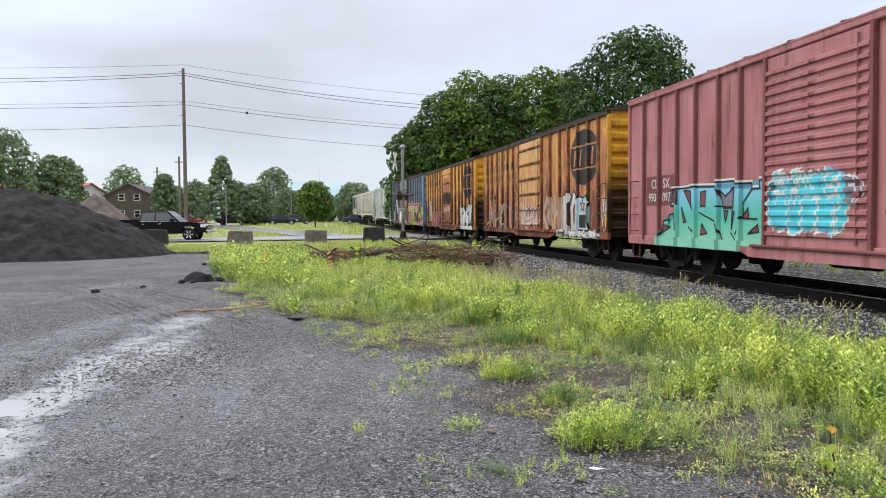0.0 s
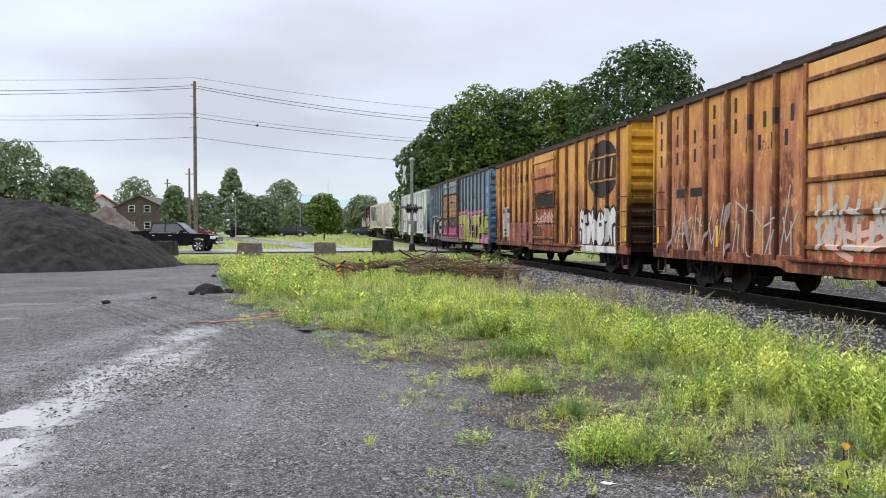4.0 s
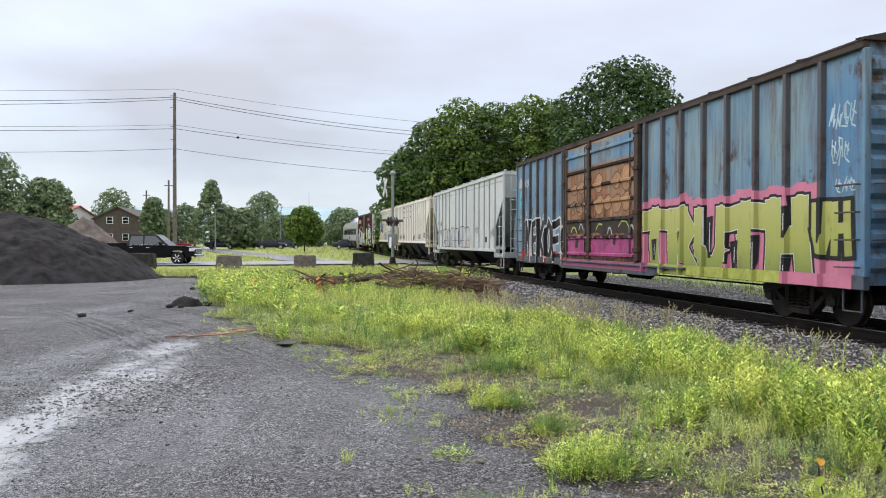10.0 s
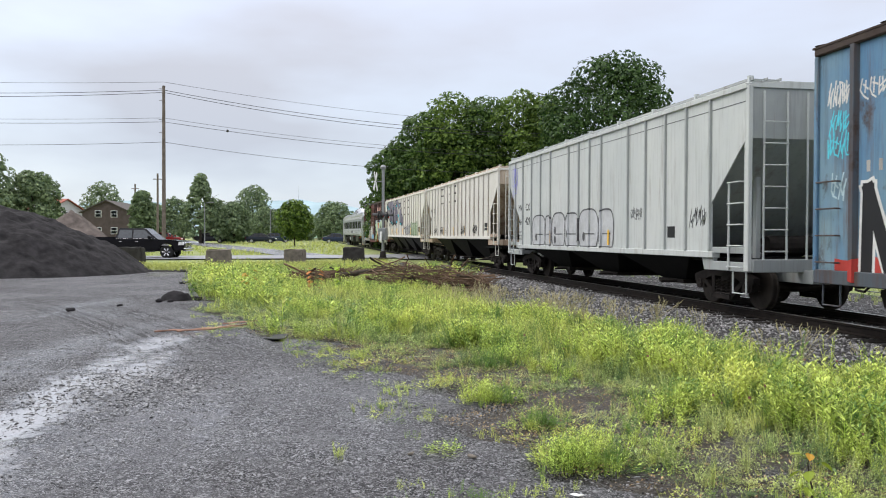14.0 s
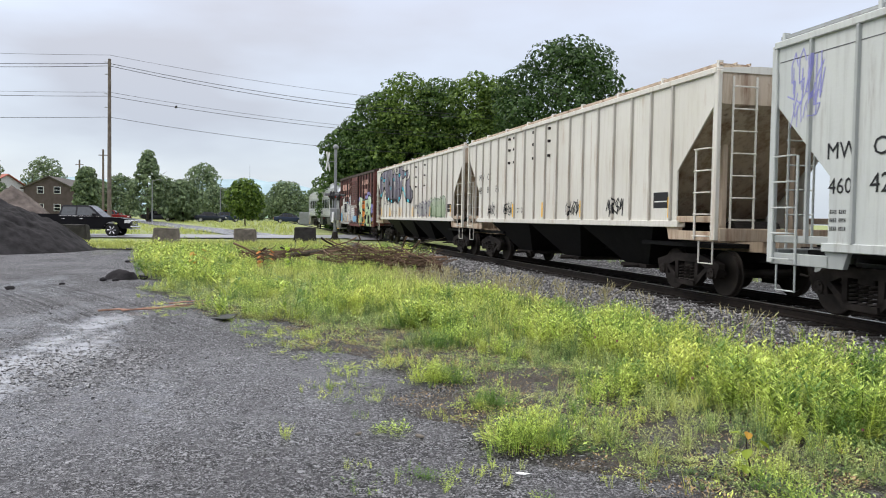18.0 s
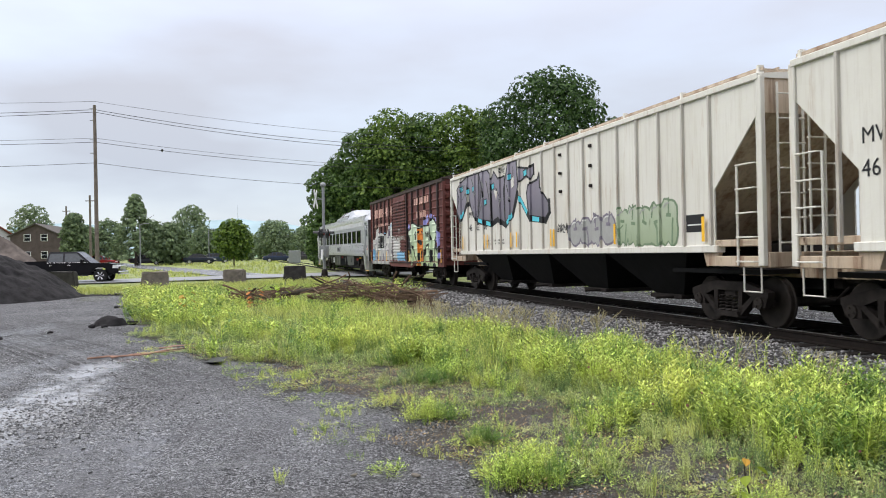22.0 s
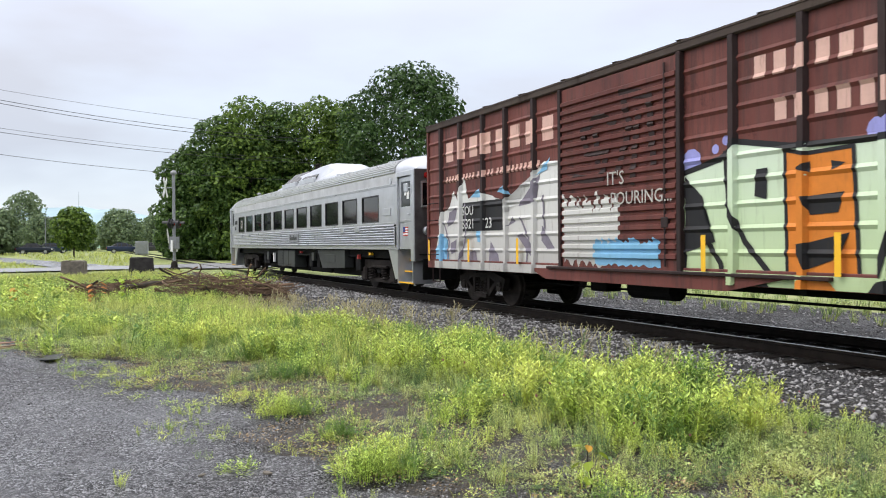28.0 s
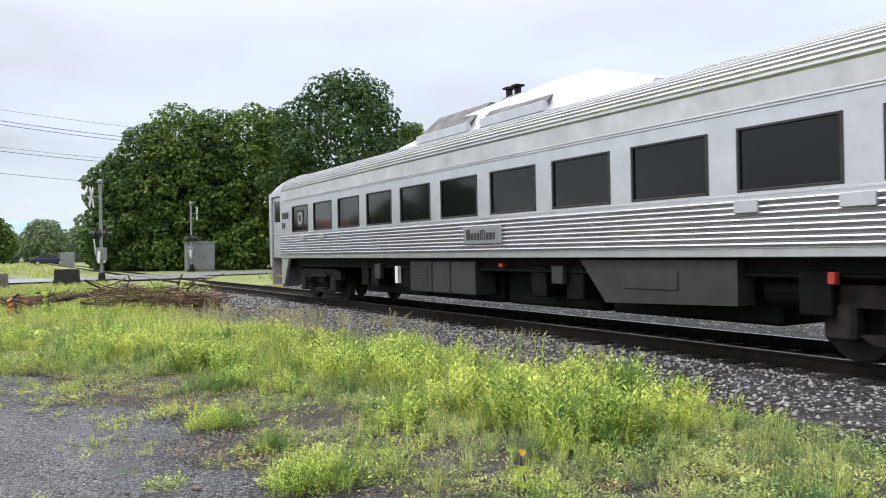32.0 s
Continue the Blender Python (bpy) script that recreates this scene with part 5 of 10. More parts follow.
outlined(car, side, [[(3.3, 1.92), (3.2, 1.84), (3.06, 1.50), (2.7, 1.50), (2.66, 1.92), (2.98, 1.74)]], P_GREY, P_BLACK, 0.035, 0.006)
for row in (((4.5, 1.55), (4.32, 1.38), (4.45, 1.02)), ((3.35, 1.55), (2.7, 1.52)), ((2.5, 1.95), (2.5, 1.1), (2.62, 0.98)), ((4.1, 1.42), (3.3, 1.20), (3.05, 0.76)), ((5.2, 1.5), (5.15, 1.05), (5.3, 1.0)), ((4.6, 1.1), (4.3, 0.9), (4.35, 0.72)), ((1.98, 1.86), (2.3, 1.6), (2.3, 1.3), (1.8, 1.28)), ((2.75, 1.0), (2.5, 0.76))):
    spray("graffiti", car, side, segments(row, 0.035), P_BLACK, 0.012, "black letter line")
spray("graffiti", car, side, [[(6.3, 0.64), (1.0, 0.64), (1.0, 0.86), (6.2, 0.86)]], P_SEA, 0.05)
blocks(car, gate, 1.25, -0.85, 1.0, 2.1, 4, 15, P_CYAN, P_WHITE, 0.05, 2.4, P_WHITE, P_WHITE)
blocks(car, gate, 1.3, -1.2, 1.5, 2.0, 5, 16, P_GREY, P_WHITE, 0.03, 2.2)
blocks(car, gate, 1.15, -0.8, 1.02, 2.12, 3, 17, P_CYAN, P_BLUE, 0.04, 2.3, P_WHITE, P_WHITE, 0.004)
blocks(car, side, -1.75, -7.4, 0.75, 2.1, 6, 25, P_TEAL, P_BLACK, 0.04, 4.0, P_PINK, P_WHITE, second=P_LAV)
spray("number_panel", car, side, [[(6.9, 1.6), (5.1, 1.6), (5.1, 2.32), (6.9, 2.32)]], PAINT_PINKDK, 0.003)
numerals(car, side, 6.62, 2.02, 0.32, "CL", P_WHITE)
numerals(car, side, 5.96, 2.02, 0.32, "SX", P_WHITE)
numerals(car, side, 6.78, 1.7, 0.30, "990", P_WHITE)
numerals(car, side, 5.98, 1.7, 0.30, "097", P_WHITE)
spray("graffiti", car, side, [[(0.6, 0.63), (-1.3, 0.63), (-1.3, 0.84), (0.6, 0.84)]], P_RED, 0.05)
scrawl(car, side, 0.3, -1.2, 0.67, 0.8, 9, 3, 0.014, P_WHITE)

# 2 and 3 the gold boxcars
for near, far, wall, door, seed in ((21.63, 37.54, PAINT_GOLD2, PAINT_DOORTAN, 1), (39.26, 55.13, PAINT_GOLD, PAINT_DOORRUST, 2)):
    tell = "rust-streaked gold boxcar with a peeling tan door and white graffiti" if seed == 1 else "rust-streaked gold boxcar with a blackened rusty door and white graffiti"
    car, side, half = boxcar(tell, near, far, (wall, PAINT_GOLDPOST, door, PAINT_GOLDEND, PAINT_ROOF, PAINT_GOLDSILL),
                             (7.05, 6.15, 5.2, 4.25, 3.35, 2.45, -2.55, -3.6, -4.5, -5.4, -6.35, -7.2), ((1.5, -1.6),), 4.36, 0.66, door_ribs=6)
    disc = [(-5.9 + 1.28 * math.cos(a), 3.17 + 0.86 * math.sin(a)) for a in np.linspace(0, 2 * math.pi, 40)[:-1]]
    spray("emblem", car, side, [disc], P_DKLET, 0.003, "round black emblem with gold bars")
    bars = [[(-4.85, 3.50), (-6.95, 3.50), (-6.95, 3.55), (-4.85, 3.55)], [(-4.85, 2.80), (-6.95, 2.80), (-6.95, 2.85), (-4.85, 2.85)]]
    for k in range(4):
        x = -4.95 - 0.52 * k
        bars.append([(x, 2.92), (x - 0.13, 2.92), (x - 0.23, 3.43), (x - 0.10, 3.43)])
    for bar in bars:
        spray("emblem_bar", car, side, [bar], wall, 0.006)
    letter_bars(car, side, 7.62, 3.72, 0.30, (4, 4), P_DKLET, gap=1.5, wide=1.5, ink=0.24)
    letter_bars(car, side, 7.62, 3.30, 0.30, (9, 4), P_DKLET, gap=0.6, wide=1.5, ink=0.24)
    letter_bars(car, side, 7.62, 2.88, 0.30, (8, 4), P_DKLET, gap=1.5, wide=1.5, ink=0.24)
    spray("data_panel", car, side, [[(6.75, 1.05), (5.3, 1.05), (5.3, 2.36), (6.75, 2.36)]], P_PALE if seed == 2 else PAINT_GOLD2, 0.003)
    spray("data_panel", car, side, [[(6.7, 2.1), (6.12, 2.1), (6.12, 2.3), (6.7, 2.3)], [(5.98, 2.1), (5.4, 2.1), (5.4, 2.3), (5.98, 2.3)]], P_BLACK, 0.006)
    if seed == 2:
        numerals(car, side, 6.62, 1.66, 0.34, "72", P_BLACK)
        numerals(car, side, 5.92, 1.66, 0.34, "08", P_BLACK)
    letter_bars(car, side, 6.6, 1.14, 0.09, (6, 6), P_BLACK, gap=0.4)
    letter_bars(car, side, 6.6, 1.30, 0.09, (6, 6), P_BLACK, gap=0.4)
    if seed == 2:
        gate = door_side(side, 6, 4.36, 0.66)
        spray("door_panel", car, gate, [[(1.3, 2.24), (0.6, 2.17), (-0.3, 2.22), (-0.9, 2.15), (-1.4, 2.19), (-1.4, 2.70), (-0.6, 2.66), (0.2, 2.72), (1.3, 2.67)]], P_TAR, 0.004, "tarred black door panel")
        spray("door_panel", car, gate, [[(1.3, 3.66), (-1.4, 3.66), (-1.4, 4.15), (1.3, 4.15)]], PAINT_GOLD, 0.004, "cleaner gold door panel")
        scrawl(car, gate, 1.1, -1.2, 1.5, 1.95, 5, 51, 0.06, P_SALMON)
        blocks(car, side, -3.85, -7.1, 0.80, 2.05, 6, 31, P_WHITE, P_BLACK, 0.075, 2.3, P_BLACK)
        spray("graffiti", car, side, [[(-4.1, 0.68), (-7.1, 0.68), (-7.1, 0.88), (-4.0, 0.88)]], P_WHITE, 0.05)
        cloud(car, side, 5.2, 1.7, 0.70, 1.65, 9, P_MAUVE, label="faded mauve graffiti")
        throw_up(car, side, "KRHN", 5.3, 1.75, 0.85, 1.6, 0.20, ((P_DKLET, 0.06, 0.004), (P_ROSE, 0.0, 0.007)), False, seed=12)
        scrawl(car, side, 1.2, -1.2, 1.2, 1.7, 6, 5, 0.035, P_SALMON)
    else:
        gate = door_side(side, 6, 4.36, 0.66)
        scrawl(car, gate, 1.2, -1.4, 1.05, 1.95, 4, 53, 0.09, P_PALE)
        scrawl(car, gate, 0.9, -1.3, 0.95, 1.5, 3, 54, 0.11, P_SALMON)
        throw_up(car, side, "KRHK", -1.5, -4.3, 0.95, 1.95, 0.24, ((P_GHOST, 0.0, 0.005),), False, seed=3)
        throw_up(car, side, "KO", -3.9, -5.4, 0.95, 1.95, 0.24, ((P_BLACK, 0.12, 0.006), (P_BONE, 0.0, 0.011)), False, seed=4)
        outlined(car, side, [[(-5.25, 0.92), (-5.2, 1.75), (-5.5, 1.98), (-5.85, 1.92), (-6.2, 2.04), (-6.45, 1.8), (-6.3, 1.45), (-6.45, 0.92)]], P_ICE, P_BLACK, 0.05, 0.012)
        outlined(car, side, [[(-5.5, 0.98), (-5.5, 1.42), (-6.15, 1.42), (-6.15, 0.98)]], P_BLACK, P_WHITE, 0.03, 0.018)
        star = [(-5.82 + q * math.sin(a), 1.68 + q * math.cos(a)) for a, q in ((k * math.pi / 5, 0.22 if k % 2 == 0 else 0.09) for k in range(10))]
        outlined(car, side, [star], P_SALMON, P_BLACK, 0.03, 0.018)
        scrawl(car, side, -7.4, -7.9, 1.0, 1.9, 2, 39, 0.04, P_WHITE)
        spray("graffiti", car, side, [s_ for row in glyph_strokes(-3.5, -7.4, 0.68, 0.90, 7, 40, 0.1) for s_ in segments(row, 0.09)], P_WHITE, 0.055)
        spray("graffiti", car, side, [s_ for row in glyph_strokes(1.8, -3.2, 0.68, 0.90, 8, 44, 0.1) for s_ in segments(row, 0.06)], P_RED, 0.055)
        scrawl(car, side, 7.0, 1.8, 0.8, 1.9, 9, 7, 0.035, P_PALE)
        scrawl(car, side, 1.2, -1.4, 1.1, 1.9, 5, 8, 0.06, P_SALMON)
    conspicuity(car, (7.72, -7.72, 4.7, -3.05), 1.0, 1.45, 1.475)

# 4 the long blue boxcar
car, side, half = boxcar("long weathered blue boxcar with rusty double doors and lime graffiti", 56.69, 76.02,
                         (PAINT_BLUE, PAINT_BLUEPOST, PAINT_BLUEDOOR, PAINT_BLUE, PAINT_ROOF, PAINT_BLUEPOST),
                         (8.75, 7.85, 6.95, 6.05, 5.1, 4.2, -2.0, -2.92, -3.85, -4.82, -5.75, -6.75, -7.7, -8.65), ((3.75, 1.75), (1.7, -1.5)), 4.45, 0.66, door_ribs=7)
spray("sill_paint", car, side, [[(4.0, 0.68), (-2.2, 0.68), (-2.2, 0.90), (4.0, 0.90)]], P_MAUVE, 0.08)
gate = door_side(side, 7, 4.45, 0.66)
spray("door_paint", car, gate, [[(1.6, 3.62), (-1.4, 3.62), (-1.4, 4.22), (1.6, 4.22)]], PAINT_BLUE, 0.004)
spray("door_paint", car, gate, [[(3.66, 3.62), (1.85, 3.62), (1.85, 4.22), (3.66, 4.22)]], PAINT_BLUE, 0.004)
cloud(car, gate, 3.6, -1.4, 0.95, 1.62, 3, P_PINKDK, 0.004)
cloud(car, gate, 3.6, -1.4, 1.62, 2.12, 5, P_DKLET, 0.003)
scrawl(car, gate, 3.4, -1.3, 1.0, 1.55, 5, 19, 0.07, P_MAUVE)
scrawl(car, gate, 3.4, 1.9, 2.3, 2.7, 3, 29, 0.04, P_DKLET)
P_OCHRE = paint("spray_rusty_ochre", (0.36, 0.20, 0.10), vary=0.4, wear=0.95)
for x0_, x1_, z0_, z1_ in ((3.3, 2.85, 2.25, 2.62), (2.75, 2.3, 2.2, 2.6), (2.25, 1.95, 2.25, 2.6), (3.2, 2.75, 2.85, 3.15), (2.6, 2.15, 2.85, 3.18),
                           (1.25, 0.7, 2.2, 2.7), (0.6, 0.1, 2.3, 2.68), (0.0, -0.55, 2.2, 2.66), (-0.65, -1.2, 2.24, 2.7),
                           (1.3, 0.75, 2.82, 3.3), (0.0, -0.5, 2.85, 3.25), (-0.6, -1.25, 2.78, 3.4)):
    w_, h_ = x0_ - x1_, z1_ - z0_
    loop = [(x0_ - w_ * (0.5 - 0.62 * math.cos(a) * (1 + 0.12 * math.sin(3 * a + x0_))), z0_ + h_ * (0.5 + 0.5 * math.sin(a) * (1 + 0.15 * math.cos(2 * a + z0_)))) for a in (k * math.tau / 14 for k in range(14))]
    outlined(car, gate, [loop], P_OCHRE, P_TAGLINE, 0.026, 0.004, "rusted bubble letter")
for x, w_, z in ((3.3, 0.5, 1.72), (2.6, 0.35, 1.8), (1.2, 0.6, 1.78), (0.35, 0.3, 1.66), (-0.4, 0.7, 1.82), (-1.1, 0.3, 1.7)):
    spray("graffiti", car, gate, segments([(x, z), (x - w_ * 0.3, z + 0.14), (x - w_ * 0.7, z + 0.12), (x - w_, z - 0.03)], 0.05), P_LIME if w_ > 0.4 else P_PALE, 0.008, "pale rim of the graffiti")
for x, z, w_ in ((2.95, 1.25, 0.3), (2.2, 1.15, 0.25), (0.9, 1.62, 0.35), (0.0, 1.35, 0.25), (-0.8, 1.5, 0.4)):
    spray("graffiti", car, gate, [[(x, z), (x - w_ * 0.2, z + 0.25), (x - w_, z + 0.28), (x - w_ * 0.8, z - 0.02)]], P_DKLET, 0.0095, "dark blot of the graffiti")
for x0_, x1_ in ((3.95, 3.78), (1.83, 1.63), (-1.5, -1.72)):
    bm = bmesh.new()
    box(bm, x1_, x0_, side.y0 + 0.01, side.y0 + 0.125, 0.93, 4.34, 0.012)
    for z in (1.15, 2.1, 3.2, 4.1):
        box(bm, x1_ - 0.03, x0_ + 0.03, side.y0 + 0.02, side.y0 + 0.15, z, z + 0.12, 0.012)
    part("door_post", bm, P_SOOT, car, "sooty rust-brown door post")
cloud(car, side, -1.7, -9.4, 0.72, 1.75, 2, P_PINK)
throw_up(car, side, "TRUTH", -1.85, -8.35, 0.86, 1.98, 0.46, ((P_PINK, 0.46, 0.003), (P_BLACK, 0.14, 0.006), (P_WHITE, 0.035, 0.0085), (P_LIMEFADE, 0.0, 0.011)), seed=6)
for x, z0_, z1_ in ((-2.45, 1.0, 1.45), (-3.75, 1.35, 1.6), (-5.05, 1.1, 1.9), (-6.0, 0.9, 1.4), (-7.7, 1.5, 2.0), (-7.7, 0.8, 1.1), (-6.75, 0.8, 1.5)):
    outlined(car, side, [[(x + 0.13, z1_), (x - 0.12, z1_ + 0.03), (x - 0.03, z0_), (x + 0.05, z0_)]], P_BLACK, P_BLACK, 0.03, 0.013)
    spray("graffiti", car, side, segments([(x - 0.01, z0_ + 0.12), (x - 0.02, z1_ - 0.1)], 0.022), P_WHITE, 0.019, "white gleam line")
throw_up(car, side, "UH", -8.4, -9.35, 1.25, 2.0, 0.17, ((P_BLACK, 0.16, 0.012), (P_LIMEFADE, 0.0, 0.016)), False, seed=8)
spray("graffiti", car, side, [[(-1.9, 0.68), (-7.6, 0.68), (-7.6, 0.90), (-1.9, 0.90)]], P_LIME, 0.05)
spray("graffiti", car, side, [[(-7.6, 0.68), (-9.4, 0.68), (-9.4, 0.90), (-7.6, 0.90)]], P_PINK, 0.05)
cloud(car, side, 9.2, 3.8, 0.70, 1.15, 12, P_RED)
throw_up(car, side, "NEKOEK", 8.6, 3.7, 0.86, 2.12, 0.22, ((P_WHITE, 0.13, 0.004), (P_BLACK, 0.02, 0.008)), False, seed=7)
scrawl(car, side, 9.4, 8.9, 3.45, 3.8, 4, 13, 0.03, P_WHITE)
scrawl(car, side, 8.65, 8.1, 3.45, 3.75, 3, 15, 0.028, P_WHITE)
scrawl(car, side, 9.35, 8.9, 3.05, 3.35, 3, 16, 0.026, P_CYAN)
scrawl(car, side, 9.4, 8.85, 2.65, 3.0, 4, 17, 0.026, P_CYAN)
scrawl(car, side, 9.3, 8.95, 2.0, 2.4, 2, 18, 0.03, P_ICE)
letter_bars(car, side, 8.5, 2.38, 0.17, (3, 2), P_PALE, gap=1.6, wide=1.5, ink=0.3)
scrawl(car, side, -8.8, -9.45, 3.2, 3.55, 4, 14, 0.026, P_ICE)
scrawl(car, side, -8.85, -9.3, 2.65, 3.0, 3, 21, 0.024, P_ICE)
scrawl(car, side, -8.95, -9.45, 2.2, 2.4, 3, 22, 0.022, P_ICE)

# 8 the brown boxcar
car, side, half = boxcar("oxide-brown boxcar with a corrugated door and mint graffiti", 132.1, 147.76,
                         (PAINT_BROWN, PAINT_BROWNPOST, PAINT_BROWN, PAINT_BROWN, PAINT_ROOF, PAINT_BROWN),
                         (7.0, 5.95, 4.8, 3.78, 2.65, -2.55, -3.7, -4.8, -5.9, -7.05), ((1.68, -1.55),), 4.36, 0.78, beads=tuple(1.25 + 0.33 * k for k in range(9)), door_ribs=19)
letter_bars(car, side, 6.75, 3.36, 0.46, (8,), P_SALMON, wide=1.36, ink=0.62)
letter_bars(car, side, 6.75, 2.86, 0.15, (4, 5, 5, 11), P_SALMON, wide=1.1, ink=0.55)
letter_bars(car, side, -2.91, 3.54, 0.30, (8,), P_SALMON, wide=1.08, ink=0.6)
letter_bars(car, side, -3.25, 2.95, 0.28, (6,), P_SALMON, wide=1.1, ink=0.6)
spray("graffiti", car, side, discs([[(-1.72, 2.55)]], 0.42) + discs([[(-5.2, 2.85), (-4.95, 2.66)]], 0.36) + discs([[(-6.8, 2.3), (-7.0, 2.05), (-6.95, 1.8), (-6.75, 2.0)]], 0.45) + discs([[(-4.7, 2.66), (-7.15, 1.25)]], 0.28) + discs([[(-5.95, 2.92), (-6.3, 2.86), (-6.55, 2.76)]], 0.20) + discs([[(-2.4, 2.8), (-2.2, 2.7)]], 0.14), P_LAV, 0.003, "lavender bubbles of paint")
outlined(car, side, [[(-1.55, 0.84), (-1.66, 1.95), (-1.5, 2.4), (-2.3, 2.55), (-2.6, 2.76), (-3.5, 2.6), (-4.5, 2.56), (-5.45, 2.56), (-5.7, 2.6), (-6.08, 2.84), (-6.76, 2.56), (-6.52, 2.0), (-6.5, 1.6), (-6.95, 1.72), (-6.92, 0.84)]], P_MINTFADE, P_BLACK, 0.08, 0.007, "pale mint graffiti piece with black edges")
outlined(car, side, [[(-3.45, 0.84), (-3.42, 2.55), (-3.75, 2.48), (-4.4, 2.5), (-4.48, 0.84)]], P_ORANGE, P_BLACK, 0.05, 0.016, "orange letter of the graffiti")
spray("graffiti", car, side, [[(-1.6, 2.36), (-1.62, 1.25), (-2.2, 1.4), (-2.0, 1.75), (-1.95, 2.05)], [(-2.95, 2.35), (-3.14, 2.36), (-3.12, 1.95), (-2.92, 2.0)], [(-3.7, 1.95), (-4.28, 1.98), (-4.2, 1.74), (-3.8, 1.72)],
                              [(-3.62, 2.3), (-3.8, 2.38), (-3.82, 2.24)], [(-4.1, 2.36), (-4.3, 2.32), (-4.12, 2.24)], [(-4.92, 2.3), (-5.06, 2.32), (-5.06, 2.08), (-4.92, 2.06)], [(-5.2, 2.3), (-5.34, 2.28), (-5.32, 2.05), (-5.2, 2.08)],
                              [(-5.66, 2.62), (-5.92, 2.4), (-5.98, 1.92), (-5.72, 1.86)], [(-5.75, 1.55), (-6.05, 1.5), (-6.12, 0.9), (-5.9, 0.9)], [(-6.52, 1.62), (-6.88, 1.72), (-6.6, 1.35)], [(-3.6, 1.35), (-4.35, 1.5), (-4.2, 1.2), (-3.75, 1.05)]], P_BLACK, 0.022, "black gaps of the graffiti")
for row in (((-2.4, 2.62), (-2.46, 1.9), (-2.75, 1.4), (-3.2, 0.95)), ((-4.7, 0.9), (-4.95, 1.68), (-5.36, 1.74), (-5.55, 0.9)), ((-6.5, 2.0), (-6.34, 1.3), (-6.3, 0.9)), ((-1.9, 1.6), (-2.3, 1.1), (-2.35, 0.85)), ((-5.5, 2.5), (-5.42, 1.9))):
    spray("graffiti", car, side, segments(row, 0.085), P_BLACK, 0.021, "black letter line")
spray("graffiti", car, side, [[(-1.55, 0.80), (-6.9, 0.80), (-6.9, 0.98), (-1.55, 0.98)]], P_MINTFADE, 0.046, "mint paint on the sill")
for x in (-2.9, -3.9, -4.9, -5.6, -6.4):
    spray("graffiti", car, side, [[(x + 0.3, 0.80), (x + 0.22, 0.92), (x, 0.97), (x - 0.2, 0.9), (x - 0.28, 0.80)]], P_BLACK if x != -3.9 else P_ORANGE, 0.048, "camouflage blot")
scrawl(car, side, -2.0, -3.0, 1.0, 1.3, 3, 66, 0.03, P_BLACK)
outlined(car, side, [[(7.4, 0.84), (7.3, 1.4), (6.93, 2.15), (6.6, 2.2), (6.33, 2.62), (6.1, 2.3), (5.78, 2.9), (5.6, 2.4), (4.9, 2.5), (4.4, 2.4), (3.9, 2.15), (3.28, 2.2), (2.64, 2.7), (2.3, 2.94), (1.74, 2.9), (1.72, 0.84)]], P_BONE, P_WHITE, 0.05, 0.004, "big bone-white graffiti piece")
spray("graffiti", car, side, [[(6.6, 2.15), (6.15, 2.25), (6.3, 1.9), (6.7, 1.8)], [(3.3, 2.15), (2.7, 2.6), (2.45, 2.75), (2.6, 2.2)], [(4.5, 1.45), (4.15, 1.15), (4.1, 0.9), (4.6, 1.0)], [(2.4, 1.75), (1.95, 1.3), (2.2, 1.28), (2.42, 1.45)],
                              [(5.6, 0.9), (5.1, 0.9), (5.2, 1.25), (5.5, 1.2)], [(3.35, 1.55), (2.7, 1.05), (2.7, 1.3), (3.1, 1.6)], [(3.75, 1.75), (3.4, 1.85), (3.5, 1.95)], [(6.55, 1.4), (6.2, 1.5), (6.25, 1.2), (6.5, 1.15)]], P_GREY, 0.010, "grey-violet shadows of the graffiti")
spray("graffiti", car, side, [[(7.45, 0.86), (7.35, 1.3), (6.95, 1.65), (6.7, 1.5), (6.85, 1.2), (6.6, 0.86)], [(5.18, 1.68), (4.98, 1.72), (4.95, 1.42), (5.12, 1.44)], [(5.5, 2.45), (5.0, 2.62), (4.9, 2.42)], [(4.2, 2.5), (3.6, 2.4), (3.9, 2.62)], [(2.6, 2.72), (2.1, 3.02), (2.2, 2.8)]], P_BLUE, 0.012, "sky blue accents of the graffiti")
spray("graffiti", car, side, [[(7.4, 0.80), (1.6, 0.80), (1.6, 0.98), (7.4, 0.98)]], P_BONE, 0.046, "bone-white paint on the sill")
gate = door_side(side, 19, 4.36, 0.78)
cloud(car, gate, 1.55, -0.1, 0.95, 2.3, 31, P_BONE, 0.003)
for row in (((5.75, 2.3), (5.7, 1.6), (5.95, 1.0)), ((3.2, 1.9), (2.9, 1.5), (3.0, 0.95)), ((6.9, 1.9), (6.6, 1.45), (6.75, 0.95)), ((2.35, 2.3), (2.3, 1.7))):
    spray("graffiti", car, side, segments(row, 0.06), P_GREY, 0.014, "grey letter line")
spray("number_panel", car, side, [[(5.86, 1.68), (3.85, 1.68), (3.85, 2.34), (5.86, 2.34)]], P_BLACK, 0.013)
numerals(car, side, 5.83, 1.74, 0.32, "5321", P_WHITE, 0.05)
numerals(car, side, 4.68, 1.74, 0.32, "23", P_WHITE, 0.05)
numerals(car, side, 5.83, 2.05, 0.30, "SOU", P_WHITE, 0.05)
cloud(car, gate, 0.6, -1.1, 1.0, 1.5, 9, P_BLUE, 0.006)
spray("graffiti", car, side, [s for row in glyph_strokes(1.1, -1.1, 2.5, 3.7, 2, 61, 0.1) for s in segments(row, 0.14)], PAINT_BROWNPOST, 0.075)
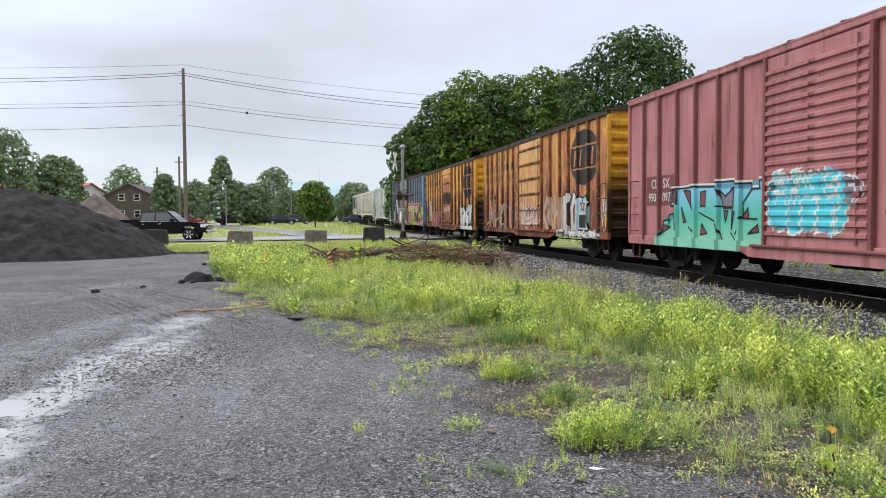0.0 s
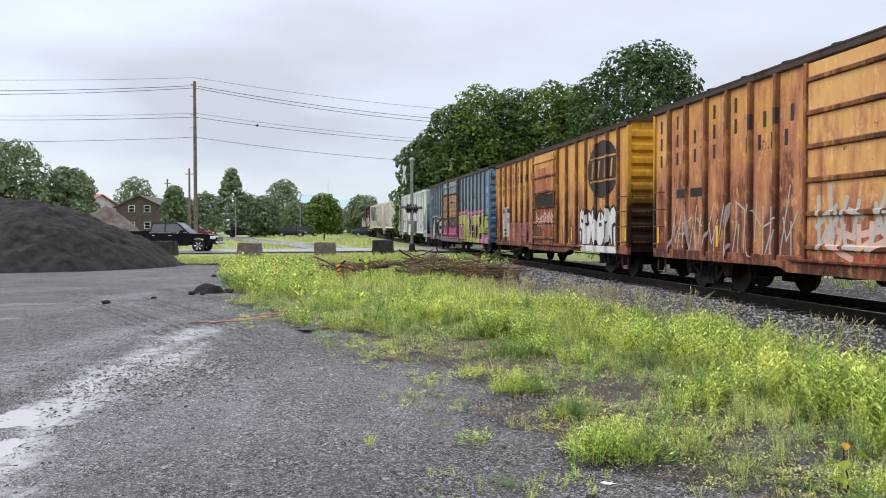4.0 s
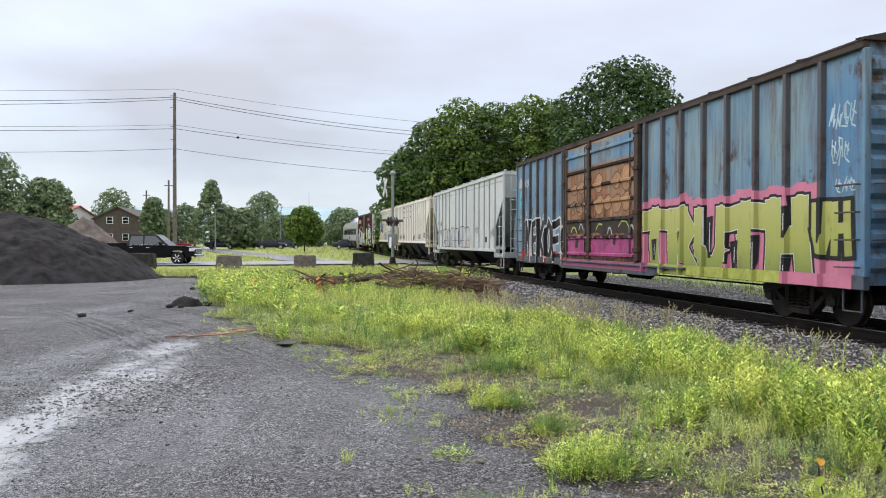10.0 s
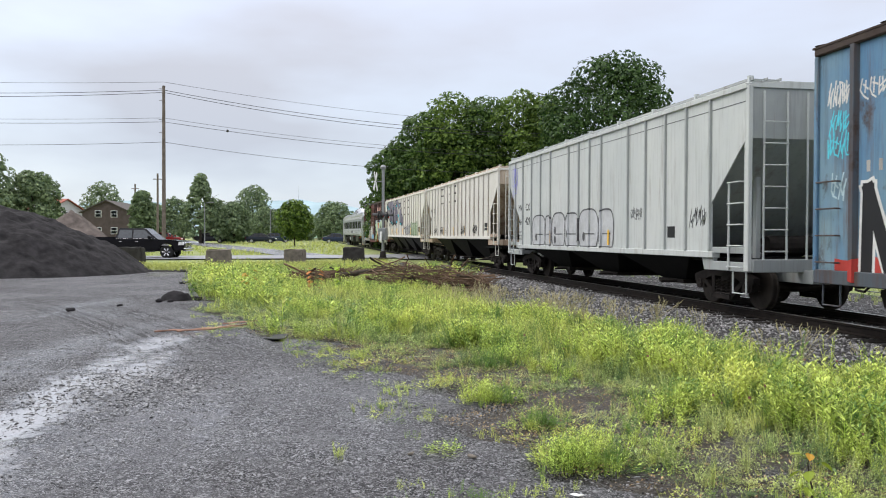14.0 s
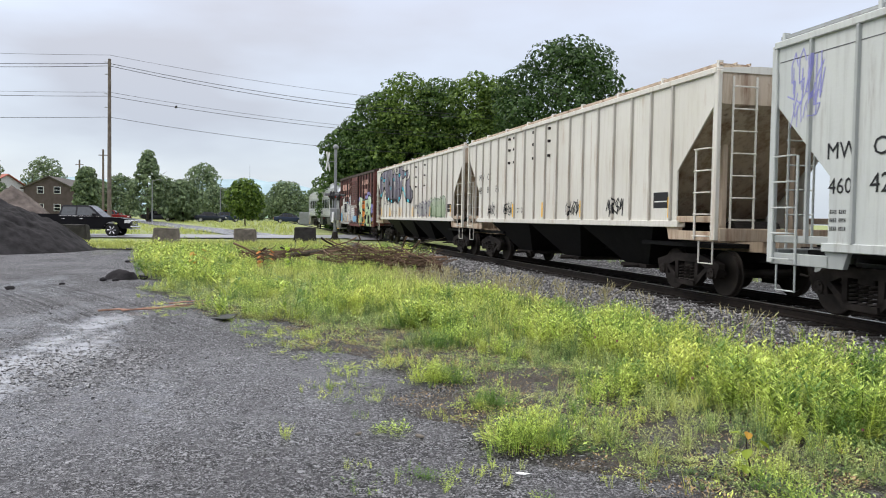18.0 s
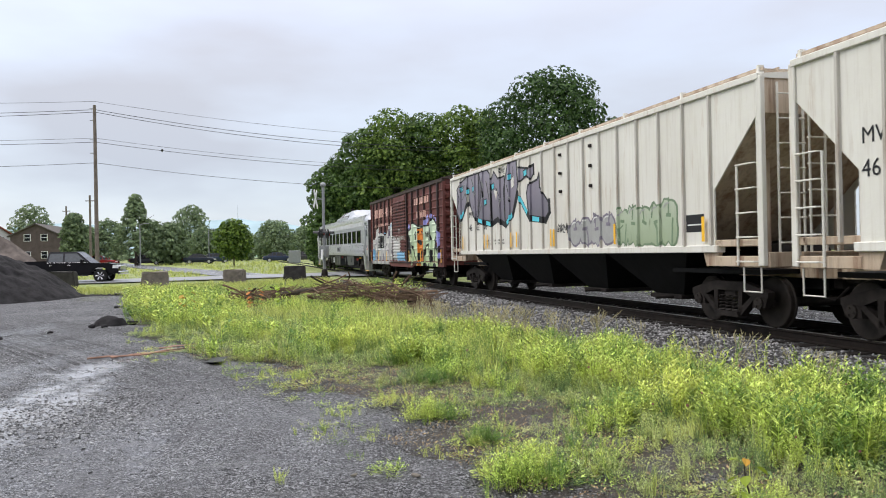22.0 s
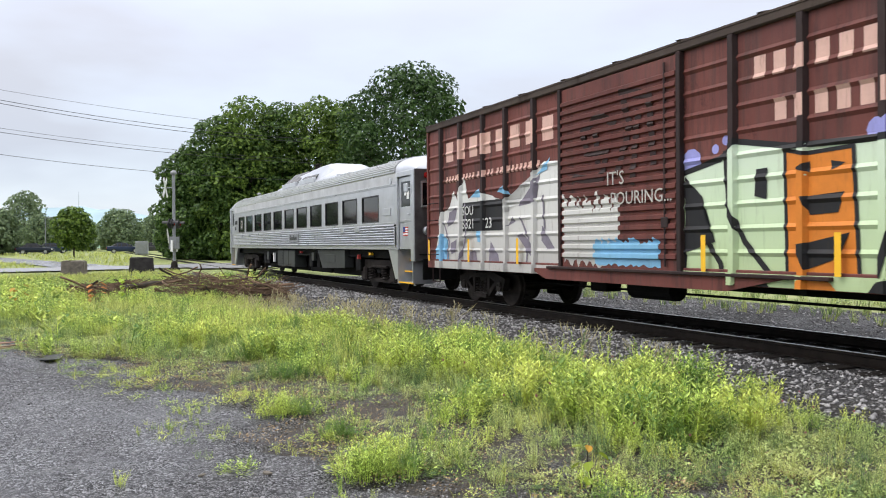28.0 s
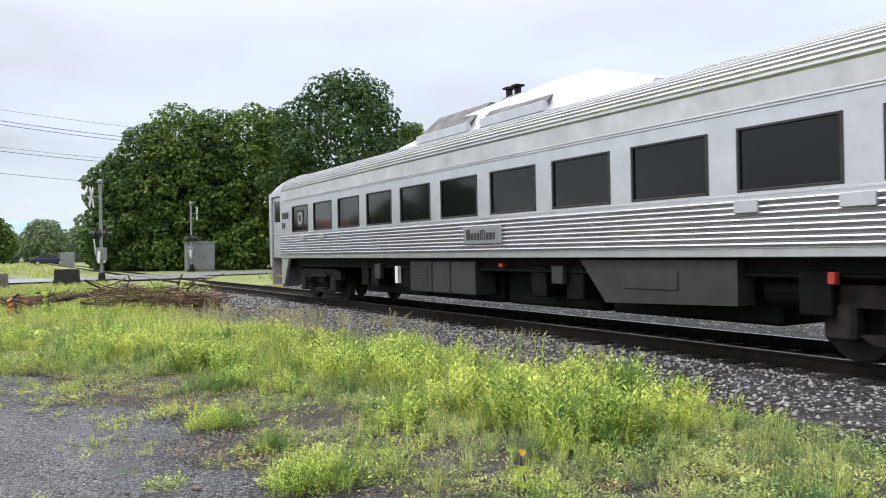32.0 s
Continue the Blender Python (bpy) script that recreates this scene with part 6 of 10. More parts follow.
numerals(car, side, 0.2, 2.35, 0.32, "IT'S", P_PALE, 0.11)
numerals(car, side, 0.1, 2.02, 0.30, "POURING...", P_PALE, 0.11)
conspicuity(car, (7.62, 5.4, 3.2, -2.05, -4.25, -7.62), 0.98, 1.5, 1.56)


# ---- covered hoppers ----
def hopper(label, near, far, body_m, post_m, sill_m, post_xs, low=1.38, eave=4.18, bays=3, cut=1.28):
    half = (far - near) / 2
    car = thing("hopper_car", label, "hopper car", "cars of the freight train")
    y0 = 1.50
    side = Side(y0, post_xs, 0.035, 0.025, 0.05, low=low + 0.02)
    e = half
    for sgn in (1, -1):
        bm = bmesh.new()
        slab(bm, ((-e + cut, low), (-e + cut, low + 1.0), (-e + 0.02, low + 2.2), (-e + 0.02, eave), (e - 0.02, eave), (e - 0.02, low + 2.2), (e - cut, low + 1.0), (e - cut, low)), "y", sgn * (y0 - 0.03), sgn * y0)
        part("side_sheet", bm, body_m, car)
        bm = bmesh.new()
        box(bm, -e + cut - 0.1, e - cut + 0.1, sgn * (y0 - 0.14), sgn * (y0 + 0.035), low - 0.10, low + 0.03, 0.01)
        part("side_sill", bm, body_m, car)
        bm = bmesh.new()
        box(bm, -e, e, sgn * (y0 - 0.1), sgn * (y0 + 0.05), eave - 0.06, eave + 0.05, 0.012)
        part("top_chord", bm, body_m, car)
        for sx in (1, -1):                            # end corner post, sill and ladder
            bm = bmesh.new()
            box(bm, sx * e - 0.06, sx * e + 0.06, sgn * (y0 - 0.05), sgn * (y0 + 0.035), low - 0.32, eave, 0.01)
            part("corner_post", bm, body_m, car)
            bm = bmesh.new()
            box(bm, min(sx * e, sx * (e - cut)), max(sx * e, sx * (e - cut)), sgn * (y0 - 0.1), sgn * y0, low - 0.34, low - 0.16, 0.01)
            box(bm, min(sx * e, sx * (e - cut)), max(sx * e, sx * (e - cut)), sgn * (y0 - 0.1), sgn * y0, low + 0.0, low + 0.12, 0.01)
            slab(bm, ((sx * (e - cut + 0.1), low - 0.02), (sx * (e - cut), low - 0.34), (sx * (e - cut - 0.3), low - 0.34), (sx * (e - cut - 0.42), low - 0.02)), "y", sgn * (y0 - 0.1), sgn * (y0 - 0.02))
            part("end_sill", bm, sill_m, car)
            lad = bmesh.new()
            for x in (e - 0.62, e - 0.06):
                rod(lad, (sx * x, sgn * (y0 + 0.02), low - 0.32), (sx * x, sgn * (y0 + 0.02), low + (1.35 if x < e - 0.3 else 2.7)), 0.022, n=6)
            ladder = part("ladder", lad, body_m, car)
            for k in range(5):
                grab(ladder, body_m, sx * (e - 0.34), sgn * (y0 + 0.0), low - 0.25 + 0.4 * k, sgn).name = "rung"
            bm = bmesh.new()
            pipe(bm, [(sx * (e - 0.1), sgn * 1.46, low - 0.3), (sx * (e - 0.1), sgn * 1.46, low - 0.75), (sx * (e - 0.55), sgn * 1.46, low - 0.75), (sx * (e - 0.55), sgn * 1.46, low - 0.3)], 0.018, 5)
            part("sill_step", bm, body_m, car)
    bm = bmesh.new()
    slab(bm, ((-0.035, 0), (-0.025, 0.05), (0.025, 0.05), (0.035, 0)), "z", low + 0.03, eave - 0.06)
    post_me = mesh_of(bm, "side_post")
    post_me.materials.append(post_m)
    for x in post_xs:
        linked("side_post", post_me, None, car, m=Matrix.Translation((x, y0, 0)))
        linked("side_post", post_me, None, car, m=Matrix.Translation((x, -y0, 0)) @ Matrix.Rotation(math.pi, 4, "Z"))
    # sloping end sheets, roof, roof walk
    for sx in (1, -1):
        bm = bmesh.new()
        slab(bm, ((sx * (e - 0.03), eave - 0.02), (sx * (e - 0.03), low + 2.15), (sx * (e - 2.6), low + 0.1), (sx * (e - 2.7), low + 0.2), (sx * (e - 0.4), eave - 0.02)), "x" if False else "y", -y0 + 0.05, y0 - 0.05)
        part("end_slope_sheet", bm, sill_m, car)
        bm = bmesh.new()
        box(bm, min(sx * (e + 0.35), sx * (e - 2.2)), max(sx * (e + 0.35), sx * (e - 2.2)), -0.4, 0.4, low - 0.55, low - 0.30, 0.01)
        box(bm, sx * e - 0.10, sx * e + 0.10, -1.45, 1.45, low - 0.34, low - 0.1, 0.01)
        part("end_platform", bm, sill_m, car)
        for y in (-0.75, 0.75):
            bm = bmesh.new()
            box(bm, sx * (e - 0.9) - 0.06, sx * (e - 0.9) + 0.06, y - 0.05, y + 0.05, low - 0.3, low + 1.6)
            part("end_stanchion", bm, sill_m, car)
        for y in (0.3, 0.72, 1.2):
            lad = bmesh.new()
            rod(lad, (sx * (e + 0.03), y, low - 0.2), (sx * (e + 0.03), y, eave - 0.1), 0.02, n=6)
            part("end_rail", lad, body_m, car)
        for k in range(7):
            grab(car, body_m, sx * (e + 0.0), 1.2 - 0.24, low + 0.05 + 0.4 * k, 1, False, sx)
    bm = bmesh.new()
    slab(bm, ((-y0, eave), (-y0 + 0.12, eave + 0.05), (-0.7, eave + 0.10), (0.7, eave + 0.10), (y0 - 0.12, eave + 0.05), (y0, eave), (y0, eave - 0.03), (-y0, eave - 0.03)), "x", -e, e)
    part("roof", bm, body_m, car)
    for sgn in (1, -1):
        bm = bmesh.new()
        for k in range(int(2 * e / 0.12)):
            x = -e + 0.06 + k * 0.12
            box(bm, x - 0.012, x + 0.012, sgn * 0.85, sgn * 1.42, eave + 0.10, eave + 0.13)
        for y in (0.85, 1.13, 1.42):
            box(bm, -e, e, sgn * y - 0.012, sgn * y + 0.012, eave + 0.10, eave + 0.15)
        part("roof_walk", bm, PAINT_CREAMDIRTY if body_m is not PAINT_GREYH else PAINT_GREYPOST, car)
        bm = bmesh.new()
        box(bm, -0.03, 0.03, sgn * 1.36, sgn * 1.46, eave - 0.02, eave + 0.19)
        bracket = mesh_of(bm, "walk_bracket")
        bracket.materials.append(body_m)
        for k in range(9):
            linked("walk_bracket", bracket, None, car, m=Matrix.Translation((-e + 0.1 + (2 * e - 0.2) * k / 8, 0, 0)))
    bm = bmesh.new()
    box(bm, -1.0, 1.0, -0.38, 0.38, eave + 0.09, eave + 0.19, 0.03)
    hatch = mesh_of(bm, "roof_hatch")
    hatch.materials.append(body_m)
    for k in range(4):
        linked("roof_hatch", hatch, None, car, m=Matrix.Translation((-e + 1.6 + (2 * e - 3.2) * k / 3, 0, 0)))
    # discharge bays
    span = (2 * e - 2 * cut - 2.2) / bays
    for k in range(bays):
        x = -e + cut + 1.1 + span * (k + 0.5)
        bm = bmesh.new()
        top = [(x - span / 2, -1.38), (x + span / 2, -1.38), (x + span / 2, 1.38), (x - span / 2, 1.38)]
        bot = [(x - 0.55, -0.75), (x + 0.55, -0.75), (x + 0.55, 0.75), (x - 0.55, 0.75)]
        a, b = [bm.verts.new((px, py, low - 0.08)) for px, py in top], [bm.verts.new((px, py, 0.42)) for px, py in bot]
        bm.faces.new(a)
        bm.faces.new(b[::-1])
        for i in range(4):
            bm.faces.new((a[i], b[i], b[(i + 1) % 4], a[(i + 1) % 4]))
        bmesh.ops.recalc_face_normals(bm, faces=bm.faces[:])
        bay = part("discharge_bay", bm, M_UNDERBLACK, car)
        bm = bmesh.new()
        box(bm, x - 0.62, x + 0.62, -0.85, 0.85, 0.34, 0.43, 0.01)
        rod(bm, (x - 0.3, -1.2, 0.38), (x - 0.3, 1.25, 0.38), 0.03, n=8)
        part("outlet_gate", bm, M_UNDER, bay)
    bm = bmesh.new()
    box(bm, -e, e, -0.25, 0.25, 0.66, 0.95)
    box(bm, -e + 0.5, -e + 3.2, -1.2, 1.2, 0.92, 1.0)
    box(bm, e - 3.2, e - 0.5, -1.2, 1.2, 0.92, 1.0)
    part("underframe", bm, M_UNDERBLACK, car)
    for x, y1, z, r in ((-e + 1.0, 0.5, 1.25, 0.2), (e - 1.0, 0.4, 1.2, 0.14)):
        bm = bmesh.new()
        rod(bm, (x, -y1, z), (x, y1, z), r, n=12)
        part("brake_cylinder", bm, M_UNDER, car)
    for sx in (1, -1):
        add_truck(car, sx * (half - 1.55))
    add_couplers(car, half + 0.25)
    TRAIN.append((car, near, far))
    return car, side, half


def evenly(a, b, n):
    return tuple(a + (b - a) * k / (n - 1) for k in range(n))


# 5 the pale grey hopper
car, side, half = hopper("pale grey covered hopper car with black scrawls and rust marks", 77.95, 94.11, PAINT_GREYH, PAINT_GREYPOST, PAINT_GREYPOST,
                         (7.23, 6.28, 5.24, 4.24, 3.21, 1.5, 0.65, -0.2, -1.05, -2.79, -3.79, -4.8, -5.76, -6.75), 1.10, 4.22, 3, 1.30)
P_BUBBLE = paint("spray_pale_silver", (0.46, 0.47, 0.48), vary=0.2, wear=0.1)
P_SMOKE = paint("spray_smoke_grey", (0.10, 0.10, 0.105), vary=0.5, wear=0.2)
for x0_, x1_, top, dots in ((5.17, 3.70, 2.14, ((4.7, 1.4),)), (3.78, 3.08, 2.10, ()), (3.06, 1.80, 2.17, ((2.75, 1.62), (2.75, 1.32))), (1.86, 0.62, 2.13, ((1.62, 1.5),)), (0.66, -0.85, 2.20, ((0.25, 1.42),)), (-0.85, -1.9, 2.16, ())):
    w_ = x0_ - x1_
    rim = [(x0_ - w_ * (0.5 - 0.5 * math.copysign(abs(math.cos(a)) ** 0.6, math.cos(a))), 1.62 + (top - 1.62) * math.sin(a) ** 0.75) for a in (math.pi * k / 14 for k in range(15))]
    outlined(car, side, [rim + [(x1_ + 0.02 * w_, 1.35), (x1_ + 0.1 * w_, 1.14), (x0_ - 0.1 * w_, 1.14), (x0_ - 0.02 * w_, 1.35)]], P_BUBBLE, P_SMOKE, 0.045, 0.005, "silver bubble letter with a smoky outline")
    for x, z in dots:
        spray("graffiti", car, side, [[(x + 0.10 * math.cos(a), z + 0.13 * math.sin(a)) for a in (k * math.tau / 12 for k in range(12))]], P_SMOKE, 0.012, "dark spot of the graffiti")
    spray("graffiti", car, side, segments([(x0_ - 0.28 * w_, 1.5), (x1_ + 0.2 * w_, 1.5)], 0.03), P_SMOKE, 0.0125, "thin letter line")
bm = bmesh.new()
box(bm, -half + 0.1, half - 0.1, side.y0 - 0.01, side.y0 + 0.004, 3.93, 3.945)
part("eave_seam", bm, P_SMOKE, car)
scrawl(car, side, 0.2, -1.2, 1.3, 1.9, 2, 71, 0.035, P_BLACK)
scrawl(car, side, -5.9, -6.6, 1.62, 2.02, 4, 73, 0.018, P_BLACK)
scrawl(car, side, -2.95, -3.6, 1.86, 2.1, 5, 74, 0.016, P_BLACK)
numerals(car, side, 6.86, 2.34, 0.34, "MW", P_BLACK)
numerals(car, side, 5.97, 2.34, 0.36, "CX", P_BLACK)
numerals(car, side, 6.80, 1.84, 0.32, "460", P_BLACK)
numerals(car, side, 6.0, 1.84, 0.38, "429", P_BLACK)
for k in range(3):
    letter_bars(car, side, 6.75, 1.55 - 0.12 * k, 0.06, (4, 4), P_BLACK, gap=0.6)
scrawl(car, side, 7.75, 6.95, 3.25, 3.95, 4, 75, 0.022, P_LAV)
scrawl(car, side, 7.7, 7.0, 2.95, 3.4, 3, 76, 0.018, P_LAV)
spray("data_panel", car, side, [[(-4.9, 1.4), (-5.25, 1.4), (-5.25, 1.65), (-4.9, 1.65)]], P_BLACK, 0.003)
conspicuity(car, (-1.6, 3.2), 1.2, 1.6, 1.535)
# 6 and 7 the off-white hoppers
for near, far, seed in ((95.75, 111.69, 1), (112.5, 130.85, 2)):
    tell = "off-white covered hopper car with small black tags" if seed == 1 else "off-white covered hopper car with big grey and cyan graffiti"
    half = (far - near) / 2
    car, side, half = hopper(tell, near, far, PAINT_CREAM, PAINT_CREAMPOST, PAINT_CREAMDIRTY, evenly(half - 0.95, -half + 1.5, 17) if seed == 1 else evenly(7.84, -7.8, 19), 1.40, 4.14, 4 if seed == 2 else 3, 1.3)
    for k, pair in enumerate(("MW", "CX")):
        numerals(car, side, half - 1.35 - 0.93 * k if seed == 1 else 6.9 - 0.84 * k, 2.75 if seed == 1 else 2.58, 0.32, pair, P_BLACK)
    for k, pair in enumerate(("46", "01", "86") if seed == 1 else ("46", "02", "06")):
        numerals(car, side, half - 1.35 - 0.93 * k if seed == 1 else 6.9 - 0.84 * k, 2.3 if seed == 1 else 2.12, 0.34, pair, P_BLACK)
    letter_bars(car, side, half - 4.2, 1.62, 0.05, (6, 7, 3, 5, 7), P_BLACK, gap=4.5)
    letter_bars(car, side, half - 4.2, 1.72, 0.05, (7, 4, 5, 6, 5), P_BLACK, gap=4.5)
    spray("data_panel", car, side, [[(-half + 2.2, 1.68), (-half + 1.62, 1.68), (-half + 1.62, 2.0), (-half + 2.2, 2.0)]], P_BLACK, 0.003)
    spray("data_panel", car, side, [[(-half + 2.15, 1.80), (-half + 1.66, 1.80), (-half + 1.66, 1.825), (-half + 2.15, 1.825)]], P_WHITE, 0.006)
    bm = bmesh.new()
    box(bm, -0.03, 0.05, 1.5, 1.56, 0, 0.07)
    bracket = mesh_of(bm, "side_bracket")
    bracket.materials.append(M_UNDER)
    for x in (half * 0.42, half * 0.36, 0.15 * half, 0.0) if seed == 1 else (-1.23, -3.0):
        for z in (3.15, 3.55, 3.9) if seed == 1 else (2.86, 3.33, 3.8):
            linked("side_bracket", bracket, None, car, m=Matrix.Translation((x, 0, z)))
    if seed == 1:
        for x in (5.6, 3.9, -1.2, -3.6):
            scrawl(car, side, x, x - 0.85, 1.55, 1.9, 4, 80 + int(x * 3), 0.035, P_BLACK)
        conspicuity(car, (-6.45, -2.2, 0.4, 2.9), 1.48, 1.9, 1.54)
    else:
        big = ([(8.4, 3.7), (7.95, 3.9), (7.2, 4.05), (6.95, 3.6), (7.25, 3.1), (7.6, 2.72), (8.0, 2.52), (8.45, 2.9), (8.12, 3.35)], [(7.1, 4.06), (5.7, 4.08), (5.4, 3.5), (5.9, 2.5), (6.4, 2.62), (6.8, 3.2)],
               [(5.72, 4.1), (4.8, 4.08), (4.4, 3.85), (4.3, 2.36), (5.1, 2.42), (5.85, 2.5)], [(4.5, 3.6), (4.1, 3.95), (3.7, 3.68), (3.1, 3.72), (3.08, 2.26), (3.8, 2.46), (4.4, 2.32)],
               [(3.2, 3.3), (2.82, 4.02), (2.4, 4.1), (2.03, 4.08), (1.95, 3.3), (2.4, 2.55), (3.1, 2.26)], [(1.96, 3.35), (1.8, 3.84), (1.1, 3.74), (0.66, 3.78), (0.66, 3.55), (0.85, 3.42), (1.25, 3.53), (1.75, 3.42)],
               [(1.23, 3.05), (1.12, 3.26), (0.4, 3.36), (0.26, 3.52), (0.24, 3.14), (-0.38, 2.68), (-0.4, 2.42), (-0.15, 2.27), (1.0, 2.38), (1.15, 2.62)])
        under = ((8.42, 2.85), (8.0, 2.46), (7.25, 3.02), (6.8, 3.1), (5.9, 2.42), (5.1, 2.34), (4.4, 2.26), (3.8, 2.40), (3.05, 2.19), (2.4, 2.48), (1.97, 3.08), (1.03, 2.31), (-0.15, 2.2), (-0.42, 2.42), (-0.40, 2.7))
        spray("graffiti", car, side, segments(under, 0.17) + discs([under], 0.17), P_BLACK, 0.003, "black shadow under the grey letters")
        spray("graffiti", car, side, [[(1.8, 3.84), (1.1, 3.78), (0.62, 3.84), (0.6, 3.5), (1.3, 3.55), (1.7, 3.5)]], P_BLACK, 0.003)
        for shape in big:
            outlined(car, side, [shape], P_STEELFADE, P_BLACK, 0.06, 0.007, "violet-grey letter of the graffiti")
        for x, z in ((7.7, 3.75), (6.3, 3.65), (4.2, 3.55), (2.6, 3.7), (1.3, 3.70), (6.9, 3.6), (5.0, 3.1)):
            outlined(car, side, [[(x + 0.14, z), (x - 0.12, z + 0.04), (x - 0.14, z - 0.14), (x + 0.12, z - 0.18)]], P_CYAN, P_BLACK, 0.03, 0.014)
        for a, b in (((7.9, 2.62), (7.6, 2.82)), ((5.8, 2.46), (5.3, 2.38)), ((4.9, 2.33), (4.5, 2.28)), ((2.9, 2.28), (2.5, 2.46)), ((1.75, 2.92), (1.25, 2.52)), ((0.75, 2.29), (0.35, 2.25))):
            spray("graffiti", car, side, segments((a, b), 0.13), P_CYAN, 0.013, "cyan patch in the shadow")
        for row in (((7.9, 3.6), (7.4, 3.8)), ((7.7, 3.3), (7.3, 3.5), (7.0, 3.1)), ((6.5, 3.9), (6.1, 3.4), (6.3, 2.9)), ((5.3, 3.9), (5.2, 3.2), (5.6, 2.8)), ((4.9, 3.7), (4.6, 3.1)), ((3.9, 3.4), (3.5, 3.0), (3.6, 2.6)), ((2.9, 3.4), (2.6, 2.9)), ((2.3, 3.9), (2.35, 3.3))):
            spray("graffiti", car, side, segments(row, 0.05), P_BLACK, 0.014, "black letter line")
            spray("graffiti", car, side, segments([(x - 0.05, z + 0.03) for x, z in row], 0.022), P_SILVER, 0.017, "pale gleam line")
        spray("graffiti", car, side, [[(2.5, 3.55), (2.25, 3.62), (2.2, 3.35), (2.45, 3.28)], [(4.1, 3.35), (3.75, 3.3), (3.9, 3.0)]], PAINT_CREAM, 0.016)
        scrawl(car, side, 3.6, 3.05, 3.82, 4.0, 3, 93, 0.025, P_BLACK)
        blocks(car, side, -1.75, -4.1, 1.5, 2.2, 4, 96, P_SILVER, P_GREY, 0.05, 2.3, P_GREY, P_WHITE)
        blocks(car, side, -4.25, -6.6, 1.48, 2.35, 5, 97, P_GREENFADE, P_GREEN, 0.045, 3.4, P_GREEN, P_SILVER)
        scrawl(car, side, -0.92, -1.62, 1.85, 2.05, 4, 99, 0.03, P_BLACK)
        conspicuity(car, (-7.6, -4.2, -0.6, -0.8, 2.48, 2.0, 5.07, 4.75, 7.57), 1.5, 1.95, 1.556)


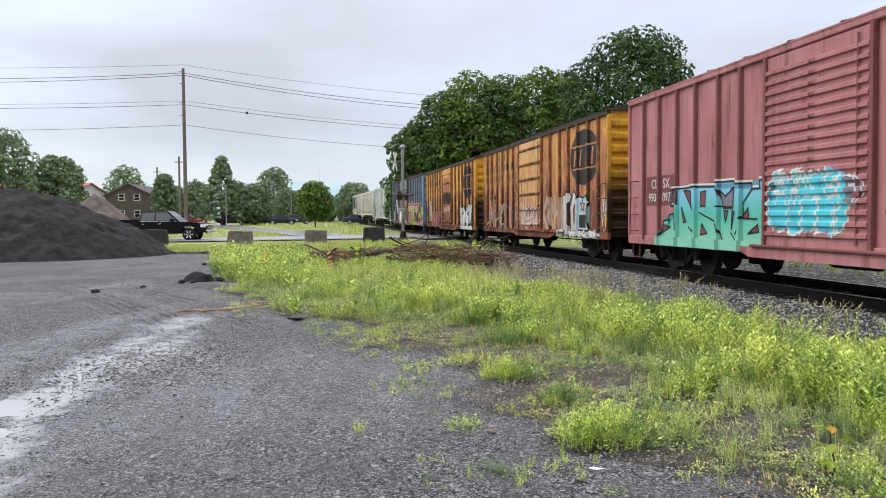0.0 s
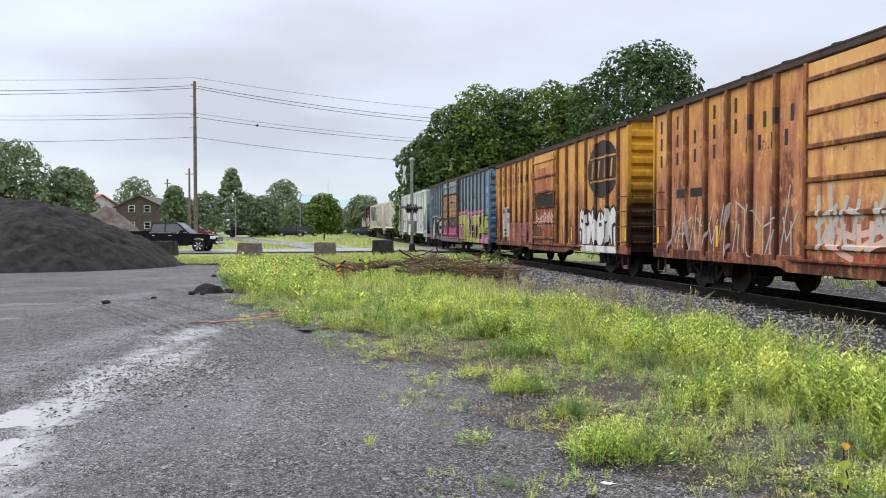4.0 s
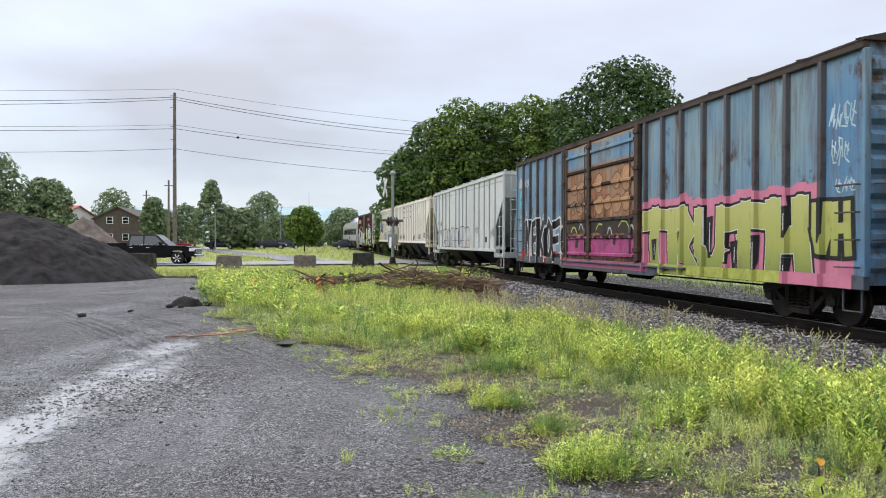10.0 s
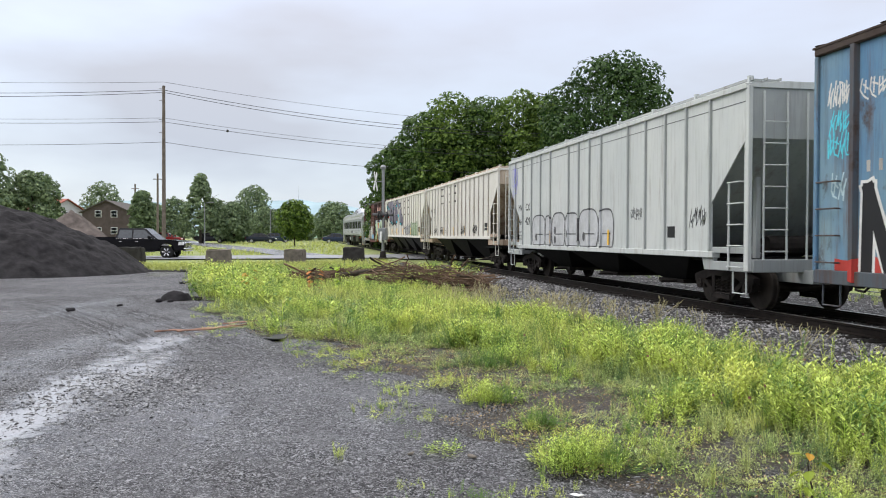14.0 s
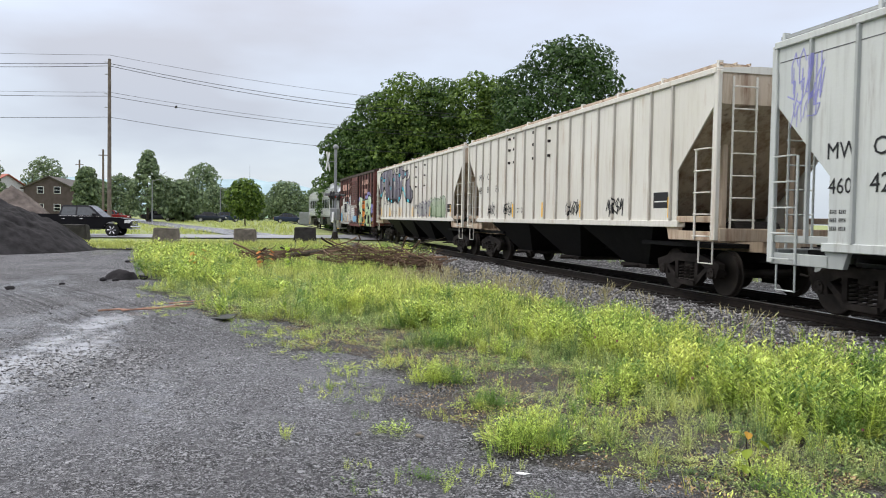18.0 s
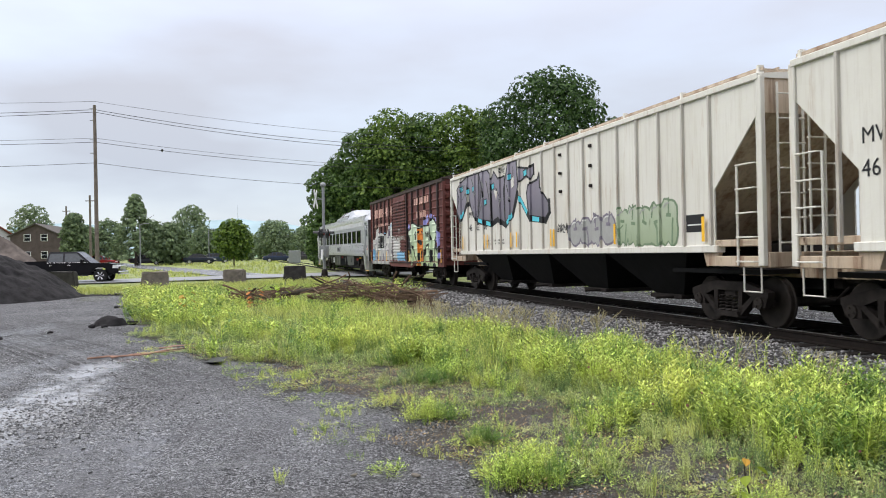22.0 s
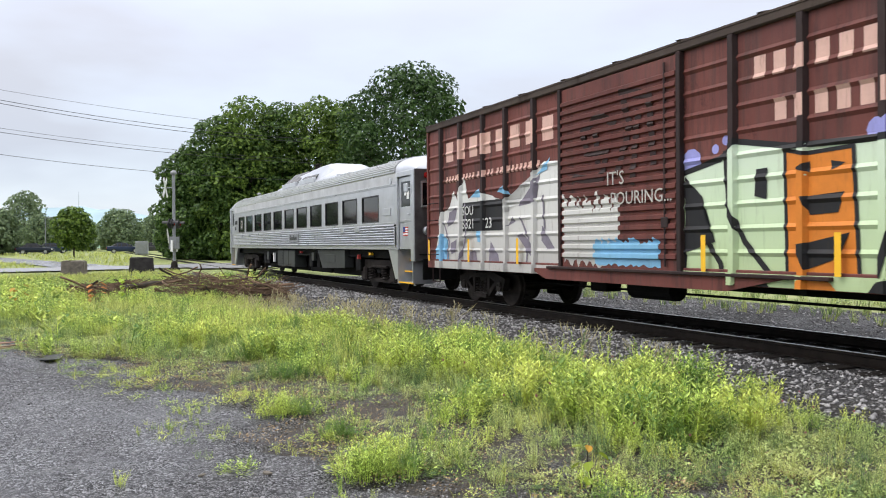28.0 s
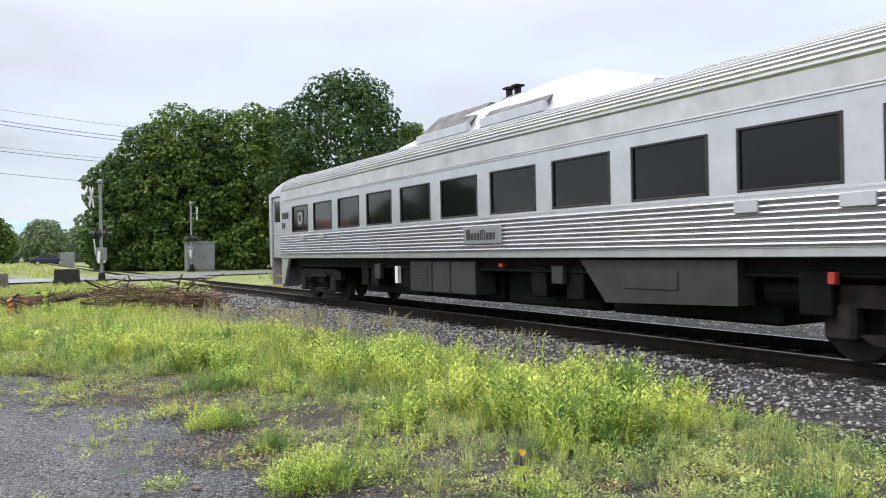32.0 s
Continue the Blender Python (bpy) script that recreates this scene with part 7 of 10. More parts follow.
# ---- 9 the stainless steel passenger railcar at the end of the train ----
def railcar(near, far):
    half = (far - near) / 2
    car = thing("passenger_railcar", "stainless steel diesel railcar with fluted sides and dark windows", "railcar", "cars of the freight train")
    y0 = 1.52
    low, belt, letter, eave = 1.24, 1.98, 3.06, 3.36
    vest = half - 1.28                                   # where the end vestibules begin
    win = [(-10.02 + 1.89 * k, -10.02 + 1.89 * k + 1.40) for k in range(11)]
    for sgn in (1, -1):
        # fluted lower side
        bm = bmesh.new()
        prof, z = [(0.0, low + 0.10)], low + 0.10
        flutes = 8
        pitch = (belt - low - 0.14) / flutes
        for k in range(flutes):
            zk = low + 0.12 + k * pitch
            prof += [(0.0, zk), (0.028, zk + 0.05 * pitch), (0.058, zk + 0.22 * pitch), (0.070, zk + 0.46 * pitch), (0.058, zk + 0.70 * pitch), (0.028, zk + 0.87 * pitch), (0.0, zk + 0.92 * pitch)]
        prof.append((0.0, belt))
        sheet(bm, [-vest, vest], list(range(len(prof))), lambda x, i: (x * sgn, sgn * (y0 + prof[int(i)][0]), prof[int(i)][1]))
        part("fluted_side", bm, M_STEEL, car)
        bm = bmesh.new()
        box(bm, -vest, vest, sgn * (y0 - 0.03), sgn * (y0 + 0.012), low, low + 0.11, 0.008)
        part("side_sill", bm, M_STEELFLAT, car)
        # window band
        bm = bmesh.new()
        box(bm, -vest, vest, sgn * (y0 - 0.04), sgn * y0, belt, 2.06)
        box(bm, -vest, vest, sgn * (y0 - 0.04), sgn * y0, 2.82, letter - 0.02)
        xs = [-vest] + [v for w in win for v in w] + [vest]
        for a, b in zip(xs[::2], xs[1::2]):
            box(bm, a, b, sgn * (y0 - 0.04), sgn * y0, 2.06, 2.82)
        part("window_band", bm, M_STEELFLAT, car)
        bm = bmesh.new()
        for z in (belt + 0.01, letter - 0.03, letter + 0.01):
            box(bm, -vest, vest, sgn * y0, sgn * (y0 + 0.016), z, z + 0.026, 0.004)
        part("belt_moulding", bm, M_STEEL, car)
        bm = bmesh.new()
        box(bm, -vest, vest, sgn * (y0 - 0.05), sgn * (y0 + 0.004), letter - 0.02, eave + 0.03)
        part("letterboard", bm, M_STEELDULL, car)
        for a, b in win:
            bm = bmesh.new()
            box(bm, a, b, sgn * (y0 - 0.05), sgn * (y0 - 0.02), 2.06, 2.82)
            wn_ = part("window", bm, M_GLASS, car, "dark tinted window")
            bm = bmesh.new()
            for x0_, x1_, z0_, z1_ in ((a - 0.02, a + 0.025, 2.04, 2.84), (b - 0.025, b + 0.02, 2.04, 2.84), (a - 0.02, b + 0.02, 2.04, 2.075), (a - 0.02, b + 0.02, 2.805, 2.84)):
                box(bm, x0_, x1_, sgn * (y0 - 0.02), sgn * (y0 + 0.012), z0_, z1_, 0.006)
            part("window_frame", bm, M_BLACK, wn_)
        # hatches and plates on the side
        for x, z, w, h in ((-8.35, 1.78, 0.42, 0.16), (-6.9, 1.78, 0.36, 0.16), (9.2, 1.78, 0.3, 0.13), (7.6, 1.80, 0.3, 0.13), (-10.75, 2.22, 0.5, 0.2)):
            bm = bmesh.new()
            box(bm, x - w / 2, x + w / 2, sgn * y0, sgn * (y0 + (0.095 if z < 2 else 0.03)), z, z + h, 0.008)
            part("side_hatch", bm, M_STEELFLAT, car)
        # corner shell of the vestibules, with door and steps
        for sx in (1, -1):
            def span(a, b):
                return (min(sx * a, sx * b), max(sx * a, sx * b))
            bm = bmesh.new()
            for a, b, z0_, z1_ in ((vest, vest + 0.10, low - 0.02, eave + 0.02), (half - 0.24, half - 0.02, low - 0.3, eave + 0.02), (vest + 0.10, half - 0.24, 3.24, eave + 0.02)):
                xa, xb = span(a, b)
                box(bm, xa, xb, sgn * (y0 - 0.06), sgn * (y0 + 0.01), z0_, z1_, 0.01)
            part("vestibule_side", bm, M_STEELFLAT, car)
            xa, xb = span(vest + 0.12, half - 0.26)
            bm = bmesh.new()
            for a, b, z0_, z1_ in ((xa, xb, low + 0.02, 2.42), (xa, xb, 3.1, 3.22), (xa, xa + 0.14, 2.42, 3.1), (xb - 0.14, xb, 2.42, 3.1)):
                box(bm, a, b, sgn * (y0 - 0.10), sgn * (y0 - 0.055), z0_, z1_)
            door = part("vestibule_door", bm, M_STEELFLAT, car)
            bm = bmesh.new()
            box(bm, xa + 0.14, xb - 0.14, sgn * (y0 - 0.09), sgn * (y0 - 0.07), 2.42, 3.1)
            part("door_window", bm, M_GLASS, door)
            bm = bmesh.new()
            box(bm, xa + 0.05, xb - 0.05, sgn * (y0 - 0.06), sgn * (y0 - 0.03), 2.0, 2.06, 0.006)
            rod(bm, (xa + 0.1, sgn * (y0 - 0.03), 2.2), (xa + 0.28, sgn * (y0 - 0.03), 2.2), 0.018, n=6)
            part("door_handle", bm, M_STEEL, door)
            bm = bmesh.new()
            xr = sx * (vest + 0.02)
            pipe(bm, [(xr, sgn * y0, 1.3), (xr, sgn * (y0 + 0.06), 1.33), (xr, sgn * (y0 + 0.06), 1.87), (xr, sgn * y0, 1.9)], 0.014, 6)
            part("hand_rail", bm, M_STEEL, car)
            bm = bmesh.new()                              # step well
            xa, xb = span(vest + 0.08, half - 0.2)
            box(bm, xa - 0.04, xa, sgn * (y0 - 0.7), sgn * (y0 - 0.02), 0.36, low)
            box(bm, xb, xb + 0.04, sgn * (y0 - 0.7), sgn * (y0 - 0.02), 0.30, low)
            box(bm, xa, xb, sgn * (y0 - 0.72), sgn * (y0 - 0.66), 0.36, low)
            part("step_well", bm, M_STEELFLAT, car)
            for k, z in enumerate((0.36, 0.66, 0.96)):
                bm = bmesh.new()
                box(bm, xa, xb, sgn * (y0 - 0.62), sgn * (y0 - 0.06 - 0.17 * k), z - 0.03, z, 0.004)
                st = part("step", bm, M_STEELFLAT, car)
                bm = bmesh.new()
                box(bm, xa + 0.01, xb - 0.01, sgn * (y0 - 0.10 - 0.17 * k), sgn * (y0 - 0.045 - 0.17 * k), z - 0.034, z + 0.004, 0.003)
                part("step_edge", bm, M_YELLOW, st, "yellow step nosing")
            bm = bmesh.new()                              # sloping skirt beside the steps
            slab(bm, ((sx * (vest + 0.05), low), (sx * (vest + 0.05), 0.42), (sx * (vest - 0.12), 0.42), (sx * (vest - 0.62), low)), "y", sgn * (y0 - 0.10), sgn * (y0 - 0.02))
            part("step_skirt", bm, M_STEELFLAT, car)
    # roof: fluted crown with smooth, domed ends
    def crown(scale_z, ribs):
        """Half-round roof section: points evenly spaced along the arc, every other one raised as a rib."""
        fine = [(y0 * (abs(math.cos(a)) ** 0.72) * (1 if math.cos(a) > 0 else -1), eave + 0.53 * max(0.0, math.sin(a)) ** 0.8 * scale_z) for a in np.linspace(0, math.pi, 400)]
        ln = np.concatenate([[0], np.cumsum([math.hypot(b[0] - a[0], b[1] - a[1]) for a, b in zip(fine[:-1], fine[1:])])])
        pts = []
        n = 150
        for i in range(n + 1):
            d = ln[-1] * i / n
            y, z = float(np.interp(d, ln, [p[0] for p in fine])), float(np.interp(d, ln, [p[1] for p in fine]))
            if ribs and 0 < i < n and i % 3:
                k = 0.036 / math.hypot(y, 1.2)
                y, z = y * (1 + k * 0.9), z + k * 1.1
            pts.append((y, z))
        return pts
    bm = bmesh.new()
    rows = [[bm.verts.new((x, y, z)) for y, z in crown(1, True)] for x in (-vest + 0.05, vest - 0.05)]
    for i in range(150):
        bm.faces.new((rows[0][i], rows[0][i + 1], rows[1][i + 1], rows[1][i]))
    bmesh.ops.recalc_face_normals(bm, faces=bm.faces[:])
    part("fluted_roof", bm, M_STEEL, car)
    for sx in (1, -1):
        bm = bmesh.new()
        rows = []
        for u in (0.0, 0.45, 0.75, 0.92, 1.0):
            k = math.sqrt(max(0, 1 - (u * 0.93) ** 2.6))
            rows.append([bm.verts.new((sx * (vest - 0.06 + u * (half - vest + 0.05)), y * (1 - 0.05 * u), z + 0.012)) for y, z in crown(k, False)])
        for a, b in zip(rows[:-1], rows[1:]):
            for i in range(150):
                bm.faces.new((a[i], a[i + 1], b[i + 1], b[i]))
        bm.faces.new(rows[-1])
        bmesh.ops.recalc_face_normals(bm, faces=bm.faces[:])
        part("roof_end", bm, M_STEELFLAT, car, smooth=True)
    # raised housing on the roof: smooth hoods at both ends, radiators and louvres between
    bm = bmesh.new()
    prof = ((3.6, 3.86), (2.8, 4.16), (1.2, 4.34), (-0.8, 4.44), (-2.3, 4.50), (-3.0, 4.46), (-3.8, 4.22), (-4.9, 3.88))
    rows = []
    for x, top in prof:
        w = 1.02
        rows.append([bm.verts.new((x, y, z)) for y, z in ((w + 0.22, 3.68), (w + 0.06, min(top, 3.9)), (w - 0.2, top - 0.10 if top > 4.1 else top), (0.5, top), (-0.5, top), (-w + 0.2, top - 0.10 if top > 4.1 else top), (-w - 0.06, min(top, 3.9)), (-w - 0.22, 3.68))])
    for a, b in zip(rows[:-1], rows[1:]):
        for i in range(7):
            bm.faces.new((a[i], a[i + 1], b[i + 1], b[i]))
    bm.faces.new(rows[0][::-1])
    bm.faces.new(rows[-1])
    bmesh.ops.recalc_face_normals(bm, faces=bm.faces[:])
    part("roof_housing", bm, M_STEELFLAT, car)
    for sgn in (1, -1):
        for xa, xb in ((2.5, 0.3), (-0.2, -2.3)):
            bm = bmesh.new()
            slab(bm, ((sgn * 0.45, 4.44), (sgn * 0.60, 4.44), (sgn * 1.12, 3.98), (sgn * 1.08, 3.90), (sgn * 0.7, 4.24)), "x", xb, xa)
            part("radiator_screen", bm, M_SCREEN, car)
            bm = bmesh.new()
            box(bm, xb, xa, sgn * 1.08, sgn * 1.20, 3.80, 3.98, 0.01)
            part("radiator_frame", bm, M_STEELFLAT, car)
    for x in (-0.1, -0.4):
        bm = bmesh.new()
        rod(bm, (x, 0.4, 4.4), (x, 0.4, 4.66), 0.07, n=10)
        box(bm, x - 0.1, x + 0.1, 0.3, 0.5, 4.64, 4.68)
        part("exhaust_stack", bm, M_UNDER, car)
    for x in (-5.9, -6.4, -10.2, 10.6, 10.2):
        bm = bmesh.new()
        box(bm, x - 0.2, x + 0.2, 1.06, 1.2, 3.60, 3.82, 0.01)
        v = part("roof_vent", bm, M_STEELFLAT, car)
        bm = bmesh.new()
        box(bm, x - 0.15, x + 0.15, 1.19, 1.21, 3.64, 3.78)
        part("vent_grille", bm, M_UNDER, v)
    bm = bmesh.new()
    for z in (3.18,):
        rod(bm, (-11.0, 1.52, z), (-11.0, 1.545, z), 0.09, n=14)
    part("vent_cap", bm, M_STEEL, car)
    # ends
    for sx in (1, -1):
        bm = bmesh.new()
        xa, xb = min(sx * (half - 0.03), sx * half), max(sx * (half - 0.03), sx * half)
        box(bm, xa, xb, -y0 + 0.02, y0 - 0.02, 0.95, eave + 0.03, 0.0)
        part("end_wall", bm, M_STEELEND, car)
        for y, w in ((0.92, 0.36), (-0.92, 0.36), (0.0, 0.3)):
            bm = bmesh.new()
            xa, xb = min(sx * half, sx * (half + 0.012)), max(sx * half, sx * (half + 0.012))
            box(bm, xa, xb, y - w, y + w, 2.42, 3.02, 0.0)
            ew = part("end_window", bm, M_GLASS, car)
            bm = bmesh.new()
            xa, xb = min(sx * half, sx * (half + 0.025)), max(sx * half, sx * (half + 0.025))
            for a, b, c, d in ((y - w - 0.05, y - w, 2.37, 3.07), (y + w, y + w + 0.05, 2.37, 3.07), (y - w, y + w, 2.37, 2.42), (y - w, y + w, 3.02, 3.07)):
                box(bm, xa, xb, a, b, c, d, 0.004)
            part("window_frame", bm, M_STEEL, ew)
        for y in (1.15, -1.15):
            bm = bmesh.new()
            lathe(bm, ((0.01, 0.0), (0.13, 0.0), (0.13, 0.08), (0.10, 0.10), (0.01, 0.085)), "x", 16)
            hl = part("headlight", bm, M_STEEL, car)
            hl.matrix_basis = Matrix.Translation((sx * half, y, 1.75)) @ (Matrix.Identity(4) if sx > 0 else Matrix.Rotation(math.pi, 4, "Z"))
            bm = bmesh.new()
            lathe(bm, ((0.01, 0.0), (0.09, 0.0), (0.09, 0.05), (0.01, 0.07)), "x", 14)
            ml = part("marker_lamp", bm, M_REDLENS, car, "dark red marker lamp")
            ml.matrix_basis = Matrix.Translation((sx * half, y, 3.22)) @ (Matrix.Identity(4) if sx > 0 else Matrix.Rotation(math.pi, 4, "Z"))
        bm = bmesh.new()
        xa, xb = min(sx * half, sx * (half + 0.02)), max(sx * half, sx * (half + 0.02))
        box(bm, xa, xb, 0.55, 0.95, 3.14, 3.30, 0.005)
        nb_ = part("number_board", bm, M_BLACK, car)
        fig = letters("2003", 0.15, M_WHITE, nb_, (0, 0, 0), "lettering")
        fig.matrix_basis = Matrix.Translation((sx * (half + 0.024), 0.93 if sx < 0 else 0.57, 3.165)) @ Matrix.Rotation(radians(90 if sx < 0 else -90), 4, "Z")
        bm = bmesh.new()
        box(bm, min(sx * half, sx * (half + 0.05)), max(sx * half, sx * (half + 0.05)), 0.3, 1.3, 0.45, 1.0, 0.01)
        pipe(bm, [(sx * (half + 0.05), 0.5, 1.1), (sx * (half + 0.05), 1.4, 1.12)], 0.02)
        part("end_apron", bm, M_UNDERBLACK, car)
    bm = bmesh.new()                                       # air horns
    for k, (y, ln) in enumerate(((0.28, 0.22), (0.42, 0.30), (0.56, 0.26))):
        for sx in (1, -1):
            x, z = -half + 0.85, 3.98 + 0.02 * k
            rod(bm, (x, y, z), (x + sx * ln * 0.7, y, z), 0.018, 0.035, 10)
            rod(bm, (x + sx * ln * 0.7, y, z), (x + sx * ln, y, z), 0.035, 0.075, 12)
    box(bm, -half + 0.80, -half + 0.90, 0.24, 0.6, 3.74, 3.98)
    part("air_horn", bm, M_BLACK, car)
    for k, (w, h) in enumerate(((0.17, 0.22), (0.12, 0.16))):   # notices behind the cab door's glass
        bm = bmesh.new()
        x = -half + 0.50 + 0.22 * k
        box(bm, x, x + w, 1.446, 1.452, 2.62 + 0.1 * k, 2.62 + 0.1 * k + h)
        part("paper_notice", bm, M_WHITE, car, "white paper notice in the cab door window")
    bm = bmesh.new()
    box(bm, -half + 0.28, -half + 0.5, 1.56, 1.62, 2.78, 3.02, 0.02)
    pipe(bm, [(-half + 0.2, 1.5, 2.9), (-half + 0.3, 1.58, 2.9)], 0.015)
    part("wing_mirror", bm, M_STEELFLAT, car)
    # writing: name plate on the side as worn bars, small flag by the door
    bm = bmesh.new()
    box(bm, -1.52, -0.18, 1.545, 1.605, 1.50, 1.82, 0.01)
    plate = part("name_plate", bm, M_GALV, car, "grey name plate with worn black lettering")
    bm = bmesh.new()
    x = -0.30
    for w, h in ((0.13, 0.20), (0.09, 0.13), (0.09, 0.13), (0.08, 0.13), (0.06, 0.18), (0.04, 0.2), (0.04, 0.18), (0.09, 0.13), (0.09, 0.13), (0.07, 0.13)):
        box(bm, x - w, x, 1.605, 1.609, 1.58, 1.58 + h)
        x -= w + 0.025
    part("lettering", bm, M_BLACK, plate)
    bm = bmesh.new()
    for k in range(4):
        box(bm, 11.15 - 0.17 * k, 11.28 - 0.17 * k, 1.523, 1.527, 2.48, 2.68)
    for k in range(2):
        box(bm, 11.15 - 0.17 * k, 11.28 - 0.17 * k, 1.523, 1.527, 2.18, 2.36)
    part("lettering", bm, M_BLACK, car)
    fx, fz = -half + 0.88, 1.62
    for k in range(7):
        bm = bmesh.new()
        box(bm, fx - 0.34, fx, 1.470, 1.474, fz + 0.035 * k, fz + 0.035 * (k + 1))
        part("flag_stripe", bm, P_RED if k % 2 == 0 else M_WHITE, car)
    bm = bmesh.new()
    box(bm, fx - 0.14, fx, 1.474, 1.477, fz + 0.105, fz + 0.245)
    part("flag_canton", bm, paint("flag_blue", (0.03, 0.05, 0.2)), car)
    bm = bmesh.new()
    box(bm, 9.3, 9.9, 1.505, 1.509, 2.2, 2.7)
    emblem = part("window_emblem", bm, M_BLACK, car, "dark window panel with a round emblem")
    bm = bmesh.new()
    rod(bm, (9.6, 1.509, 2.45), (9.6, 1.513, 2.45), 0.19, n=20)
    part("emblem_disc", bm, P_PALE, emblem)
    bm = bmesh.new()
    rod(bm, (9.6, 1.513, 2.45), (9.6, 1.516, 2.45), 0.13, n=20)
    part("emblem_disc", bm, P_DKLET, emblem)
    # below the floor
    bm = bmesh.new()
    box(bm, -vest, vest, -1.25, 1.25, 0.98, 1.24)
    box(bm, -half, half, -0.3, 0.3, 0.75, 1.1)
    part("underframe", bm, M_UNDERBLACK, car)
    # black boxes added to block the view: they stand for darkness and gear
    for xa, xb in ((6.2, 2.7), (2.5, -0.4), (-0.6, -3.4), (-3.6, -6.8)):
        bm = bmesh.new()
        box(bm, xb, xa, -0.85, 0.85, 0.34, 1.0, 0.04)
        part("dark_filler_box", bm, M_UNDERBLACK, car)
    M_SKIRT = plain("grey_equipment_box", (0.042, 0.045, 0.043), 0.5, 0.3, 0.2, 3)
    for sgn in (1, -1):
        bm = bmesh.new()
        slab(bm, ((-3.5, 1.2), (-6.6, 1.2), (-6.6, 0.62), (-4.1, 0.55)), "y", sgn * 1.1, sgn * 1.42)
        eb = part("equipment_skirt", bm, M_SKIRT, car)
        bm = bmesh.new()
        box(bm, -5.6, -4.5, sgn * 1.42, sgn * 1.44, 0.78, 1.05, 0.01)
        part("skirt_panel", bm, M_SKIRT, eb)
        for xa, xb in ((2.55, 1.55), (1.5, 0.75), (0.7, -0.25)):
            bm = bmesh.new()
            box(bm, xb, xa, sgn * 0.9, sgn * 1.40, 0.50, 1.18, 0.02)
            bx = part("battery_box", bm, M_SKIRT, car)
            if xa > 2:
                bm = bmesh.new()
                for k in range(8):
                    box(bm, xb + 0.15, xa - 0.1, sgn * 1.40, sgn * 1.42, 0.6 + 0.065 * k, 0.63 + 0.065 * k)
                part("louvre", bm, M_SKIRT, bx)
        for x, z, w, h, mt in ((-2.9, 0.95, 0.30, 0.3, M_SKIRT), (4.25, 0.92, 0.32, 0.36, M_SKIRT), (3.2, 0.85, 0.14, 0.4, M_WHITE), (-7.9, 1.0, 0.09, 0.14, P_RED), (-1.2, 1.1, 0.14, 0.07, P_RED), (-9.0, 1.1, 0.2, 0.08, M_YELLOW), (-11.0, 0.98, 0.26, 0.2, M_WHITE)):
            bm = bmesh.new()
            box(bm, x - w / 2, x + w / 2, sgn * 1.33, sgn * 1.43, z - h / 2, z + h / 2, 0.01)
            part("equipment_plate", bm, mt, car)
    bm = bmesh.new()
    for x, y, r, ln in ((3.6, 0.9, 0.2, 1.0), (-2.0, 0.7, 0.28, 1.3), (-7.2, 0.9, 0.22, 0.9), (5.0, -0.8, 0.25, 1.4), (-1.0, -0.8, 0.25, 1.6)):
        rod(bm, (x - ln / 2, y, 0.82), (x + ln / 2, y, 0.82), r, n=14)
    for x in (-7.6, -3.2, -2.2, 3.0, 4.7, 5.3):
        box(bm, x - 0.22, x + 0.22, 0.5, 1.3, 0.55, 1.1, 0.02)
    pipe(bm, [(-9, 1.25, 1.02), (-4, 1.3, 1.0), (3, 1.3, 1.02), (8, 1.25, 1.02)], 0.03)
    part("air_reservoir", bm, M_UNDERBLACK, car)
    # four-wheel trucks with outside springs
    for sx in (1, -1):
        x = sx * (half - 3.6)
        bm = bmesh.new()
        box(bm, -0.3, 0.3, -1.1, 1.1, 0.5, 0.8, 0.02)
        tr = part("truck", bm, M_UNDERBLACK, car)
        tr.matrix_basis = Matrix.Translation((x, 0, 0))
        for sgn in (1, -1):
            bm = bmesh.new()
            slab(bm, ((-1.75, 0.62), (-1.75, 0.82), (-1.3, 0.92), (1.3, 0.92), (1.75, 0.82), (1.75, 0.62), (1.0, 0.66), (-1.0, 0.66)), "y", sgn * 1.02, sgn * 1.16)
            slab(bm, ((-1.05, 0.36), (-0.85, 0.24), (0.85, 0.24), (1.05, 0.36), (0.8, 0.36), (-0.8, 0.36)), "y", sgn * 1.0, sgn * 1.12)
            for dx in (-1.22, 1.22):
                box(bm, dx - 0.2, dx + 0.2, sgn * 0.98, sgn * 1.22, 0.26, 0.70, 0.05)
            rod(bm, (-0.95, sgn * 1.24, 0.72), (0.2, sgn * 1.24, 0.72), 0.045, n=8)
            part("sideframe", bm, M_UNDER, tr)
            for dx in (-0.55, 0.55):
                bm = bmesh.new()
                coil(bm, dx, sgn * 1.14, 0.34, 0.72, 0.12, 5, 0.026)
                part("spring", bm, M_SPRING, tr)
        for dx in (-1.22, 1.22):
            rest = Matrix.Translation((x + dx, 0, WHEEL_R))
            AXLES.append((linked("wheelset", FREIGHT_WHEELS, None, car, m=rest), rest, WHEEL_R))
    add_couplers(car, half + 0.05)
    TRAIN.append((car, near, far))
    return car


railcar(148.6, 173.9)

# ---- stones ----
def ico(seed, squash=0.7):
    bm = bmesh.new()
    bmesh.ops.create_icosphere(bm, subdivisions=1, radius=1)
    r = random.Random(seed)
    for v in bm.verts:
        v.co *= r.uniform(0.7, 1.2)
        v.co.z *= squash
    bm.verts.ensure_lookup_table()
    vs = np.array([v.co[:] for v in bm.verts])
    fs = np.array([[v.index for v in f.verts] for f in bm.faces])
    bm.free()
    return vs, fs


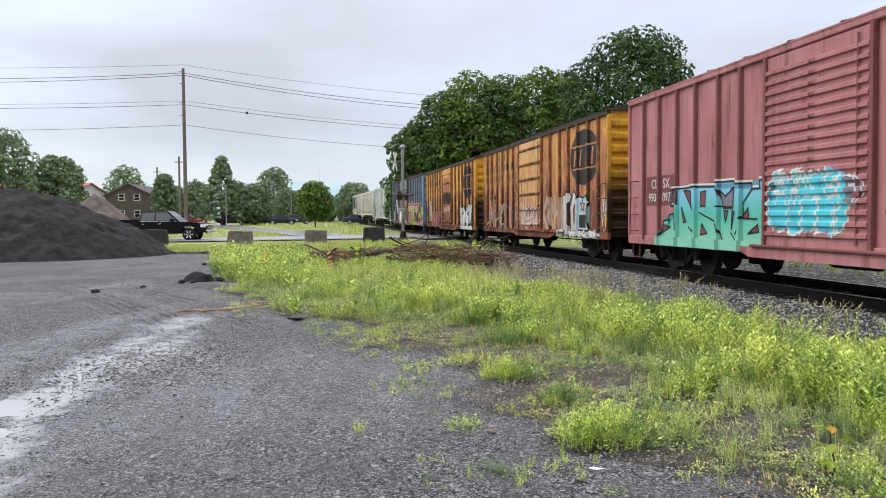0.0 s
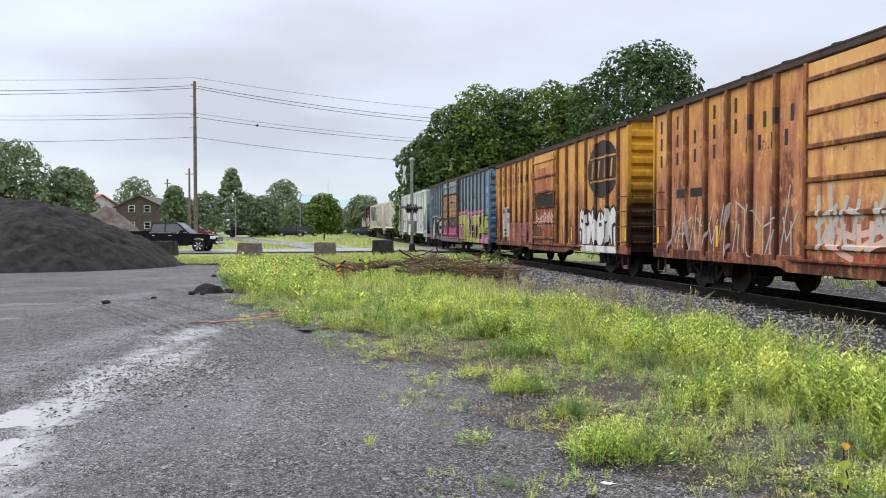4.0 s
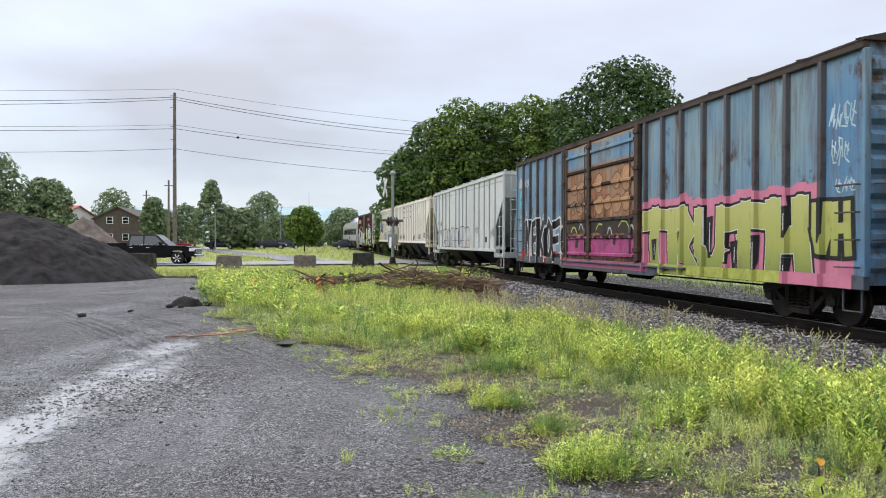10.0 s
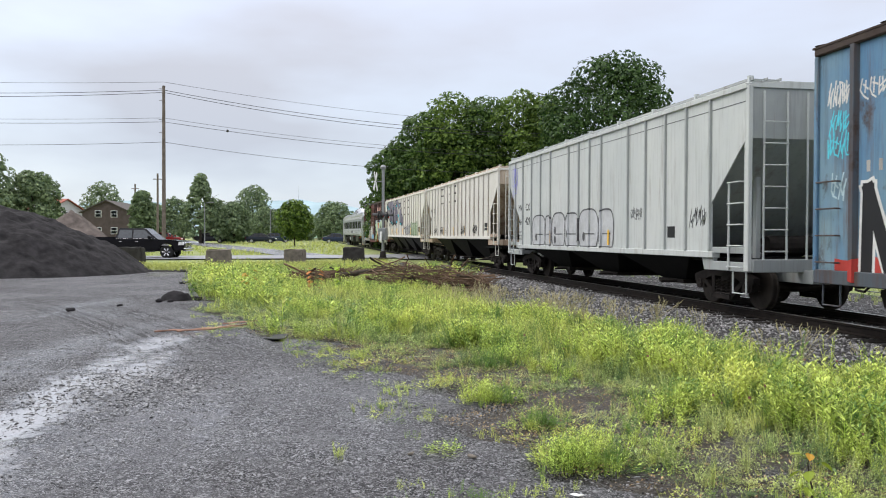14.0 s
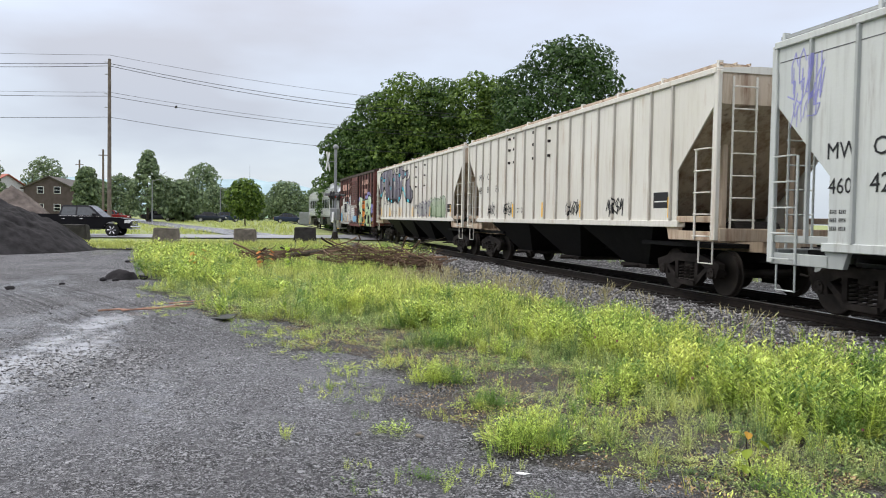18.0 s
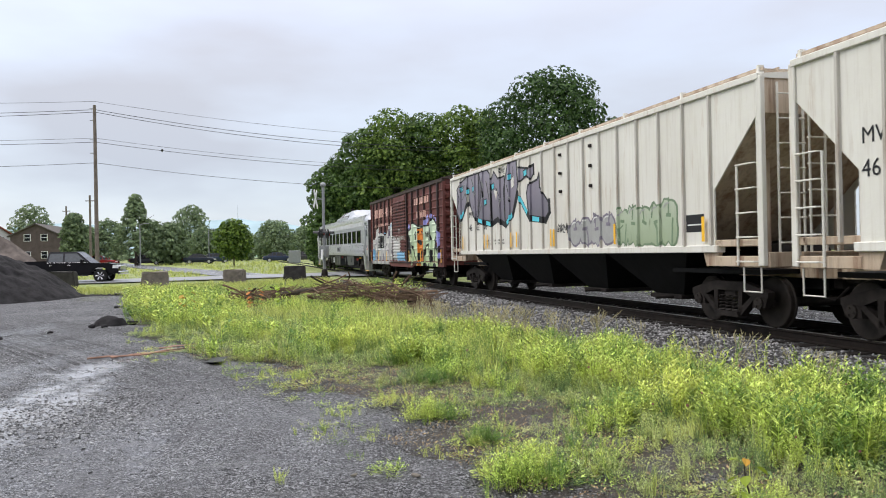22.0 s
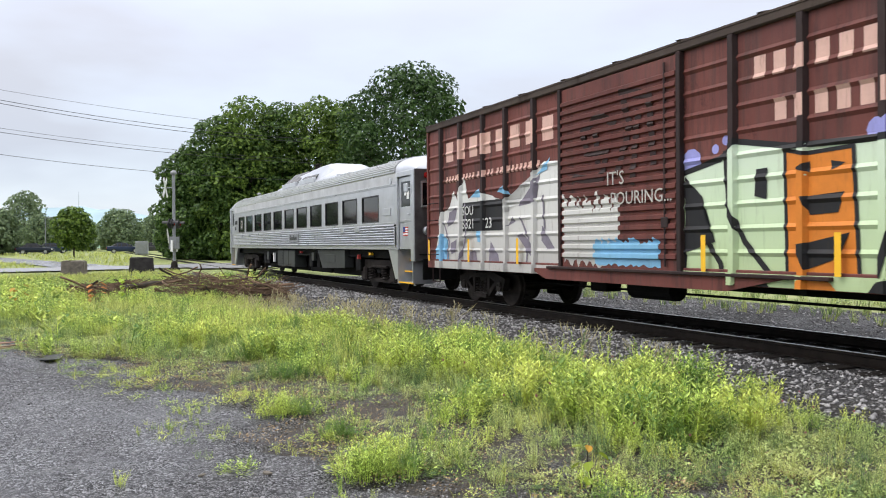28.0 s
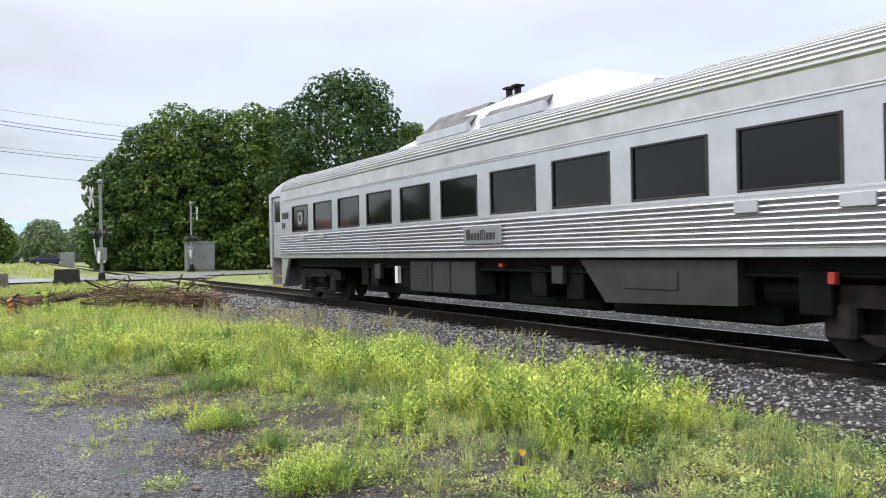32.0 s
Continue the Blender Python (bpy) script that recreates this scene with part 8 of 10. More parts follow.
def chip(seed, squash=0.6):
    """A stone chip of eight faces."""
    r = random.Random(seed)
    vs = np.array([(1, 0, 0), (0, 1, 0), (-1, 0, 0), (0, -1, 0), (0.1, 0, squash), (0, 0.1, -squash)], float)
    vs *= np.array([[r.uniform(0.65, 1.25)] for _ in range(6)])
    fs = np.array([(0, 1, 4), (1, 2, 4), (2, 3, 4), (3, 0, 4), (1, 0, 5), (2, 1, 5), (3, 2, 5), (0, 3, 5)])
    return vs, fs


def stones(name, spots, sizes, mat, seed, label, make=ico):
    g = np.random.default_rng(seed)
    vs, fs = [], []
    base = 0
    for k in range(4):
        pick = slice(k, None, 4)
        tv, tf = make(seed * 7 + k, 0.38 + 0.1 * k)
        n = len(spots[pick])
        s3 = sizes[pick, None] * g.uniform(0.6, 1.3, (n, 3))
        v, f = scatter(tv, tf, spots[pick], g.uniform(0, 6.28, n), s3)
        vs.append(v)
        fs.append(f + base)
        base += len(v)
    ob = linked(name, from_arrays(name, np.concatenate(vs), np.concatenate(fs), mat))
    return tagged(ob, label, "stones", kind="stuff")


g = np.random.default_rng(3)
n = 38000
s_ = np.concatenate([g.uniform(-9, 22, int(n * 0.8)), g.uniform(22, 46, n - int(n * 0.8))])
off = np.where(g.random(n) < 0.78, -1.2 - 4.4 * g.random(n) ** 1.5, g.uniform(-1.1, 2.6, n))
spots = np.empty((n, 3))
for i in range(n):
    p, d = track_at(float(s_[i]))
    q = p + Vector((d.y, -d.x)) * float(off[i])
    z = rail_z(float(s_[i])) + np.interp(off[i], [b[0] for b in bed], [b[1] for b in bed])
    spots[i] = q.x, q.y, z + 0.005
on_bed = spots[:, 0] > bank_edge(spots[:, 1]) - 0.5 * g.random(n)
spots, s_ = spots[on_bed], s_[on_bed]
n = len(spots)
n2 = 7000
s2, off2 = g.uniform(-9, 40, n2), g.uniform(1.4, 7.4, n2)
far_side = np.empty((n2, 3))
for i in range(n2):
    p, d = track_at(float(s2[i]))
    q = p + Vector((d.y, -d.x)) * float(off2[i])
    far_side[i] = q.x, q.y, rail_z(float(s2[i])) + np.interp(off2[i], [b[0] for b in bed], [b[1] for b in bed]) + 0.005
stones("far_ballast_stones", far_side, g.uniform(0.02, 0.05, n2), M_STONE, 6, "scattered grey ballast stones beyond the track", chip)
stones("ballast_stones", spots, g.uniform(0.014, 0.038, n) * np.where(s_ > 22, 1.5, 1), M_STONE, 5, "loose grey ballast stones along the track", chip)

n = 70000
rr = 3.0 + 14 * g.random(n) ** 1.3
an = g.uniform(-0.62, 0.42, n)
px_, py_ = rr * np.sin(an), rr * np.cos(an)
keep = px_ < lot_edge(py_) + 0.6
px_, py_ = px_[keep], py_[keep]
spots = np.array([(x, y, lot_z(x, y) + 0.012) for x, y in zip(px_, py_)])
px_, py_ = g.normal(-3.2, 0.55, 2200), g.normal(8.7, 0.7, 2200)
coarse = np.array([(x, y, lot_z(x, y) + 0.012) for x, y in zip(px_, py_)])
stones("coarse_gravel", coarse, g.uniform(0.008, 0.022, len(coarse)), M_PEBBLE, 19, "patch of coarse dark and pale stones on the lot")
stones("lot_gravel", spots, g.uniform(0.004, 0.010, len(spots)) * g.choice([1, 1, 1, 1.7], len(spots)) * (0.7 + 0.05 * spots[:, 1]), M_PEBBLE, 9, "loose wet gravel on the lot", chip)


def bezier(p, n_=24):
    p = [Vector(q) for q in p]
    return [tuple(((1 - t) ** 3) * p[0] + 3 * t * (1 - t) ** 2 * p[1] + 3 * t * t * (1 - t) * p[2] + t ** 3 * p[3]) for t in np.linspace(0, 1, n_)]


LANE = bezier([(-7.5, 55.5), (-12, 70), (-21, 84), (-46, 150)])


# ---- weeds ----
def leaf_quad(base, tip, width, fold=0.15):
    """One leaf: four corners, base, flank, tip, flank."""
    base, tip = np.array(base, float), np.array(tip, float)
    d = tip - base
    side = np.cross(d, (0, 0, 1))
    nrm = np.linalg.norm(side)
    side = side / nrm if nrm > 1e-6 else np.array((1.0, 0, 0))
    mid = base + d * 0.45
    lift = np.array((0, 0, fold * np.linalg.norm(d)))
    return [base, mid + side * width / 2 + lift, tip, mid - side * width / 2 + lift]


def stem_quad(a, b, w):
    a, b = np.array(a, float), np.array(b, float)
    o = np.array((w / 2, w / 3, 0))
    return [a - o, a + o, b + o * 0.5, b - o * 0.5]


def quads(rows):
    v = np.array([p for q in rows for p in q])
    return v, np.arange(len(v)).reshape(-1, 4)


def tuft(seed, blades=16, spread_=0.5, width=0.03):
    """Grass one unit high."""
    r = random.Random(seed)
    rows = []
    for k in range(blades):
        a, h, o = r.uniform(0, 6.28), r.uniform(0.5, 1.0), r.uniform(0.1, 1.0) * spread_
        b = np.array((0.12 * math.cos(a * 3), 0.12 * math.sin(a * 3), 0))
        m = b + np.array((o * 0.4 * math.cos(a), o * 0.4 * math.sin(a), h * 0.65))
        t = b + np.array((o * math.cos(a), o * math.sin(a), h))
        s = np.array((-math.sin(a), math.cos(a), 0)) * width / 2
        rows.append([b - s, b + s, m + s * 0.8, m - s * 0.8])
        rows.append([m - s * 0.8, m + s * 0.8, t + s * 0.1, t - s * 0.1])
    return quads(rows)


def seedgrass(seed, stems=7):
    r = random.Random(seed)
    rows = []
    for k in range(stems):
        a, h, o = r.uniform(0, 6.28), r.uniform(0.75, 1.05), r.uniform(0.1, 0.35)
        m = np.array((o * 0.4 * math.cos(a), o * 0.4 * math.sin(a), h * 0.72))
        t = np.array((o * math.cos(a), o * math.sin(a), h))
        rows.append(stem_quad((0.03 * k * math.cos(a), 0.03 * k * math.sin(a), 0), m, 0.012))
        rows.append(stem_quad(m, t, 0.008))
        for j in range(3):
            b = m + (t - m) * (0.35 + 0.25 * j)
            rows.append(leaf_quad(b, b + np.array((0.05 * math.cos(a + j * 2), 0.05 * math.sin(a + j * 2), 0.12)), 0.028))
    return quads(rows)


def plant_out(name, makers, spots, heights, mat, seed, label, category, lean=0.18):
    """One mesh of many plants: each maker's template takes its share of the spots."""
    g_ = np.random.default_rng(seed)
    vs, fs, base = [], [], 0
    for k, (tv, tf) in enumerate(makers):
        pk = slice(k, None, len(makers))
        n_ = len(spots[pk])
        if not n_:
            continue
        h = heights[pk]
        s3 = np.stack([h * g_.uniform(0.85, 1.3, n_), h * g_.uniform(0.85, 1.3, n_), h], -1)
        v, f = scatter(tv, tf, spots[pk], g_.uniform(0, 6.28, n_), s3, g_.normal(0, lean, (n_, 2)))
        vs.append(v)
        fs.append(f + base)
        base += len(v)
    ob = linked(name, from_arrays(name, np.concatenate(vs), np.concatenate(fs), mat))
    return tagged(ob, label, category, kind="stuff")


def verge_spots(n_, y0, y1, seed, lo=0.0, hi=1.0):
    """Random places in the weedy strip, lo to hi across it from the lot to the track."""
    g_ = np.random.default_rng(seed)
    y = g_.uniform(y0, y1, n_)
    a, b = lot_edge(y), bank_edge(y)
    x = a + (b - a) * (lo + (hi - lo) * g_.random(n_))
    return np.stack([x, y, np.array([ground_z(0, v) for v in y])], -1)


def patchy(spots, scale, cut, seed):
    """Keeps the places where a slow noise is over cut."""
    k = np.array([noise.noise((p[0] * scale, p[1] * scale, seed)) for p in spots])
    return spots[k > cut], k[k > cut]


def sprig(seed, stems=5, per=13, width=0.026, reach=0.115):
    """A bushy weed one unit high: a few leaning stems with narrow rising leaves and a leafy tip."""
    r = random.Random(seed)
    rows = []
    for s_i in range(stems):
        a0, o, h = r.uniform(0, 6.28), r.uniform(0.05, 0.38), r.uniform(0.7, 1.0)
        base = np.array((0.06 * math.cos(a0), 0.06 * math.sin(a0), 0.0))
        top = np.array((o * math.cos(a0), o * math.sin(a0), h))
        rows.append(stem_quad(base, top, 0.013))
        for k in range(per):
            u = 0.22 + 0.78 * k / (per - 1)
            b = base + (top - base) * u
            a = k * 2.4 + r.uniform(-0.4, 0.4)
            ln = reach * (1.1 - 0.45 * u) * r.uniform(0.75, 1.25)
            up = ln * r.uniform(0.25, 0.95)
            rows.append(leaf_quad(b, (b[0] + ln * math.cos(a), b[1] + ln * math.sin(a), b[2] + up), width * r.uniform(0.75, 1.25), 0.06))
    return quads(rows)


def mat_weed(seed, leaves=46):
    """A low spreading weed, one unit wide, half a unit high, of small narrow leaves."""
    r = random.Random(seed)
    rows = []
    for k in range(leaves):
        a, d = r.uniform(0, 6.28), 0.55 * math.sqrt(r.random())
        b = np.array((d * math.cos(a), d * math.sin(a), r.uniform(0.02, 0.35)))
        a2, ln = a + r.uniform(-1, 1), r.uniform(0.08, 0.18)
        rows.append(leaf_quad(b, b + np.array((ln * math.cos(a2), ln * math.sin(a2), ln * r.uniform(0.0, 0.9))), r.uniform(0.05, 0.09), 0.05))
    return quads(rows)


SPRIGS = [sprig(k, 4 + k % 3, 13 + k % 3, 0.040, 0.135) for k in range(6)]
LEAFY = [sprig(50 + k, 5, 17, 0.036, 0.14) for k in range(4)]
FINE = [sprig(40 + k, 6, 14, 0.026, 0.10) for k in range(4)]
BROAD = [sprig(60 + k, 4, 9, 0.075, 0.18) for k in range(3)]
TUFTS = [tuft(k) for k in range(5)]
WISPS = [tuft(30 + k, 12, 0.35, 0.014) for k in range(4)]
MATS = [mat_weed(k) for k in range(5)]
SEEDS = [seedgrass(k) for k in range(4)]
gh = np.random.default_rng(17)


def thinned(spots, seed, bare=0.0):
    """Thins plants out towards the gravel, leaving ragged bare patches there; also gives how lush each place is."""
    g_ = np.random.default_rng(seed)
    u = spots[:, 0] - lot_edge(spots[:, 1])
    b = bank_edge(spots[:, 1]) - spots[:, 0]
    k = np.array([noise.noise((p[0] * 0.9, p[1] * 0.9, 31)) + 0.5 * noise.noise((p[0] * 2.3, p[1] * 2.3, 37)) for p in spots])
    lush = 0.9 * k + np.where(spots[:, 1] < 12, (u - 0.9) * 0.55, u * 0.9 + 0.15)
    lush = np.minimum(lush, b * 0.45 - 0.05)
    keep = lush + g_.normal(0, 0.12, len(spots)) > bare
    return spots[keep], np.clip(lush[keep], 0, 1)


sp, k = thinned(np.concatenate([verge_spots(4200, 2.0, 9.5, 1, -0.08, 1.0), verge_spots(4600, 9.5, 20, 2, -0.03, 1.0), verge_spots(2400, 20, 40, 3)]), 1, -0.22)
plant_out("low_weeds", MATS, sp, gh.uniform(0.12, 0.26, len(sp)) * (0.6 + 0.5 * k), M_WEED2, 1, "low small-leaved weeds, mid green", "weeds")
sp, k = thinned(np.concatenate([verge_spots(2900, 2.0, 9.5, 4), verge_spots(3200, 9.5, 20, 5), verge_spots(1900, 20, 38, 6, 0.0, 0.9)]), 2, 0.12)
tone = np.array([noise.noise((p[0] * 0.7, p[1] * 0.7, 11)) for p in sp])
tall = np.clip(0.08 + 0.13 * k + 0.45 * tone + gh.uniform(-0.05, 0.14, len(sp)), 0.06, 0.5) * np.clip((sp[:, 1] + 1.5) / 9, 0.6, 1)
plant_out("upright_weeds", SPRIGS, sp[tone > 0.04], tall[tone > 0.04], M_WEED, 2, "upright leafy weeds with bright yellow-green tips", "weeds")
plant_out("fine_weeds", FINE, sp[tone <= 0.04], tall[tone <= 0.04] + 0.06, M_WEED2, 22, "fine-leaved grey-green weeds among the brighter ones", "weeds")
sp = np.concatenate([verge_spots(300, 5.5, 11, 7, 0.45, 0.74), verge_spots(130, 11, 18, 8, 0.3, 0.7), verge_spots(420, 18, 34, 9, 0.0, 0.33)])
plant_out("tall_weeds", LEAFY, sp, gh.uniform(0.30, 0.56, len(sp)), M_WEED, 3, "tall bright yellow-green goldenrod-like weeds", "weeds", 0.1)
sp = np.concatenate([verge_spots(120, 19, 34, 10, 0.0, 0.3), verge_spots(16, 12, 22, 21, 0.0, 0.35)])
plant_out("broad_weeds", BROAD, sp, gh.uniform(0.35, 0.8, len(sp)), M_WEED, 4, "broad-leaved green weeds at the lot's edge", "weeds", 0.1)
o = np.random.default_rng(71).normal(0, 1, (70, 2))
sp = np.stack([0.6 + 0.55 * o[:, 0], 26.2 + 0.8 * o[:, 1], np.full(70, 0.05)], -1)
plant_out("heap_weeds", SPRIGS + LEAFY, sp, gh.uniform(0.5, 0.85, 70), M_WEED, 28, "bushy green weeds growing through the brush heap", "weeds", 0.15)
o = np.random.default_rng(72).random((260, 2))
hx = -4.6 + 5.8 * o[:, 0]
sp = np.stack([hx, 22.5 - 0.75 * hx + 1.3 * (o[:, 1] - 0.5), np.zeros(260)], -1)
plant_out("heap_front_weeds", LEAFY + SPRIGS[:3], sp, gh.uniform(0.2, 0.4, 260), M_WEED, 29, "bright leafy weeds before the brush heap", "weeds", 0.12)
o = np.random.default_rng(73).random((26, 2))
yy = 6.5 + 5 * o[:, 0]
sp = np.stack([bank_edge(yy) - 0.7 + 0.9 * o[:, 1], yy, np.full(26, 0.0)], -1)
plant_out("bank_weeds", [sprig(80 + k, 3, 20, 0.030, 0.10) for k in range(4)], sp, gh.uniform(0.28, 0.55, 26), M_WEED, 30, "tall leafy stalks at the foot of the ballast", "weeds", 0.06)
# grass between and behind
sp, k = thinned(np.concatenate([verge_spots(420, 2.0, 10, 12), verge_spots(620, 10, 20, 13), verge_spots(900, 20, 40, 14)]), 3, 0.1)
plant_out("verge_grass", TUFTS[:2] + WISPS, sp, gh.uniform(0.14, 0.30, len(sp)) * (0.6 + 0.5 * k), M_GRASS, 5, "yellow-green grass among the weeds", "grass")
sp, k = patchy(np.concatenate([verge_spots(520, 14.5, 20, 15, 0.50, 0.86), verge_spots(200, 15, 22, 75, 0.2, 0.5), verge_spots(120, 8, 14, 16, 0.4, 0.9)]), 0.4, -0.1, 3)
plant_out("tall_grass", WISPS, sp, gh.uniform(0.35, 0.66, len(sp)), M_GRASS, 6, "tall thin yellow-green grass", "grass", 0.25)
sp = np.concatenate([verge_spots(110, 13, 20, 17, 0.80, 1.05), verge_spots(12, 7, 12, 18, 0.8, 1.02)])
plant_out("seed_grass", SEEDS, sp, gh.uniform(0.32, 0.62, len(sp)), M_STRAW, 7, "dry tan grass stems with seed heads", "grass", 0.45)
# single tufts out on the gravel
sp = np.array([(0.65, 7.93), (1.15, 5.69), (0.95, 6.83), (-0.36, 7.69), (-0.3, 8.3), (0.1, 7.2), (-0.62, 5.9), (0.75, 5.0), (-0.9, 10.9), (-1.3, 11.4), (-0.5, 9.6), (0.0, 5.0), (0.4, 4.9), (0.3, 9.0), (-0.1, 6.5)])
rep, tops, gs = [], [], np.random.default_rng(8)
for (x, y), w, count, top_ in zip(sp, (0.20, 0.26, 0.20, 0.25, 0.2, 0.15, 0.04, 0.2, 0.3, 0.2, 0.2, 0.25, 0.25, 0.2, 0.1), (60, 90, 40, 26, 20, 10, 4, 12, 30, 16, 16, 14, 20, 24, 6), (0.24, 0.26, 0.2, 0.1, 0.1, 0.08, 0.12, 0.1, 0.16, 0.12, 0.12, 0.1, 0.12, 0.12, 0.08)):
    o = gs.normal(0, w * 0.6, (count, 2))
    rep.append(np.stack([x + o[:, 0], y + o[:, 1], np.full(count, 0.0)], -1))
    tops.append(top_ * gs.uniform(0.6, 1.1, count))
sp, tops = np.concatenate(rep), np.concatenate(tops)
plant_out("gravel_weeds", SPRIGS[:4] + WISPS[:1] + MATS[:2], sp, tops, M_WEED, 9, "small bright green weeds growing through the gravel", "weeds")
o = gs.random((900, 2))
yy = 4 + o[:, 0] * 13
sp, k = patchy(np.stack([lot_edge(yy) + 0.9 - 2.0 * o[:, 1], yy, np.zeros(900)], -1), 1.3, 0.02, 6)
plant_out("edge_weeds", MATS + WISPS[:2], sp, gs.uniform(0.07, 0.18, len(sp)), M_WEED, 10, "sparse weeds along the edge of the gravel", "weeds")
# brown dead stalks and litter where the weeds thin out
o = gs.random((2200, 2))
yy = 3.5 + o[:, 0] * 11
sp = np.stack([lot_edge(yy) - 0.2 + 2.9 * o[:, 1], yy, np.zeros(2200)], -1)
plant_out("dead_litter", [mat_weed(90 + j, 14) for j in range(3)], sp, gs.uniform(0.05, 0.19, 2200), leaf_mat("dead_leaf", (0.10, 0.06, 0.035), (0.50, 0.37, 0.20), None, 0.8, 0.1), 24, "brown dead leaves and stalks on the soil", "litter")
# far side of the track and the grassy roadside
gg = np.random.default_rng(33)
rows_ = []
for i in range(1500):
    s = gg.uniform(-4, 48)
    p, d = track_at(s)
    q = p + Vector((d.y, -d.x)) * gg.uniform(4.6, 12.0)
    rows_.append((q.x, q.y, ground_z(q.x, q.y) - 0.08))
plant_out("far_bank_grass", TUFTS + SPRIGS[:2], np.array(rows_), gg.uniform(0.15, 0.5, len(rows_)), M_WEED2, 11, "rough green grass beyond the track", "grass")
x, y = gg.uniform(-26, 0, 5200), gg.uniform(37, 47, 5200)
keep = (x > -2.6 - (47 - y) * 2.3) & (x < bank_edge(y) - 0.8)
sp = np.stack([x, y, np.array([ground_z(0, v) - 0.03 for v in y])], -1)[keep]
plant_out("roadside_grass", TUFTS, sp, gg.uniform(0.14, 0.34, len(sp)), M_GRASS, 12, "green roadside grass behind the weedy strip", "grass")
x, y = gg.uniform(-75, 0, 6000), 58 + 75 * gg.random(6000) ** 1.3
sp = np.stack([x, y, np.array([ground_z(0, v) - 0.03 for v in y])], -1)[(x < 3 - y * 0.13)]
lane_x = np.interp(sp[:, 1], [p[1] for p in LANE], [p[0] for p in LANE])
sp = sp[np.abs(sp[:, 0] - lane_x) > np.where(sp[:, 1] < 86, 2.4, 3.6)]
plant_out("meadow_grass", TUFTS, sp, gg.uniform(0.2, 0.45, len(sp)), M_GRASS, 13, "meadow grass beyond the road", "grass")
# small flowers
sp = verge_spots(42, 4.5, 11, 41, 0.35, 0.9)
fl = quads([[np.array((0.012 * math.cos(a), 0.012 * math.sin(a), 1.0)), np.array((0.02 * math.cos(a + 0.8), 0.02 * math.sin(a + 0.8), 0.98)), np.array((0.03 * math.cos(a + 0.4), 0.03 * math.sin(a + 0.4), 1.03)), np.array((0.0, 0.0, 1.05))] for a in np.arange(0, 6.28, 0.8)])
plant_out("clover_flowers", [fl], sp, gh.uniform(0.22, 0.4, len(sp)), plain("pink_petal", (0.36, 0.14, 0.17), 0.6), 14, "small dull pink clover flowers", "flowers", 0.05)


# ---- a young poplar with yellow-green leaves by the lot ----
def sapling(x, y, h, seed, leaf_c, top_c, label, wide=0.045, count=9):
    r = random.Random(seed)
    sap = thing("sapling", label, "sapling", m=Matrix.Translation((x, y, 0)))
    bm = bmesh.new()
    pts = [(0.02 * math.sin(k * 1.3), 0.015 * math.cos(k), h * k / 5) for k in range(6)]
    pipe(bm, pts, 0.006, 6, [0.007, 0.006, 0.0055, 0.005, 0.004, 0.002])
    part("stem", bm, M_BARK, sap)
    mats = (leaf_mat("poplar_leaf", leaf_c, tuple(c * 1.5 for c in leaf_c), None, 0.5, 0.35), leaf_mat("autumn_leaf", top_c, tuple(c * 1.4 for c in top_c), None, 0.5, 0.3))
    for k in range(count):
        a, z = k * 2.1, h * (0.22 + 0.78 * k / (count - 1))
        bm = bmesh.new()
        c = Vector((wide * 1.5 * math.cos(a), wide * 1.5 * math.sin(a), z))
        rod(bm, (0, 0, z - 0.02), c, 0.0016, n=4)
        w = wide * r.uniform(0.55, 0.95)
        u, v = Vector((math.cos(a), math.sin(a), -0.5 + r.uniform(-0.3, 0.3))).normalized(), Vector((-math.sin(a), math.cos(a), r.uniform(-0.3, 0.3))).normalized()
        up = u.cross(v)
        mid = [bm.verts.new(c + u * w * (1 + p)) for p in (-1, 0, 1.35)]
        for sgn in (1, -1):
            rim = [bm.verts.new(c + u * w * (1 + p) + v * w * q * sgn + up * w * 0.22) for p, q in ((-0.8, 0.55), (-0.25, 0.92), (0.45, 0.7))]
            bm.faces.new((mid[0], rim[0], rim[1], mid[1]))
            bm.faces.new((mid[1], rim[1], rim[2], mid[2]))
        part("leaf", bm, mats[1] if k == count - 1 else mats[0], sap)


sapling(2.33, 4.75, 0.36, 1, (0.20, 0.26, 0.03), (0.40, 0.22, 0.03), "thin sapling with a few yellow-green leaves and an orange one", 0.045, 9)
sapling(-2.3, 22.4, 0.85, 2, (0.26, 0.36, 0.04), (0.36, 0.40, 0.05), "slender young tree with large yellow-green leaves before the brush heap", 0.09, 13)
sapling(-3.2, 23.4, 0.72, 3, (0.42, 0.17, 0.05), (0.40, 0.2, 0.06), "small plant with orange-red leaves beside the brush heap", 0.10, 14)
sapling(-4.6, 21.2, 0.75, 4, (0.40, 0.24, 0.05), (0.40, 0.2, 0.06), "small plant with orange-tinged leaves among the weeds", 0.08, 10)


# ---- brush heap and stray sticks ----
def branch(name, label, a, b, r0, r1, seed, category, mat, group=""):
    r = random.Random(seed)
    a, b = Vector(a), Vector(b)
    bm = bmesh.new()
    pts, rad, n_ = [], [], 7
    for k in range(n_):
        p = a.lerp(b, k / (n_ - 1)) + Vector((r.uniform(-1, 1), r.uniform(-1, 1), r.uniform(-0.5, 0.5))) * (b - a).length * 0.025
        pts.append(p)
        rad.append(r0 + (r1 - r0) * k / (n_ - 1))
    pipe(bm, pts, r0, 7, rad)
    ob = linked(name, mesh_of(bm, name, True), mat)
    return tagged(ob, label, category, group)


heap = random.Random(4)


